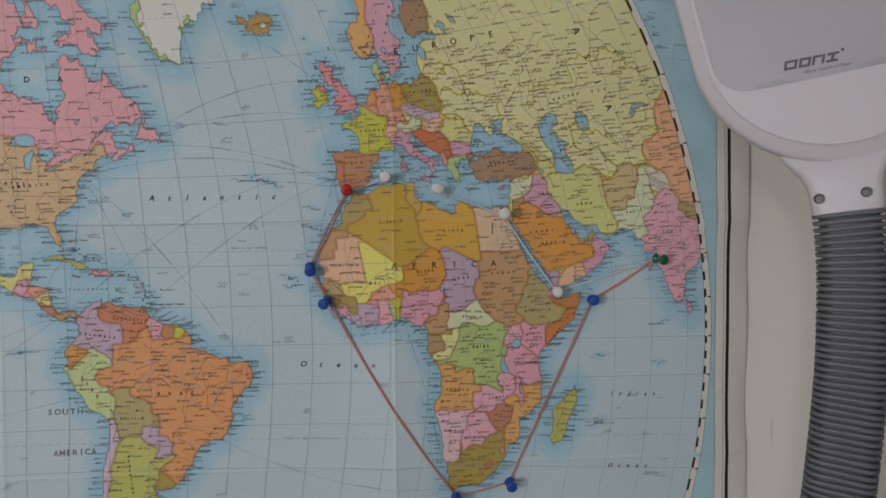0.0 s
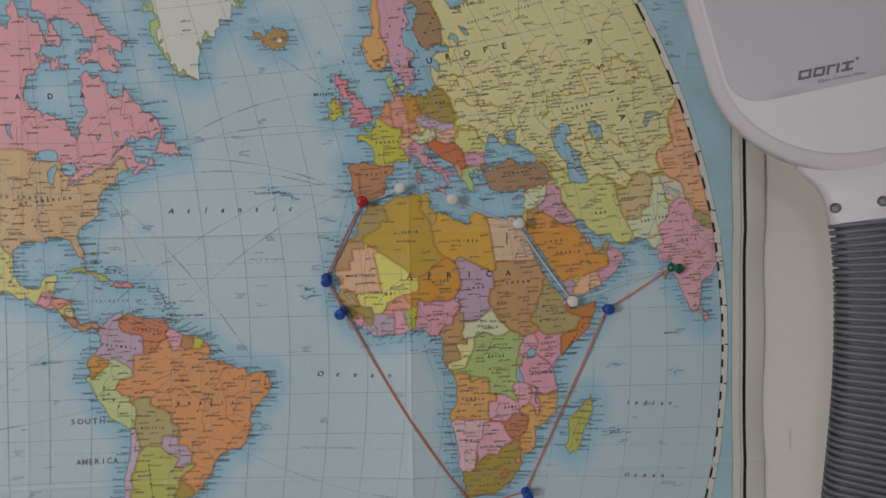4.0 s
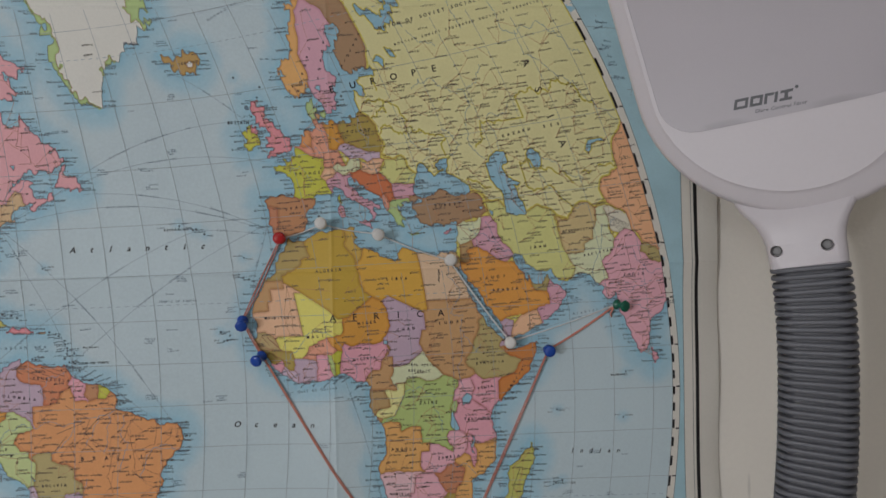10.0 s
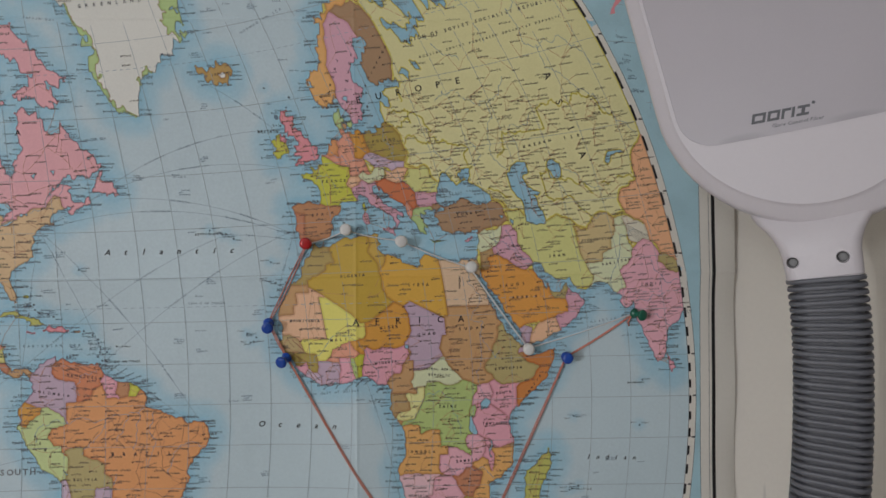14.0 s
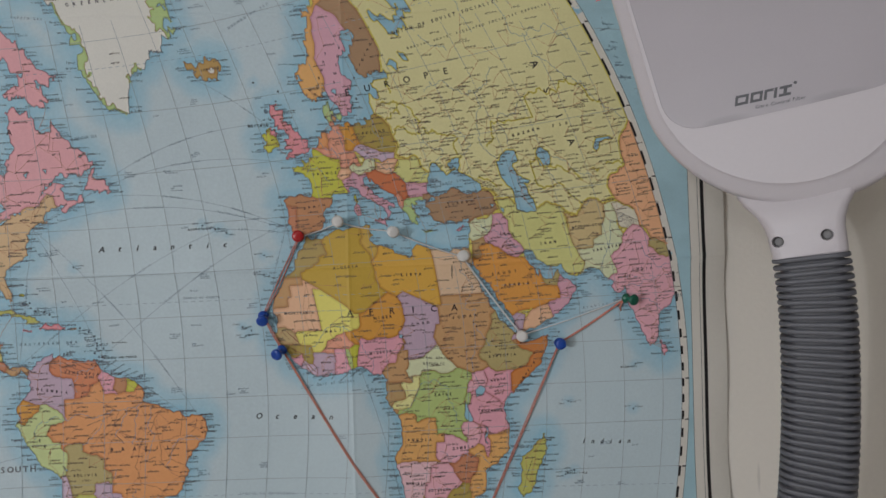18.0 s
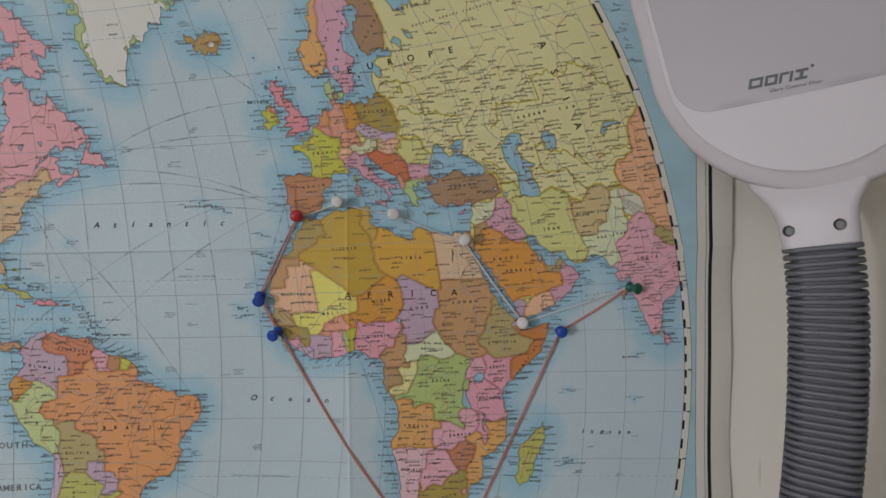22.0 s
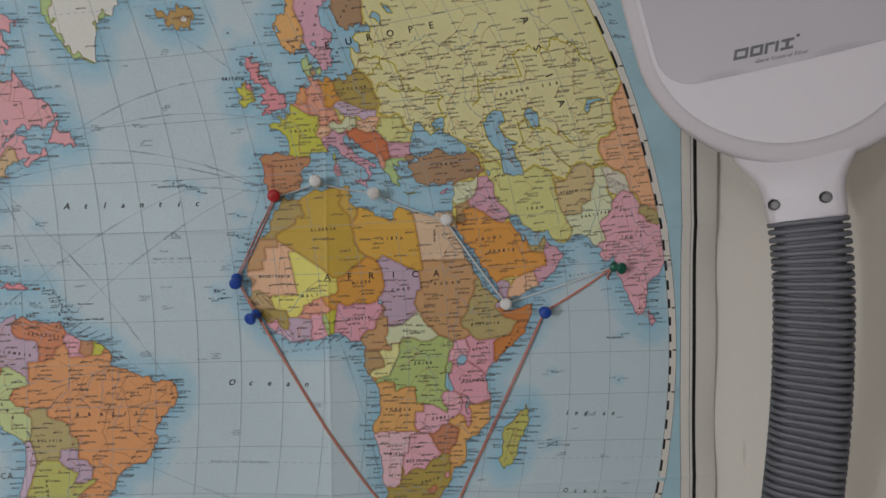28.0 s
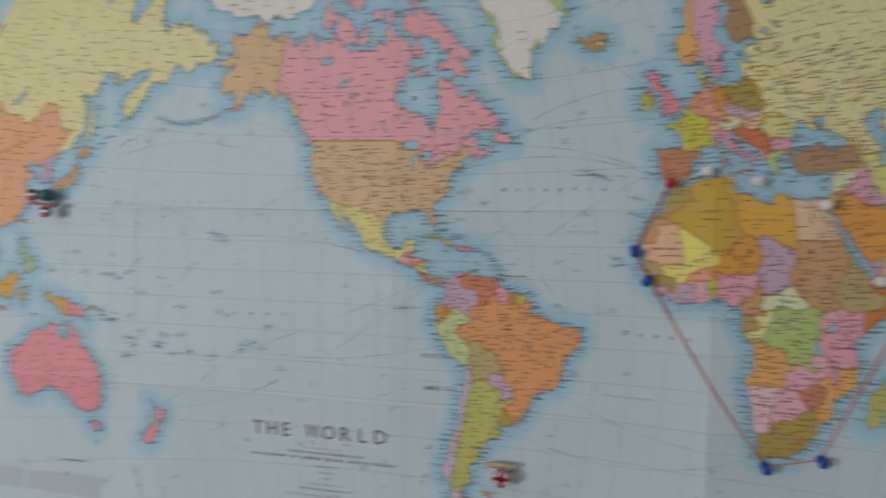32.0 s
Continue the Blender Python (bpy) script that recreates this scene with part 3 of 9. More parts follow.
BRITAIN = [(-5.6, 50.1), (-5, 50), (-4.2, 50.3), (-3.6, 50.2), (-3, 50.7), (-2, 50.6), (-0.9, 50.8), (0.9, 50.9), (1.4, 51.3), (0.6, 51.5), (1.2, 51.9), (1.7, 52.7), (0.6, 53), (0.1, 52.9), (0.3, 53.4), (-0.1, 53.7), (-0.2, 54.2), (-1.3, 54.7), (-1.6, 55.5), (-2.4, 56), (-3.6, 56), (-2.6, 56.4), (-2, 57.3), (-2, 57.7), (-3.8, 57.7), (-4.1, 57.9), (-3.1, 58.6), (-5, 58.6), (-5.3, 58), (-5.8, 57.5), (-5.7, 56.8), (-5.1, 56.5), (-5.7, 55.4), (-4.7, 55.6), (-5.1, 54.8), (-3.6, 54.9), (-3.4, 54.3), (-2.9, 53.8), (-3.1, 53.3), (-4.4, 53.3), (-4.2, 52.8), (-4.1, 52.4), (-5.2, 51.9), (-4.2, 51.6), (-3, 51.4), (-4.2, 51.2), (-5, 50.5)]
IRELAND = [(-6.3, 52.2), (-6.1, 53.2), (-6.2, 53.9), (-5.5, 54.4), (-6, 55.1), (-7.2, 55.3), (-8.3, 55.1), (-8.6, 54.3), (-10, 54.2), (-9.6, 53.6), (-8.9, 53.2), (-9.5, 52.8), (-10.3, 52.1), (-9.8, 51.5), (-8.5, 51.8), (-7.2, 52.2)]
ICELAND = [(-23.8, 65.4), (-22.8, 65.8), (-21.7, 65.8), (-21.2, 65.3), (-21.0, 65.0), (-20.2, 65.4), (-19.1, 65.7), (-18.1, 65.6), (-17.0, 65.9), (-16.1, 65.7), (-14.7, 65.9), (-14.0, 65.4), (-13.7, 64.8), (-14.3, 64.3), (-15.7, 63.8), (-17.3, 63.4), (-19.0, 63.2), (-20.3, 63.4), (-21.8, 63.7), (-22.1, 64.1), (-22.1, 64.6), (-21.2, 64.7), (-22.0, 65.0), (-23.5, 65.0)]
MADAGASCAR = [(49.3, -12), (50.4, -15.5), (49.6, -17), (47.3, -24.5), (45.2, -25.5), (43.5, -23.5), (44.4, -20), (44, -17), (46.3, -15.7)]
AUSTRALIA = [(114, -22), (113.5, -26), (115.7, -32), (115, -34.3), (118, -35), (123.5, -34), (129, -31.6), (132, -32), (135.5, -34.8), (138, -33), (138, -35.6), (140.5, -38), (144, -38.5), (146.5, -39), (150, -37.3), (151.5, -33), (153.5, -29), (152.8, -25), (149, -21), (146, -19), (145.3, -15), (142.6, -10.8), (141.5, -13), (140.5, -17.5), (136, -15.3), (136.7, -12.2), (132.5, -11.5), (129.5, -15), (126, -14), (122.5, -17.5), (119, -20)]
NEW_GUINEA = [(131, -0.8), (134, -1), (135, -3.3), (138, -1.7), (141, -2.6), (145.5, -4.5), (147.8, -6), (148.5, -8.8), (150.5, -10.5), (147, -9.5), (143.5, -8.2), (141, -9.1), (138, -8.2), (138, -5.5), (133.5, -4), (132, -2.8)]
BORNEO = [(109, 1.5), (111, 2.5), (115, 5), (117, 7), (119, 5), (117.5, 1), (116, -4), (112, -3.3), (110, -1.5)]
SUMATRA = [(95.3, 5.6), (98.5, 3.8), (103.5, 0), (106, -3), (105.5, -5.8), (102, -4), (98.5, 1.5)]
CELEBES = [(119.5, 0), (121, 1.2), (125, 1.5), (121, 0.4), (121.5, -1.5), (123, -4.5), (120.5, -3), (120.4, -5.5), (119.3, -3.5)]
LUZON = [(120.6, 18.5), (122, 18), (121.7, 15.5), (124, 12.8), (126, 7), (125, 6), (122, 8), (122, 11), (120.5, 14)]
HONSHU = [(130.5, 31.3), (131.8, 33.5), (135.5, 33.6), (138.8, 34.7), (140.8, 35.7), (142, 39.5), (141.3, 41.3), (140, 40), (137, 37), (133, 35.5), (130, 33)]
HOKKAIDO = [(140, 41.5), (143.3, 42), (145.4, 43.3), (142, 45.4), (141, 43.2)]
SAKHALIN = [(142, 46), (143.5, 46.8), (144.7, 49), (143.3, 52), (142.8, 54.3), (142, 52), (142, 49)]
NEW_ZEALAND_NORTH = [(172.7, -34.5), (175.5, -36.8), (178.4, -37.7), (177, -39.5), (175.2, -41.5), (174, -39.3), (174.8, -37.5)]
NEW_ZEALAND_SOUTH = [(172.7, -40.6), (174.2, -41.7), (172.7, -43.8), (170.6, -46), (168.5, -46.6), (166.5, -45.9), (168.5, -44), (171, -42)]
TASMANIA = [(144.7, -40.8), (148.2, -40.9), (148, -43), (146, -43.5)]
NEWFOUNDLAND = [(-59.3, 47.7), (-58.4, 48.5), (-58.2, 49.2), (-57.4, 50.5), (-56.7, 51.3), (-55.6, 51.6), (-56, 50.8), (-56.8, 49.9), (-55.8, 49.6), (-54.5, 49.5), (-53.5, 49.2), (-53.6, 48.5), (-53, 48.2), (-53, 47.6), (-52.7, 47), (-53.6, 46.7), (-54, 47.5), (-54.6, 47.3), (-55.8, 46.9), (-56, 47.6), (-58, 47.7)]
BAFFIN = [(-89, 73.5), (-85, 73.8), (-81, 73.7), (-79, 72.8), (-76, 72.8), (-74, 71.9), (-72.7, 71.2), (-71.6, 70.7), (-70, 69.9), (-68.3, 69.1), (-66.8, 68.3), (-65.3, 67.2), (-63, 66.7), (-60.8, 66), (-61.5, 65.5), (-63.3, 64.6), (-64.9, 65.1), (-67, 65.7), (-66.8, 64.7), (-65.4, 63.7), (-63.9, 62.9), (-64.4, 62.4), (-66.7, 62.8), (-65.5, 61.8), (-66.2, 61.7), (-67.7, 62.2), (-70, 62.7)]
BAFFIN += [(-71.5, 63.5), (-73.3, 63.6), (-76.3, 63.5), (-76.8, 64), (-75.5, 64.4), (-72.4, 64.6), (-72.8, 65.1), (-71.6, 66.1), (-71.7, 66.8), (-73.9, 67.6), (-75.5, 68.7), (-77.8, 69.5), (-82, 69.6), (-87.3, 70.4), (-88.5, 71)]
VICTORIA = [(-117, 69.8), (-108, 68.7), (-102, 69.2), (-105, 72.7), (-112, 72.9), (-118, 71.2)]
BANKS = [(-125, 72), (-122.5, 71.2), (-119, 72), (-116, 73.2), (-121, 74.4), (-124.5, 73.9)]
ELLESMERE = [(-90, 76.5), (-80, 76.3), (-77, 78.5), (-69, 80.7), (-62, 82.3), (-72, 83.1), (-87, 82), (-92, 80.5), (-86, 79)]
DEVON = [(-92, 76.5), (-80, 75.6), (-81, 74.6), (-92, 74.8)]
SOMERSET = [(-95.5, 73.9), (-91, 73.8), (-92.5, 72.2), (-95.5, 72.1)]
PRINCE_OF_WALES = [(-102, 73.8), (-97.5, 73.8), (-97.5, 71.8), (-101, 72.2)]
MELVILLE = [(-117, 76), (-106, 75.8), (-106, 75), (-114, 74.7)]
SOUTHAMPTON = [(-84.2, 64.2), (-81.6, 64), (-79.2, 62.9), (-81.3, 62.8), (-83.4, 62.3), (-84.6, 63)]
CUBA = [(-84.9, 21.9), (-82.5, 23.1), (-80, 23), (-77, 21.6), (-74.2, 20.2), (-77.5, 19.9), (-77.2, 20.7), (-79, 21.6), (-82, 22.5)]
HISPANIOLA = [(-74.4, 18.5), (-72.8, 19.9), (-70, 19.7), (-68.4, 18.5), (-71, 18.2)]
JAMAICA = [(-78.3, 18.4), (-76.3, 18.1), (-77, 17.8)]
PUERTO_RICO = [(-67.2, 18.4), (-65.7, 18.4), (-65.8, 18), (-67.2, 18)]
SICILY = [(12.5, 38), (15.5, 38.2), (15.2, 36.7)]
SARDINIA = [(8.3, 40.9), (9.6, 41), (9.6, 39.2), (8.5, 39)]
CORSICA = [(8.7, 42.5), (9.4, 43), (9.4, 41.5), (8.7, 41.7)]
CRETE = [(23.6, 35.5), (26.3, 35.2), (24.8, 34.9)]
CYPRUS = [(32.4, 34.9), (34.4, 35.6), (33.7, 34.9), (32.9, 34.6)]
ZEALAND = [(11.2, 55.6), (12.5, 56), (12.2, 55), (11.2, 55.2)]
SRI_LANKA = [(80, 9.6), (81.3, 8.4), (81.7, 7), (80.6, 6), (79.9, 7.2)]
NOVAYA_ZEMLYA = [(52, 71.5), (55.5, 70.7), (57, 72), (56, 73.5), (61, 75.3), (68, 76.5), (66, 76.9), (58, 75.7), (54.5, 73.8)]
SPITSBERGEN = [(11, 79.5), (16, 80), (20, 80.2), (27, 80), (20, 78.5), (16.5, 76.7), (14, 77.6)]
# inland waters
CASPIAN = [(49, 37.5), (51.5, 36.8), (54, 37), (53.8, 39), (53, 40), (52.8, 41.7), (54.5, 42), (52.5, 42.8), (51, 44.5), (53, 45.3), (53, 46.8), (51, 47), (49, 46.3), (47.5, 45.5), (47.5, 43), (49.5, 40.5), (49.2, 39)]
LAKES = {}
LAKES["aral"] = [(58.3, 44), (58.3, 46), (60, 46.8), (61.5, 46), (61, 44.2), (59.5, 43.6)]
LAKES["balkhash"] = [(73.5, 45.5), (75, 46.7), (78.5, 46.7), (79, 46.3), (75.5, 46.2), (74, 45)]
LAKES["ladoga"] = [(30, 61), (31.5, 61.6), (32.8, 61), (32, 60)]
LAKES["onega"] = [(34.5, 62.3), (35.8, 62), (36.2, 61), (35, 61.2)]
LAKES["vanern"] = [(12.5, 59), (14, 59.2), (13.5, 58.5)]
LAKES["baikal"] = [(103.8, 51.6), (106, 52), (109.8, 55.7), (109, 55.3)]
LAKES["victoria"] = [(31.8, -0.8), (33, 0.4), (34.2, -0.2), (33.5, -2.2), (32, -2.5)]
LAKES["tanganyika"] = [(29.2, -3.5), (29.7, -4.8), (31.1, -8.4), (30.4, -8.5), (29.1, -6)]
LAKES["nyasa"] = [(34, -9.5), (34.7, -10.5), (35.2, -14), (34.4, -13)]
LAKES["chad"] = [(13.5, 13.8), (14.5, 13.6), (14.3, 12.8), (13.5, 13)]
LAKES["superior"] = [(-92, 46.7), (-88.5, 48.7), (-85, 47.9), (-84.7, 46.6), (-87.5, 46.6), (-90, 46.7)]
LAKES["michigan"] = [(-87.9, 42.3), (-88, 44.5), (-85.8, 46), (-85.5, 45), (-86.5, 43.5), (-86.8, 41.8)]
LAKES["huron"] = [(-84.5, 46), (-81, 46), (-80, 44.6), (-81.7, 44), (-82.3, 43.1), (-83.8, 44)]
LAKES["erie"] = [(-83.3, 41.8), (-80, 42.6), (-79, 42.8), (-81.5, 41.6)]
LAKES["ontario"] = [(-79.6, 43.4), (-76.4, 44.1), (-76.4, 43.5)]
LAKES["winnipeg"] = [(-98.5, 53.6), (-97, 53.5), (-96.5, 50.8), (-97.3, 51.5)]
LAKES["athabasca"] = [(-111, 59), (-107, 59.4), (-109, 58.8)]
LAKES["great_slave"] = [(-116.5, 61.2), (-113.5, 62.3), (-109.5, 62.8), (-113, 61)]
LAKES["great_bear"] = [(-124, 66.3), (-119.5, 67), (-118.5, 65.8), (-122, 65.2)]
LAKES["nettilling"] = [(-72, 66.8), (-70, 66.8), (-70.5, 66.2)]
LAKES["manicouagan"] = [(-69.2, 51.8), (-68.2, 51.8), (-68.5, 51)]
LAKES["mistassini"] = [(-74.4, 51), (-73, 51.4), (-73.8, 50.4)]
LAKES["urmia"] = [(45, 38.2), (45.8, 37.8), (45.4, 37.1)]
LAKES["van"] = [(42.5, 38.9), (43.6, 38.8), (43, 38.3)]
LAKES["titicaca"] = [(-70.2, -15.3), (-69, -16.4), (-69.4, -16.6)]
LAKES["nicaragua"] = [(-86, 12.1), (-84.8, 11.2), (-85.5, 11.3)]
# countries: group of land, print colour, outline that may run out over the sea; a later one covers an earlier one
COUNTRIES = []
COUNTRIES += [("morocco", "africa", "khaki", [(-13.2, 27.7), (-8.7, 27.7), (-8, 28.5), (-1, 32), (-1.5, 36.5), (-11, 36.5), (-14, 29)]), ("algeria", "africa", "ochre", [(-8.7, 27.3), (-8.7, 28.7), (-5.5, 29.8), (-3.6, 30.9), (-3.5, 31.7), (-1.2, 32.2), (-1.7, 33.3), (-2.2, 35.3), (-2, 38), (8.6, 38), (8.3, 36.5), (8.3, 35), (7.5, 33.8), (9, 32.1), (9.5, 30.2), (9.8, 28), (9.6, 26.5), (10.3, 24.5), (12, 23.5), (5.8, 19.4), (4.2, 19.1), (3.2, 19), (1.2, 21), (-4.8, 25)]), ("western_sahara", "africa", "tan", [(-18, 20.8), (-17, 20.8), (-13, 21.3), (-13, 23), (-12, 23.5), (-12, 26), (-8.7, 26), (-8.7, 27.7), (-14, 27.7), (-18, 25)])]
COUNTRIES += [("mauritania", "africa", "peach", [(-12, 26), (-12, 23.5), (-13, 23), (-13, 21.3), (-17.5, 20.8), (-18, 16), (-16.4, 16.3), (-14.5, 16.6), (-12.2, 14.8), (-11.5, 15.5), (-5.5, 15.5), (-6.5, 25), (-4.8, 25), (-8.7, 27.3), (-8.7, 26)]), ("mali", "africa", "yellow", [(-12.2, 14.8), (-11.4, 12.3), (-8.5, 12), (-8, 10.3), (-6, 10.3), (-5.3, 11), (-4.3, 13), (-2, 14.2), (0.2, 15), (3.5, 15.5), (4.2, 16.5), (4.2, 19.1), (3.2, 19), (1.2, 21), (-4.8, 25), (-6.5, 25), (-5.5, 15.5), (-11.5, 15.5)])]
COUNTRIES += [("libya", "africa", "gold", [(9.5, 30.2), (11.5, 32.4), (11.5, 34), (25.1, 34), (24.9, 30), (25, 22), (25, 20), (24, 20), (24, 19.5), (16, 23.4), (14.2, 22.5), (12, 23.5), (10.3, 24.5), (9.6, 26.5), (9.8, 28)]), ("tunisia", "africa", "ochre_light", [(8.6, 38), (8.3, 35), (7.5, 33.8), (9, 32.1), (9.5, 30.2), (11.5, 32.4), (12, 34), (12, 38)]), ("egypt", "africa", "sand", [(25, 22), (24.9, 30), (25.1, 34), (34.2, 33), (34.3, 31.3), (34.9, 29.5), (36, 26), (38, 22)])]
COUNTRIES += [("sudan", "africa", "tan", [(25, 22), (38, 22), (38.5, 18), (37, 17), (36.5, 14.3), (35, 11), (34, 9.5), (33, 8), (35.5, 5), (34, 4.2), (31, 3.7), (29.5, 4.5), (27.4, 5.1), (25, 7.5), (24, 8.7), (22.8, 11), (22, 12.7), (23, 15.7), (24, 15.7), (24, 20), (25, 20)]), ("niger", "africa", "amber", [(0.2, 15), (3.5, 15.5), (4.2, 16.5), (4.2, 19.1), (5.8, 19.4), (12, 23.5), (14.2, 22.5), (15, 21), (15.5, 17), (13.5, 14.3), (13.5, 13.7), (10, 13.3), (7, 13), (4.1, 13.5), (3.6, 11.8), (2.4, 12), (1, 13.3)])]
COUNTRIES += [("chad", "africa", "mauve", [(14.2, 22.5), (16, 23.4), (24, 19.5), (24, 15.7), (23, 15.7), (22, 12.7), (22.8, 11), (20, 9), (17, 7.6), (15.3, 7.5), (15.4, 10), (14.2, 10), (15, 12), (13.5, 14.3), (15.5, 17), (15, 21)]), ("nigeria", "africa", "pink", [(2.7, 5), (2.7, 7.9), (3.6, 11.8), (4.1, 13.5), (7, 13), (10, 13.3), (13.5, 13.7), (14.6, 11.5), (13, 9.5), (12, 7), (10.5, 7), (8.6, 4.7), (6, 3)]), ("cameroon", "africa", "tan", [(8.6, 4), (8.8, 5), (10.5, 7), (12, 7), (13, 9.5), (14.6, 11.5), (14.2, 13), (15, 12), (14.2, 10), (15.4, 10), (15.3, 7.5), (14.5, 5), (16, 2), (13, 2.2), (9, 2.2)])]
COUNTRIES += [("central_african_republic", "africa", "cream_green", [(15.3, 7.5), (17, 7.6), (20, 9), (22.8, 11), (24, 8.7), (25, 7.5), (27.4, 5.1), (22.5, 4.2), (18.5, 4.5), (18, 3.5), (16, 3.5), (16, 2), (14.5, 5)]), ("gabon", "africa", "tan_olive", [(9, 2.2), (13, 2.2), (13.2, 1.3), (14.3, -2), (12, -2.3), (11.2, -4), (8, -2)]), ("congo", "africa", "pale_yellow", [(16, 2), (16, 3.5), (18, 3.5), (17.8, 1), (16.2, -2), (15.3, -4.3), (12.5, -4.7), (11, -4.4), (10.8, -3.6), (12, -2.3), (14.3, -2), (13.2, 1.3), (13, 2.2)])]
COUNTRIES += [("zaire", "africa", "green", [(18.5, 4.5), (22.5, 4.2), (27.4, 5.1), (29.5, 4.5), (31, 3.7), (31, 2.2), (29.8, 0.5), (29.6, -1.4), (29, -2.8), (29.3, -4.5), (29.5, -6.5), (30.7, -8.2), (28.7, -8.5), (28.5, -11), (29.8, -12.2), (29.8, -13.4), (27, -12), (24, -11), (22, -11.2), (21.8, -7.3), (19.5, -7), (17, -8), (16.5, -5.9), (12, -6), (12.5, -4.7), (15.3, -4.3), (16.2, -2), (17.8, 1), (18, 3.5)]), ("uganda", "africa", "pink_light", [(31, 3.7), (34, 4.2), (35, 1.5), (34, -1), (29.6, -1.4), (29.8, 0.5), (31, 2.2)])]
COUNTRIES += [("kenya", "africa", "pink", [(34, 4.2), (35.5, 5), (36, 4.4), (38, 3.6), (41.9, 3.9), (41, 3), (41, -1), (43, -1.8), (41, -4.7), (39.2, -4.7), (37.7, -3.5), (34, -1), (35, 1.5)]), ("ethiopia", "africa", "olive", [(36.5, 14.3), (37, 17), (38.5, 18.5), (41.5, 15.5), (44, 12.6), (42.4, 12.4), (41.8, 11), (43, 10), (44, 9), (47, 8), (45, 5), (41.9, 3.9), (38, 3.6), (36, 4.4), (35.5, 5), (33, 8), (34, 9.5), (35, 11)]), ("somalia", "africa", "orange_deep", [(43, 11.5), (45, 12.5), (52, 13), (52, 8), (43, -3), (41, -1.4), (41, 3), (41.9, 3.9), (45, 5), (47, 8), (44, 9), (43, 10)])]
COUNTRIES += [("djibouti", "africa", "mauve", [(42.4, 12.4), (43.8, 12.8), (43.5, 11.3), (41.8, 11)]), ("tanzania", "africa", "pink", [(30.5, -1.2), (34, -1), (37.7, -3.5), (39.2, -4.7), (42, -5), (42, -10.5), (37.5, -11.6), (34.8, -11.5), (33, -9.4), (30.7, -8.2), (29.5, -6.5), (29.3, -4.5), (30.5, -3)]), ("rwanda", "africa", "green_pale", [(29, -2.8), (29.6, -1.4), (30.5, -1.2), (30.8, -2.5), (30, -4.4), (29.3, -4.5)]), ("angola", "africa", "orange_light", [(11, -6), (16.5, -5.9), (17, -8), (19.5, -7), (21.8, -7.3), (22, -11.2), (24, -11), (24, -13), (22, -13), (22, -16.2), (23.4, -17.6), (18, -17.4), (11, -17.2)])]
COUNTRIES += [("namibia", "africa", "pink_pale", [(11, -17.2), (18, -17.4), (23.4, -17.6), (25.3, -17.8), (21, -18.3), (21, -22), (20, -22), (20, -28.4), (17.5, -28.8), (15, -30), (12, -20)]), ("zambia", "africa", "pink_light", [(24, -11), (27, -12), (29.8, -13.4), (29.8, -12.2), (28.5, -11), (28.7, -8.5), (30.7, -8.2), (33, -9.4), (33.3, -12.5), (32.7, -13.7), (30.2, -15), (30.4, -15.7), (28.8, -16), (27, -18), (25.3, -17.8), (23.4, -17.6), (22, -16.2), (22, -13), (24, -13)])]
COUNTRIES += [("mozambique", "africa", "orange_light", [(34.8, -11.5), (37.5, -11.6), (42.5, -10.4), (42, -16), (36, -21), (36, -25), (34, -27), (32.1, -26.8), (32, -25), (31.3, -22.4), (32.7, -20), (33, -17), (30.4, -15.7), (30.2, -15), (32.7, -13.7), (34.3, -14.5), (35.3, -17), (35.8, -14.5)]), ("malawi", "africa", "pink", [(33, -9.4), (34.5, -10), (34.8, -12), (35.8, -14.5), (35.3, -17), (34.3, -14.5), (32.7, -13.7), (33.3, -12.5)]), ("rhodesia", "africa", "russet", [(25.3, -17.8), (27, -18), (28.8, -16), (30.4, -15.7), (33, -17), (32.7, -20), (31.3, -22.4), (29.3, -22.2), (27.5, -20.5)])]
COUNTRIES += [("botswana", "africa", "pink_light", [(25.3, -17.8), (27.5, -20.5), (29.3, -22.2), (26.9, -23.7), (25.5, -25.7), (23, -25.3), (20.7, -26.8), (20, -24.8), (20, -22), (21, -22), (21, -18.3)]), ("south_africa", "africa", "olive_dark", [(15, -30), (17.5, -28.8), (20, -28.4), (20, -24.8), (20.7, -26.8), (23, -25.3), (25.5, -25.7), (26.9, -23.7), (29.3, -22.2), (31.3, -22.4), (32, -25), (32.1, -26.8), (34, -27), (30, -36), (18, -37)]), ("lesotho", "africa", "russet", [(27, -29.6), (28.5, -28.6), (29.4, -29.5), (28.2, -30.6)]), ("swaziland", "africa", "pink", [(30.9, -26.3), (31.9, -25.9), (32, -27), (31, -27.2)]), ("senegal", "africa", "khaki_light", [(-18.5, 16.5), (-16.4, 16.3), (-14.5, 16.6), (-12.2, 14.8), (-11.4, 12.4), (-18, 12.4)])]
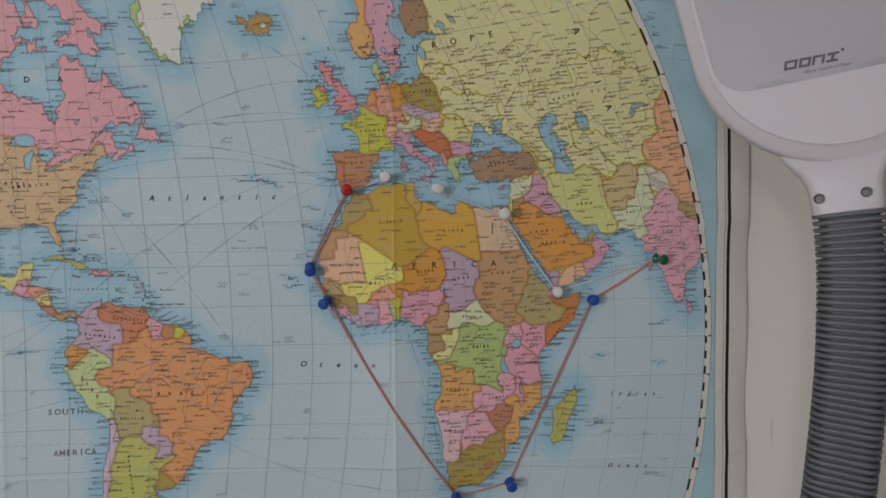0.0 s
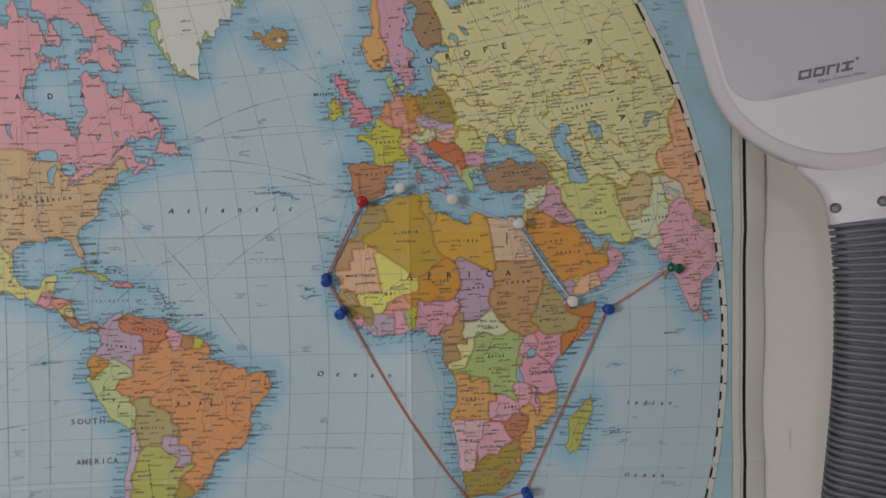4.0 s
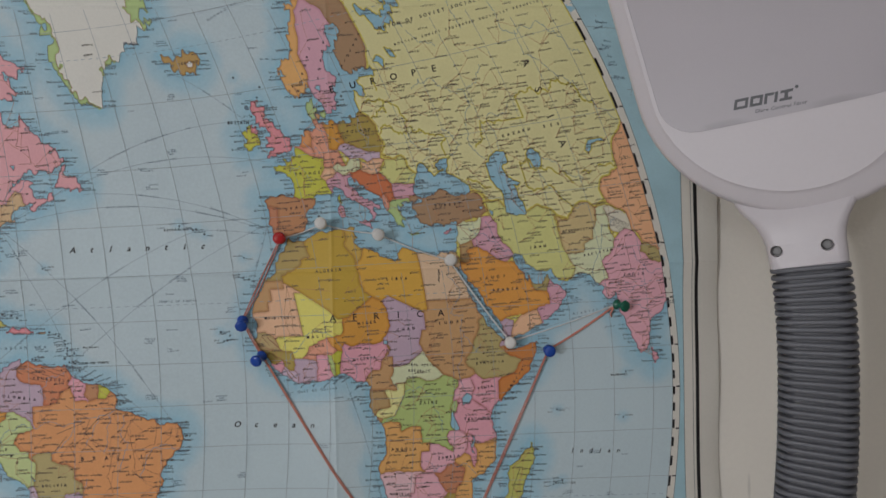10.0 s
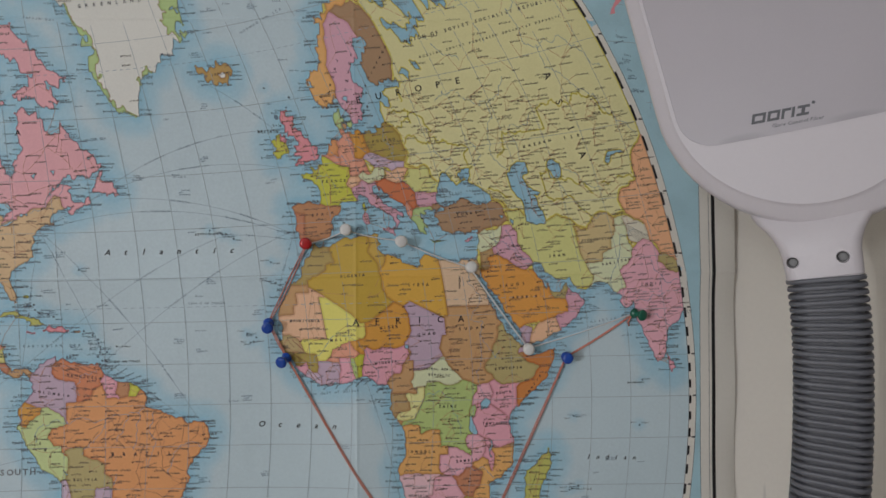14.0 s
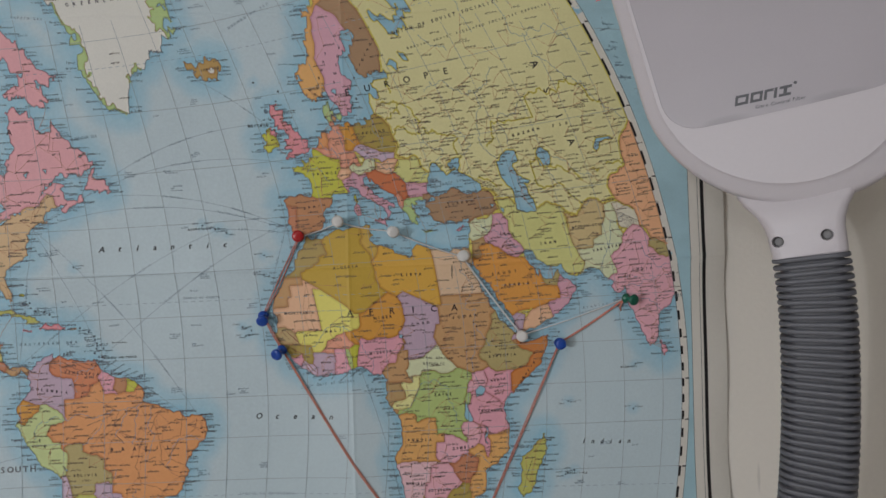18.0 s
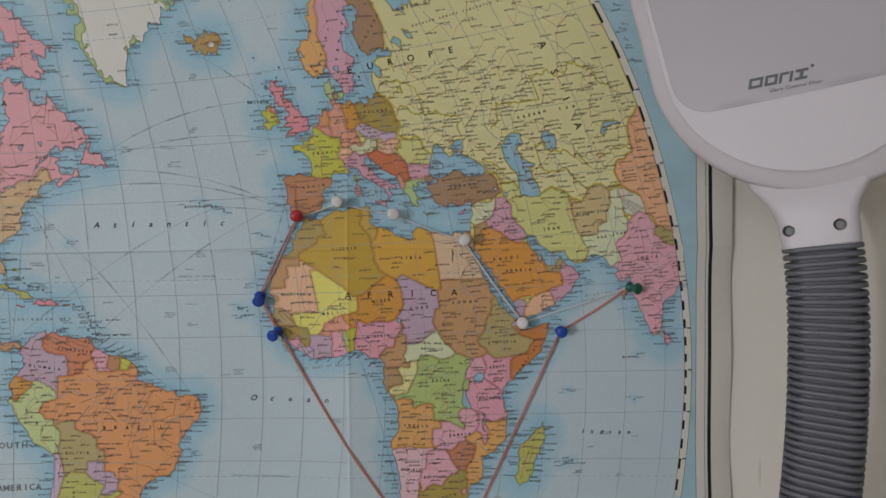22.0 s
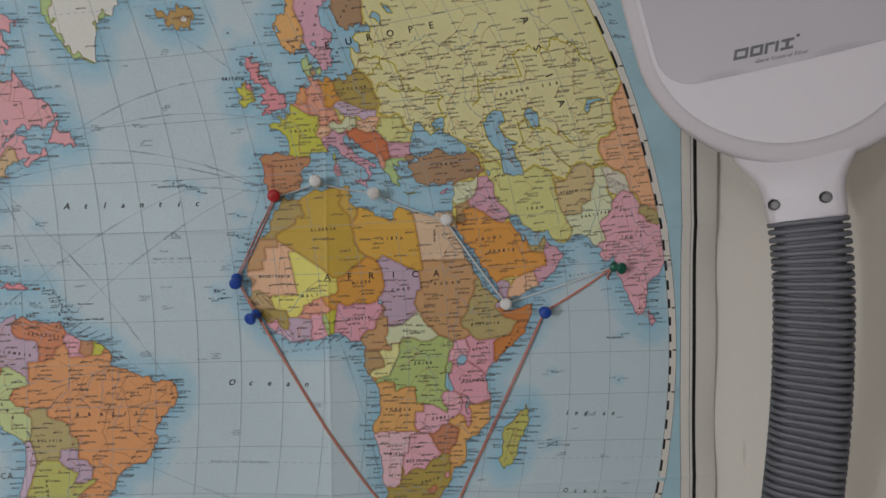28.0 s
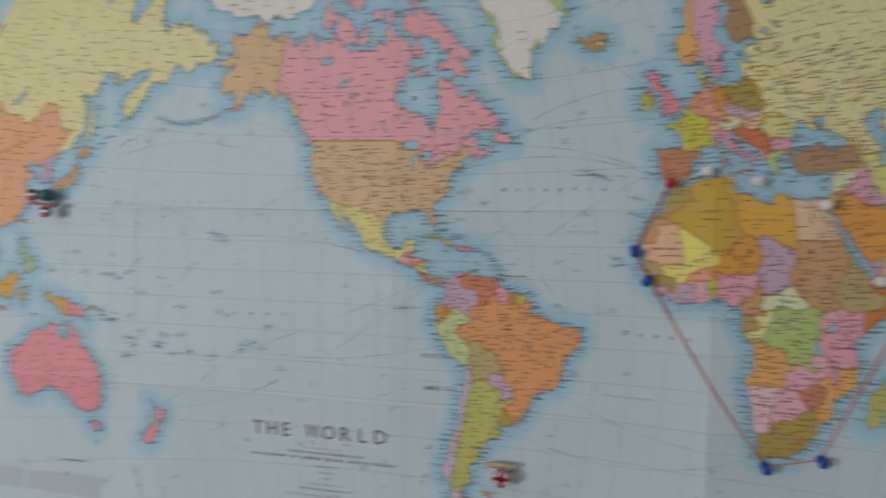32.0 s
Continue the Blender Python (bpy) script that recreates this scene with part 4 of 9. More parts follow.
COUNTRIES += [("guinea_bissau", "africa", "olive", [(-17.5, 12.4), (-13.7, 12.5), (-13.7, 11.7), (-15, 10.7), (-17, 10.5)]), ("guinea", "africa", "olive_dark", [(-15.2, 10.8), (-13.7, 12.5), (-11.4, 12.3), (-8.5, 12), (-8, 10.3), (-8, 7.7), (-9.3, 7.5), (-10.5, 8.5), (-11, 10), (-13, 9), (-14.5, 9)]), ("sierra_leone", "africa", "pink", [(-14, 9.2), (-13, 9), (-11, 10), (-10.5, 8.5), (-11.4, 6.6), (-13, 6.5)]), ("liberia", "africa", "mauve_pale", [(-11.4, 6.6), (-10.5, 8.5), (-9.3, 7.5), (-8.3, 7.5), (-7.4, 5.5), (-7.4, 4), (-10, 4)]), ("ivory_coast", "africa", "mauve", [(-8, 10.3), (-6, 10.3), (-2.8, 9.7), (-2.5, 8), (-3, 5), (-3, 4), (-7.4, 4), (-7.4, 5.5), (-8.3, 7.5)])]
COUNTRIES += [("upper_volta", "africa", "salmon", [(-5.3, 11), (-4.3, 13), (-2, 14.2), (0.2, 15), (1, 13.3), (2.4, 12), (0.9, 11), (-2.8, 11), (-2.8, 9.7), (-5, 10.2)]), ("ghana", "africa", "pink", [(-2.8, 11), (0, 11.1), (0.5, 8), (1.2, 6), (1, 4), (-3, 4), (-2.5, 8), (-2.8, 9.7)]), ("togo", "africa", "green", [(0, 11.1), (0.9, 11), (1.6, 9), (1.7, 6), (1.5, 5), (1.2, 6), (0.5, 8)]), ("dahomey", "africa", "lime", [(0.9, 11), (2.4, 12), (3.6, 11.8), (2.7, 7.9), (2.7, 5), (1.7, 5), (1.7, 6), (1.6, 9)])]
COUNTRIES += [("russia", "eurasia", "straw", [(20, 54), (22.5, 54.4), (23.7, 53), (23.5, 51.5), (24, 50), (22.5, 48.8), (24.8, 47.8), (27, 48.2), (28.2, 46), (28.5, 45), (34, 43.5), (41.5, 41.5), (44, 41.2), (45, 39.5), (48, 39.5), (48.8, 38.4), (54, 37.3), (57, 38.2), (61, 36.5), (64, 35.4), (66.5, 37.3), (70, 37.8), (71.5, 36.8), (75, 37.4), (74, 39.6), (80, 42.3), (80.3, 45), (83, 47.2), (84.98, 48.3), (84.98, 79), (30, 76), (28, 70.6), (29, 69), (30, 67.5), (30, 63.6), (27.5, 60.4), (26, 60), (22.5, 59), (20, 57)])]
COUNTRIES += [("norway", "eurasia", "orange_light", [(11, 58.8), (12.2, 61), (12, 63.5), (14.5, 66), (16.5, 68), (20, 69.1), (25.5, 69.5), (29, 69.3), (31.5, 70), (26, 73), (10, 70), (2, 62), (4, 57.3)]), ("sweden", "eurasia", "rose", [(11, 58.8), (12.2, 61), (12, 63.5), (14.5, 66), (16.5, 68), (20, 69.1), (23.5, 67.5), (24.1, 65.6), (20, 62.5), (19.6, 59), (15, 54.8), (12.6, 55.3)]), ("finland", "eurasia", "umber", [(20, 69.1), (23.5, 67.5), (24.1, 65.6), (20, 62.5), (20.5, 59.5), (26, 60), (27.5, 60.4), (30, 63.6), (30, 67.5), (29, 69), (25.5, 69.5)]), ("denmark", "eurasia", "green_pale", [(7, 54.9), (10.2, 54.8), (11.2, 57), (11, 58.3), (7.5, 57.5)])]
COUNTRIES += [("spain", "eurasia", "sienna", [(-10, 45), (-1.7, 43.3), (0.7, 42.8), (3.5, 42.4), (4, 40), (0, 36), (-7, 35.5), (-11, 38)]), ("portugal", "eurasia", "russet", [(-10.5, 42), (-8.2, 42), (-6.3, 41.7), (-6.9, 40), (-7.2, 38.5), (-7.4, 36.8), (-10.5, 36.5)]), ("france", "eurasia", "lime", [(-1.7, 43.3), (0.7, 42.8), (3.5, 42.4), (6, 42.5), (7.6, 43.7), (7, 45.5), (6, 46.3), (7.6, 47.6), (8.2, 49), (6, 49.5), (4.2, 50.2), (2.4, 51.2), (-2, 50.3), (-6, 48.5), (-3, 45)]), ("belgium", "eurasia", "salmon", [(2.4, 51.2), (4.2, 50.2), (6, 49.5), (6.2, 50.8), (5.7, 51.3), (3.3, 51.5)]), ("netherlands", "eurasia", "orange", [(3.3, 51.5), (5.7, 51.3), (6.2, 50.8), (6.9, 52.2), (7.1, 53.8), (4, 53.8)])]
COUNTRIES += [("west_germany", "eurasia", "salmon", [(6.2, 50.8), (6, 49.5), (8.2, 49), (7.6, 47.6), (10, 47.5), (13, 47.6), (12.3, 50.2), (10.2, 50.4), (10.8, 53.9), (10.2, 54.8), (7, 54.9), (7.1, 53.5), (6.9, 52.2)]), ("east_germany", "eurasia", "amber", [(10.2, 50.4), (12.3, 50.2), (14.7, 51), (14.3, 54.4), (11, 54.8), (10.8, 53.9)]), ("poland", "eurasia", "olive_dark", [(14.3, 54.4), (14.7, 51), (17, 50.2), (19, 49.5), (22.5, 49.1), (24, 50.5), (23.5, 52), (23.7, 53), (22.5, 54.4), (18.5, 55.5)]), ("czechoslovakia", "eurasia", "mauve_pale", [(12.3, 50.2), (14.7, 51), (17, 50.2), (19, 49.5), (22.5, 49.1), (22, 48.2), (18.5, 47.8), (16.9, 48.6), (14.5, 48.6)]), ("switzerland", "eurasia", "peach", [(6, 46.3), (7, 45.8), (9, 46), (10.4, 46.6), (9.6, 47.5), (7.6, 47.6)])]
COUNTRIES += [("austria", "eurasia", "cream_green", [(9.6, 47.5), (10.4, 46.8), (13.5, 46.5), (16.2, 46.8), (16.9, 48.6), (14.5, 48.6), (13, 47.6)]), ("hungary", "eurasia", "peach", [(16.2, 46.8), (18.8, 45.8), (21, 46.2), (22.8, 47.9), (22, 48.2), (18.5, 47.8), (16.9, 48)]), ("italy", "eurasia", "rose", [(7.6, 43.7), (7, 45.5), (9, 46), (10.4, 46.8), (13.5, 46.5), (13.6, 45.5), (13, 44.5), (19.3, 40.5), (16, 36.5), (8, 43)]), ("yugoslavia", "eurasia", "vermilion", [(13.6, 45.5), (13.5, 46.5), (16.2, 46.8), (18.8, 45.8), (20.5, 46.1), (22.6, 44.5), (22.5, 42), (21, 40.9), (20.2, 42), (19.3, 41.8), (16, 42.5), (13, 44.5)]), ("albania", "eurasia", "salmon", [(19.3, 41.8), (20.2, 42.4), (21, 40.9), (20, 39.5), (18.8, 40.5)])]
COUNTRIES += [("romania", "eurasia", "yellow_green", [(20.5, 46.1), (22.8, 47.9), (24.8, 47.8), (27, 48.2), (28.2, 46), (29.9, 45), (28.6, 43.7), (26, 43.7), (22.8, 44)]), ("bulgaria", "eurasia", "rose", [(22.8, 44), (26, 43.7), (29, 43.7), (28, 42), (26, 41.4), (22.9, 41.4), (22.5, 42)]), ("greece", "eurasia", "green_pale", [(20, 39.5), (21, 40.9), (22.9, 41.4), (26.3, 41.3), (26, 40.3), (24.5, 37), (21, 36), (19.5, 39)]), ("turkey", "eurasia", "umber", [(26.3, 41.8), (28.2, 42), (29.5, 41.6), (32, 43), (38, 41.7), (41.5, 41.5), (44, 40.2), (44.6, 38), (42.5, 37.2), (38, 36.8), (36.5, 36.2), (35, 35.5), (26, 35.8), (25.5, 40)])]
COUNTRIES += [("syria", "eurasia", "cream_green", [(36.5, 36.2), (38, 36.8), (42.4, 37.2), (41, 34.4), (38.8, 33.3), (36, 32.6), (35.5, 33.8), (35, 35.5)]), ("jordan", "eurasia", "tan_olive", [(35.5, 32.6), (36, 32.6), (38.8, 33.3), (39, 32), (37, 31.5), (37.5, 30), (36, 29.2), (35, 29.4)]), ("israel", "eurasia", "yellow", [(34, 31.4), (35, 33.3), (35.6, 32.8), (35.3, 31), (34.9, 29.4)]), ("sinai", "eurasia", "beige", [(32.2, 31.6), (34.2, 31.4), (34.9, 29.4), (34.3, 27.4), (32, 29.9)]), ("iraq", "eurasia", "rose", [(42.4, 37.2), (44.8, 37.2), (46, 35.8), (45.5, 34), (48, 31), (48.5, 29.9), (46.5, 29), (44.5, 29.3), (42, 31.1), (39, 32), (38.8, 33.3), (41, 34.4)])]
COUNTRIES += [("iran", "eurasia", "yellow_green", [(44.6, 39.6), (48, 39.5), (48.8, 38.4), (54, 37.3), (57, 38.2), (61, 36.5), (60.8, 33.5), (61, 31), (61.8, 29.5), (63.2, 27), (61.7, 25), (57, 25), (52, 27), (48.5, 29.9), (48, 31), (45.5, 34), (46, 35.8), (44.6, 37.5)]), ("saudi_arabia", "eurasia", "gold_orange", [(35, 29.4), (36, 29.2), (37.5, 30), (37, 31.5), (39, 32), (42, 31.1), (44.5, 29.3), (46.5, 29), (48.5, 28.5), (51, 26.5), (51.5, 24.5), (52.5, 22.9), (55.2, 22.7), (55.5, 20), (52, 19), (48, 18), (44, 17.4), (42.6, 16.4), (40, 18), (36, 25), (33.5, 28)])]
COUNTRIES += [("trucial_coast", "eurasia", "olive", [(51.5, 24.5), (52.5, 22.9), (55.2, 22.7), (56.3, 25), (56, 27), (52, 25)]), ("oman", "eurasia", "rose", [(56.3, 25), (55.2, 22.7), (55.5, 20), (52, 19), (53, 16), (58, 17), (61, 22), (57, 26)]), ("south_yemen", "eurasia", "peach", [(53, 16), (52, 19), (48, 18), (45.5, 16), (45, 13.5), (44, 12.5), (48, 13)]), ("yemen", "eurasia", "mauve", [(42, 16.5), (44, 17.4), (46, 16.8), (45, 13.5), (43.5, 12.5), (42, 14)]), ("afghanistan", "eurasia", "khaki_pale", [(61, 36), (64, 35.4), (66.5, 37.3), (70, 37.8), (71.5, 36.8), (71, 34.8), (69.5, 33.5), (69, 31.7), (66.5, 31), (66, 29.6), (61.8, 29.5), (61, 31), (60.8, 33.5)])]
COUNTRIES += [("pakistan", "eurasia", "cream_green", [(61.7, 25), (63.2, 27), (61.8, 29.5), (66, 29.6), (66.5, 31), (69, 31.7), (69.5, 33.5), (71, 34.8), (71.5, 36.8), (75, 37), (77, 35.5), (74, 34), (74.5, 31.5), (72.5, 29), (70, 27.8), (71, 24.5), (68.5, 23.5), (66, 24)]), ("kashmir", "eurasia", "cream", [(73.5, 36.8), (75, 37), (79, 35.5), (79.3, 32.7), (76, 32.4), (74, 33)]), ("india", "eurasia", "pink_light", [(68, 23.2), (71, 24.5), (70, 27.8), (72.5, 29), (74.5, 31.5), (76, 32.4), (79.3, 32.7), (81, 30), (84.98, 28), (84.98, 15), (78, 6), (70, 18)]), ("nepal", "eurasia", "olive", [(80.1, 29), (81.5, 30.4), (84.98, 29), (84.98, 27), (82, 27.6)])]
COUNTRIES += [("china_west", "eurasia", "apricot_light", [(75, 37.4), (74, 39.6), (80, 42.3), (80.3, 45), (83, 47.2), (84.98, 48.3), (84.98, 29), (81.5, 30.4), (79.3, 32.7), (79, 35.5)]), ("china", "east_asia", "apricot", [(85, 48.3), (88, 49), (91, 46.5), (96, 43), (105, 41.8), (112, 43.5), (119, 47), (117, 49.6), (120, 53), (126, 52.8), (131, 47.8), (135, 48.3), (131, 44), (130.5, 42.5), (126, 41.3), (124, 39.5), (125, 30), (118, 20), (108, 20), (106, 22), (102, 22), (98, 25), (97.5, 28), (92, 27.8), (85, 28)])]
COUNTRIES += [("mongolia", "east_asia", "apricot", [(88, 49), (92, 50.7), (98, 52), (107, 50), (116, 49.8), (119, 47), (112, 43.5), (105, 41.8), (96, 43), (91, 46.5)]), ("korea", "east_asia", "rose", [(124, 39.5), (126, 41.3), (130.5, 42.5), (131, 38), (130, 34), (125.5, 34)]), ("burma", "east_asia", "lime", [(92, 21), (94, 24), (97.5, 28), (98, 25), (101, 21.7), (98, 19), (99, 10), (93, 15)]), ("thailand", "east_asia", "ochre", [(98, 19), (101, 20), (105.5, 16), (103, 12.5), (104, 6), (98, 7), (98.5, 13)]), ("indochina", "east_asia", "lime", [(101, 21.7), (106, 22.8), (108.5, 21.5), (112, 14), (106, 8), (103, 12.5), (105.5, 16), (101, 20)]), ("malaya", "east_asia", "pink", [(100, 6.5), (104, 6.5), (105, 1), (100, 3)])]
COUNTRIES += [("india_east", "east_asia", "pink", [(85, 28), (92, 27.8), (97, 28), (94, 24), (92, 21), (85, 18)]), ("united_states", "north_america", "fawn", [(-125.5, 48.4), (-123.2, 49), (-116, 49), (-109, 49), (-102, 49), (-95.2, 49), (-93, 48.6), (-89.5, 48), (-84.5, 46.5), (-82.5, 45.3), (-82.3, 43), (-83, 42), (-79, 42.7), (-79, 43.4), (-76.5, 44), (-74.7, 45), (-71.5, 45), (-70.2, 46.5), (-69, 47.4), (-67.8, 47), (-67.5, 45.3), (-66.5, 44.5), (-70, 40), (-79, 23.5), (-84, 27), (-97, 26), (-99.5, 27.5), (-101.4, 29.8), (-103, 29), (-104.5, 29.6), (-106.5, 31.8), (-111, 31.3), (-114.8, 32.5), (-118, 32.5), (-127, 40)])]
COUNTRIES += [("alaska", "north_america", "fawn", [(-141, 72), (-141, 60.3), (-137.5, 59), (-135.5, 59.7), (-130, 55.8), (-130.5, 54.7), (-135, 55), (-150, 58), (-170, 52), (-172, 66), (-158, 73)]), ("mexico", "north_america", "straw_deep", [(-118, 32.5), (-114.8, 32.5), (-111, 31.3), (-106.5, 31.8), (-104.5, 29.6), (-103, 29), (-101.4, 29.8), (-99.5, 27.5), (-96, 25.9), (-85, 23), (-87, 18), (-89.2, 17.8), (-91, 17.2), (-92.2, 14.5), (-106, 17), (-116, 27)]), ("guatemala", "north_america", "pink", [(-92.2, 14.5), (-91, 17.2), (-89.2, 17.8), (-88.5, 15.8), (-90, 13.5)]), ("honduras", "north_america", "salmon", [(-89.2, 14.5), (-88.5, 15.8), (-86, 16.5), (-83, 15), (-86, 13.8), (-87.5, 13)]), ("nicaragua", "north_america", "straw_deep", [(-87.5, 13), (-86, 13.8), (-83, 15), (-83, 11), (-85.7, 11)])]
COUNTRIES += [("costa_rica", "north_america", "russet", [(-85.9, 11), (-83, 11), (-82.5, 9.3), (-83, 8), (-86.5, 9.5)]), ("panama", "north_america", "tan", [(-82.5, 9.8), (-79, 10), (-77.2, 8.6), (-77.8, 7), (-83, 7), (-83, 8.4)]), ("colombia", "south_america", "mauve", [(-77.4, 8.6), (-77, 11), (-71, 13), (-71.3, 11.8), (-72.7, 10), (-72, 7.2), (-67.5, 6.2), (-67, 1.2), (-69.5, 1), (-69.5, -4.2), (-75, -0.1), (-77.5, 0.6), (-79.5, 1.6), (-79, 7)]), ("venezuela", "south_america", "rust", [(-71.3, 13), (-71.3, 11.8), (-72.7, 10), (-72, 7.2), (-67.5, 6.2), (-67, 1.2), (-64, 1.8), (-63, 4), (-60.7, 5.2), (-61.4, 6), (-60, 8.5), (-61, 12)]), ("guyana", "south_america", "pink", [(-60, 8.8), (-61.4, 6), (-60.7, 5.2), (-59.8, 2), (-56.6, 1.9), (-57.7, 3.5), (-57.2, 6.5)])]
COUNTRIES += [("surinam", "south_america", "sienna", [(-57.2, 6.5), (-57.7, 3.5), (-56.6, 1.9), (-54.6, 2.4), (-54.2, 6.5)]), ("french_guiana", "south_america", "lime", [(-54.2, 6.5), (-54.6, 2.4), (-52.7, 2.3), (-51.4, 4.4), (-52, 6)]), ("ecuador", "south_america", "amber", [(-79.5, 1.6), (-77.5, 0.6), (-75.3, -0.1), (-75.6, -1.6), (-78, -3.2), (-79, -5), (-80.4, -4.3), (-81, -3), (-82.5, -1)]), ("peru", "south_america", "yellow_pale_green", [(-80.4, -4.3), (-79, -5), (-78, -3.2), (-75.6, -1.6), (-75.3, -0.1), (-70, -2.5), (-69.5, -4.2), (-73, -5.3), (-74, -7.5), (-72.5, -9.5), (-70.6, -9.5), (-70.6, -11), (-69, -12.5), (-69, -15), (-69.5, -17.5), (-70.4, -18.3), (-73, -18.5), (-83, -5)])]
COUNTRIES += [("bolivia", "south_america", "olive", [(-69.5, -17.5), (-69, -15), (-69, -12.5), (-70, -11), (-65.4, -10), (-65.3, -12), (-60.5, -13.7), (-60.2, -16.2), (-58.2, -17.2), (-58, -20), (-59, -19.3), (-62, -19.6), (-62.7, -22.2), (-66, -22), (-67.8, -22.8), (-68.5, -20)]), ("paraguay", "south_america", "mauve", [(-62.7, -22.2), (-62, -19.6), (-59, -19.3), (-58, -20), (-58, -22.1), (-55.8, -22.3), (-54.4, -24), (-54.7, -26.5), (-56.5, -27.4), (-58.6, -27.2), (-57.7, -25.2)])]
COUNTRIES += [("argentina", "south_america", "yellow_lime", [(-66, -22), (-62.7, -22.2), (-57.7, -25.2), (-58.6, -27.2), (-56.5, -27.4), (-54.7, -26.5), (-53.8, -26.2), (-53.7, -27.2), (-57.6, -30.2), (-58.2, -33), (-55, -36.5), (-62, -44), (-64, -55), (-68.6, -56), (-68.6, -52.5), (-72, -52), (-73.2, -49), (-71.7, -44), (-71.5, -39), (-70, -34), (-69.8, -30), (-68.4, -25), (-67.4, -23)]), ("chile", "south_america", "mauve_pale", [(-70.8, -18.2), (-69.5, -17.5), (-68.5, -20), (-67.8, -22.8), (-68.4, -25), (-69.8, -30), (-70, -34), (-71.5, -39), (-71.7, -44), (-73.2, -49), (-72, -52), (-68.6, -52.5), (-68.6, -56.5), (-78, -52), (-75, -35), (-72.5, -20)])]
COUNTRIES += [("uruguay", "south_america", "olive_dark", [(-57.6, -30.2), (-55.5, -31), (-53.3, -33), (-53, -35), (-56, -36), (-58.6, -34), (-58.2, -33)]), ("northern_ireland", "ireland", "pink_red", [(-7.5, 54.2), (-5.2, 54), (-5, 55.6), (-7, 55.8)]), ("papua", "new_guinea", "pink_red", [(141, 0), (152, 0), (152, -12), (141, -12)])]
# land masses: group, print colour of what no country covers, coast
LANDS = [
    ("africa", "africa", "tan", AFRICA_NORTH + AFRICA_EAST + AFRICA_WEST),
    ("eurasia", "eurasia", "straw", IBERIA_FRANCE + NORTH_SEA_BALTIC + FINLAND_SWEDEN + NORWAY_KOLA + RUSSIA_WEST + INDIA_ARABIA + LEVANT_TURKEY + BLACK_SEA + BALKANS + ITALY_RIVIERA + SPAIN_SOUTH),
    ("east_asia", "east_asia", "straw", ASIA_ARCTIC + ASIA_PACIFIC),
    ("canada", "north_america", "pink_canada", AMERICA_ARCTIC + LABRADOR + AMERICA_EAST + AMERICA_CENTRAL + ALASKA_SOUTH),
    ("brazil", "south_america", "orange", SOUTH_AMERICA_EAST + SOUTH_AMERICA_WEST),
    ("greenland", "greenland", "green_pale", GREENLAND), ("ice_cap", "ice", "ice", ICE_CAP),
    ("britain", "britain", "pink_red", BRITAIN), ("ireland", "ireland", "lime", IRELAND), ("iceland", "iceland", "khaki_gold", ICELAND),
    ("madagascar", "madagascar", "yellow_lime", MADAGASCAR), ("australia", "australia", "pink_red", AUSTRALIA), ("new_guinea", "new_guinea", "gold", NEW_GUINEA),
    ("borneo", "borneo", "gold", BORNEO), ("sumatra", "sumatra", "gold", SUMATRA), ("celebes", "celebes", "gold", CELEBES), ("philippines", "luzon", "green_pale", LUZON),
    ("japan", "honshu", "tan", HONSHU), ("hokkaido", "hokkaido", "tan", HOKKAIDO), ("sakhalin", "sakhalin", "straw", SAKHALIN),
    ("new_zealand_north", "nzn", "pink_red", NEW_ZEALAND_NORTH), ("new_zealand_south", "nzs", "pink_red", NEW_ZEALAND_SOUTH), ("tasmania", "tas", "pink_red", TASMANIA),
    ("newfoundland", "nfl", "pink_canada", NEWFOUNDLAND), ("baffin_island", "baf", "pink_canada", BAFFIN), ("victoria_island", "vic", "pink_canada", VICTORIA), ("banks_island", "ban", "pink_canada", BANKS),
    ("ellesmere_island", "ell", "pink_canada", ELLESMERE), ("devon_island", "dev", "pink_canada", DEVON), ("somerset_island", "som", "pink_canada", SOMERSET), ("prince_island", "pri", "pink_canada", PRINCE_OF_WALES),
    ("melville_island", "mel", "pink_canada", MELVILLE), ("southampton_island", "sou", "pink_canada", SOUTHAMPTON),
    ("cuba", "cuba", "yellow_lime", CUBA), ("hispaniola", "his", "pink_red", HISPANIOLA), ("jamaica", "jam", "pink", JAMAICA), ("puerto_rico", "pue", "fawn", PUERTO_RICO),
    ("sicily", "sic", "rose", SICILY), ("sardinia", "sar", "rose", SARDINIA), ("corsica", "cor", "lime", CORSICA), ("crete", "cre", "green_pale", CRETE), ("cyprus", "cyp", "pink", CYPRUS), ("zealand", "zea", "green_pale", ZEALAND),
    ("iceland_glacier", "ice", "ice", [(-18.2, 64.7), (-17, 64.8), (-16, 64.5), (-16.4, 64.1), (-17.6, 64.1)]), ("small_glacier", "ice", "ice", [(-20.6, 64.9), (-19.8, 64.9), (-20, 64.5), (-20.8, 64.5)]),
    ("arctic_ice", "ice", "ice", [(166, 77), (172, 75), (180, 73.6), (190, 72.9), (199, 72.5), (207, 72.4), (216, 72.8), (225, 74), (231, 76), (234, 79), (220, 81), (195, 80.5), (175, 79.5)]),
    ("sri_lanka", "sri", "pink", SRI_LANKA), ("novaya_zemlya", "nov", "straw", NOVAYA_ZEMLYA), ("spitsbergen", "spi", "orange_light", SPITSBERGEN),
]
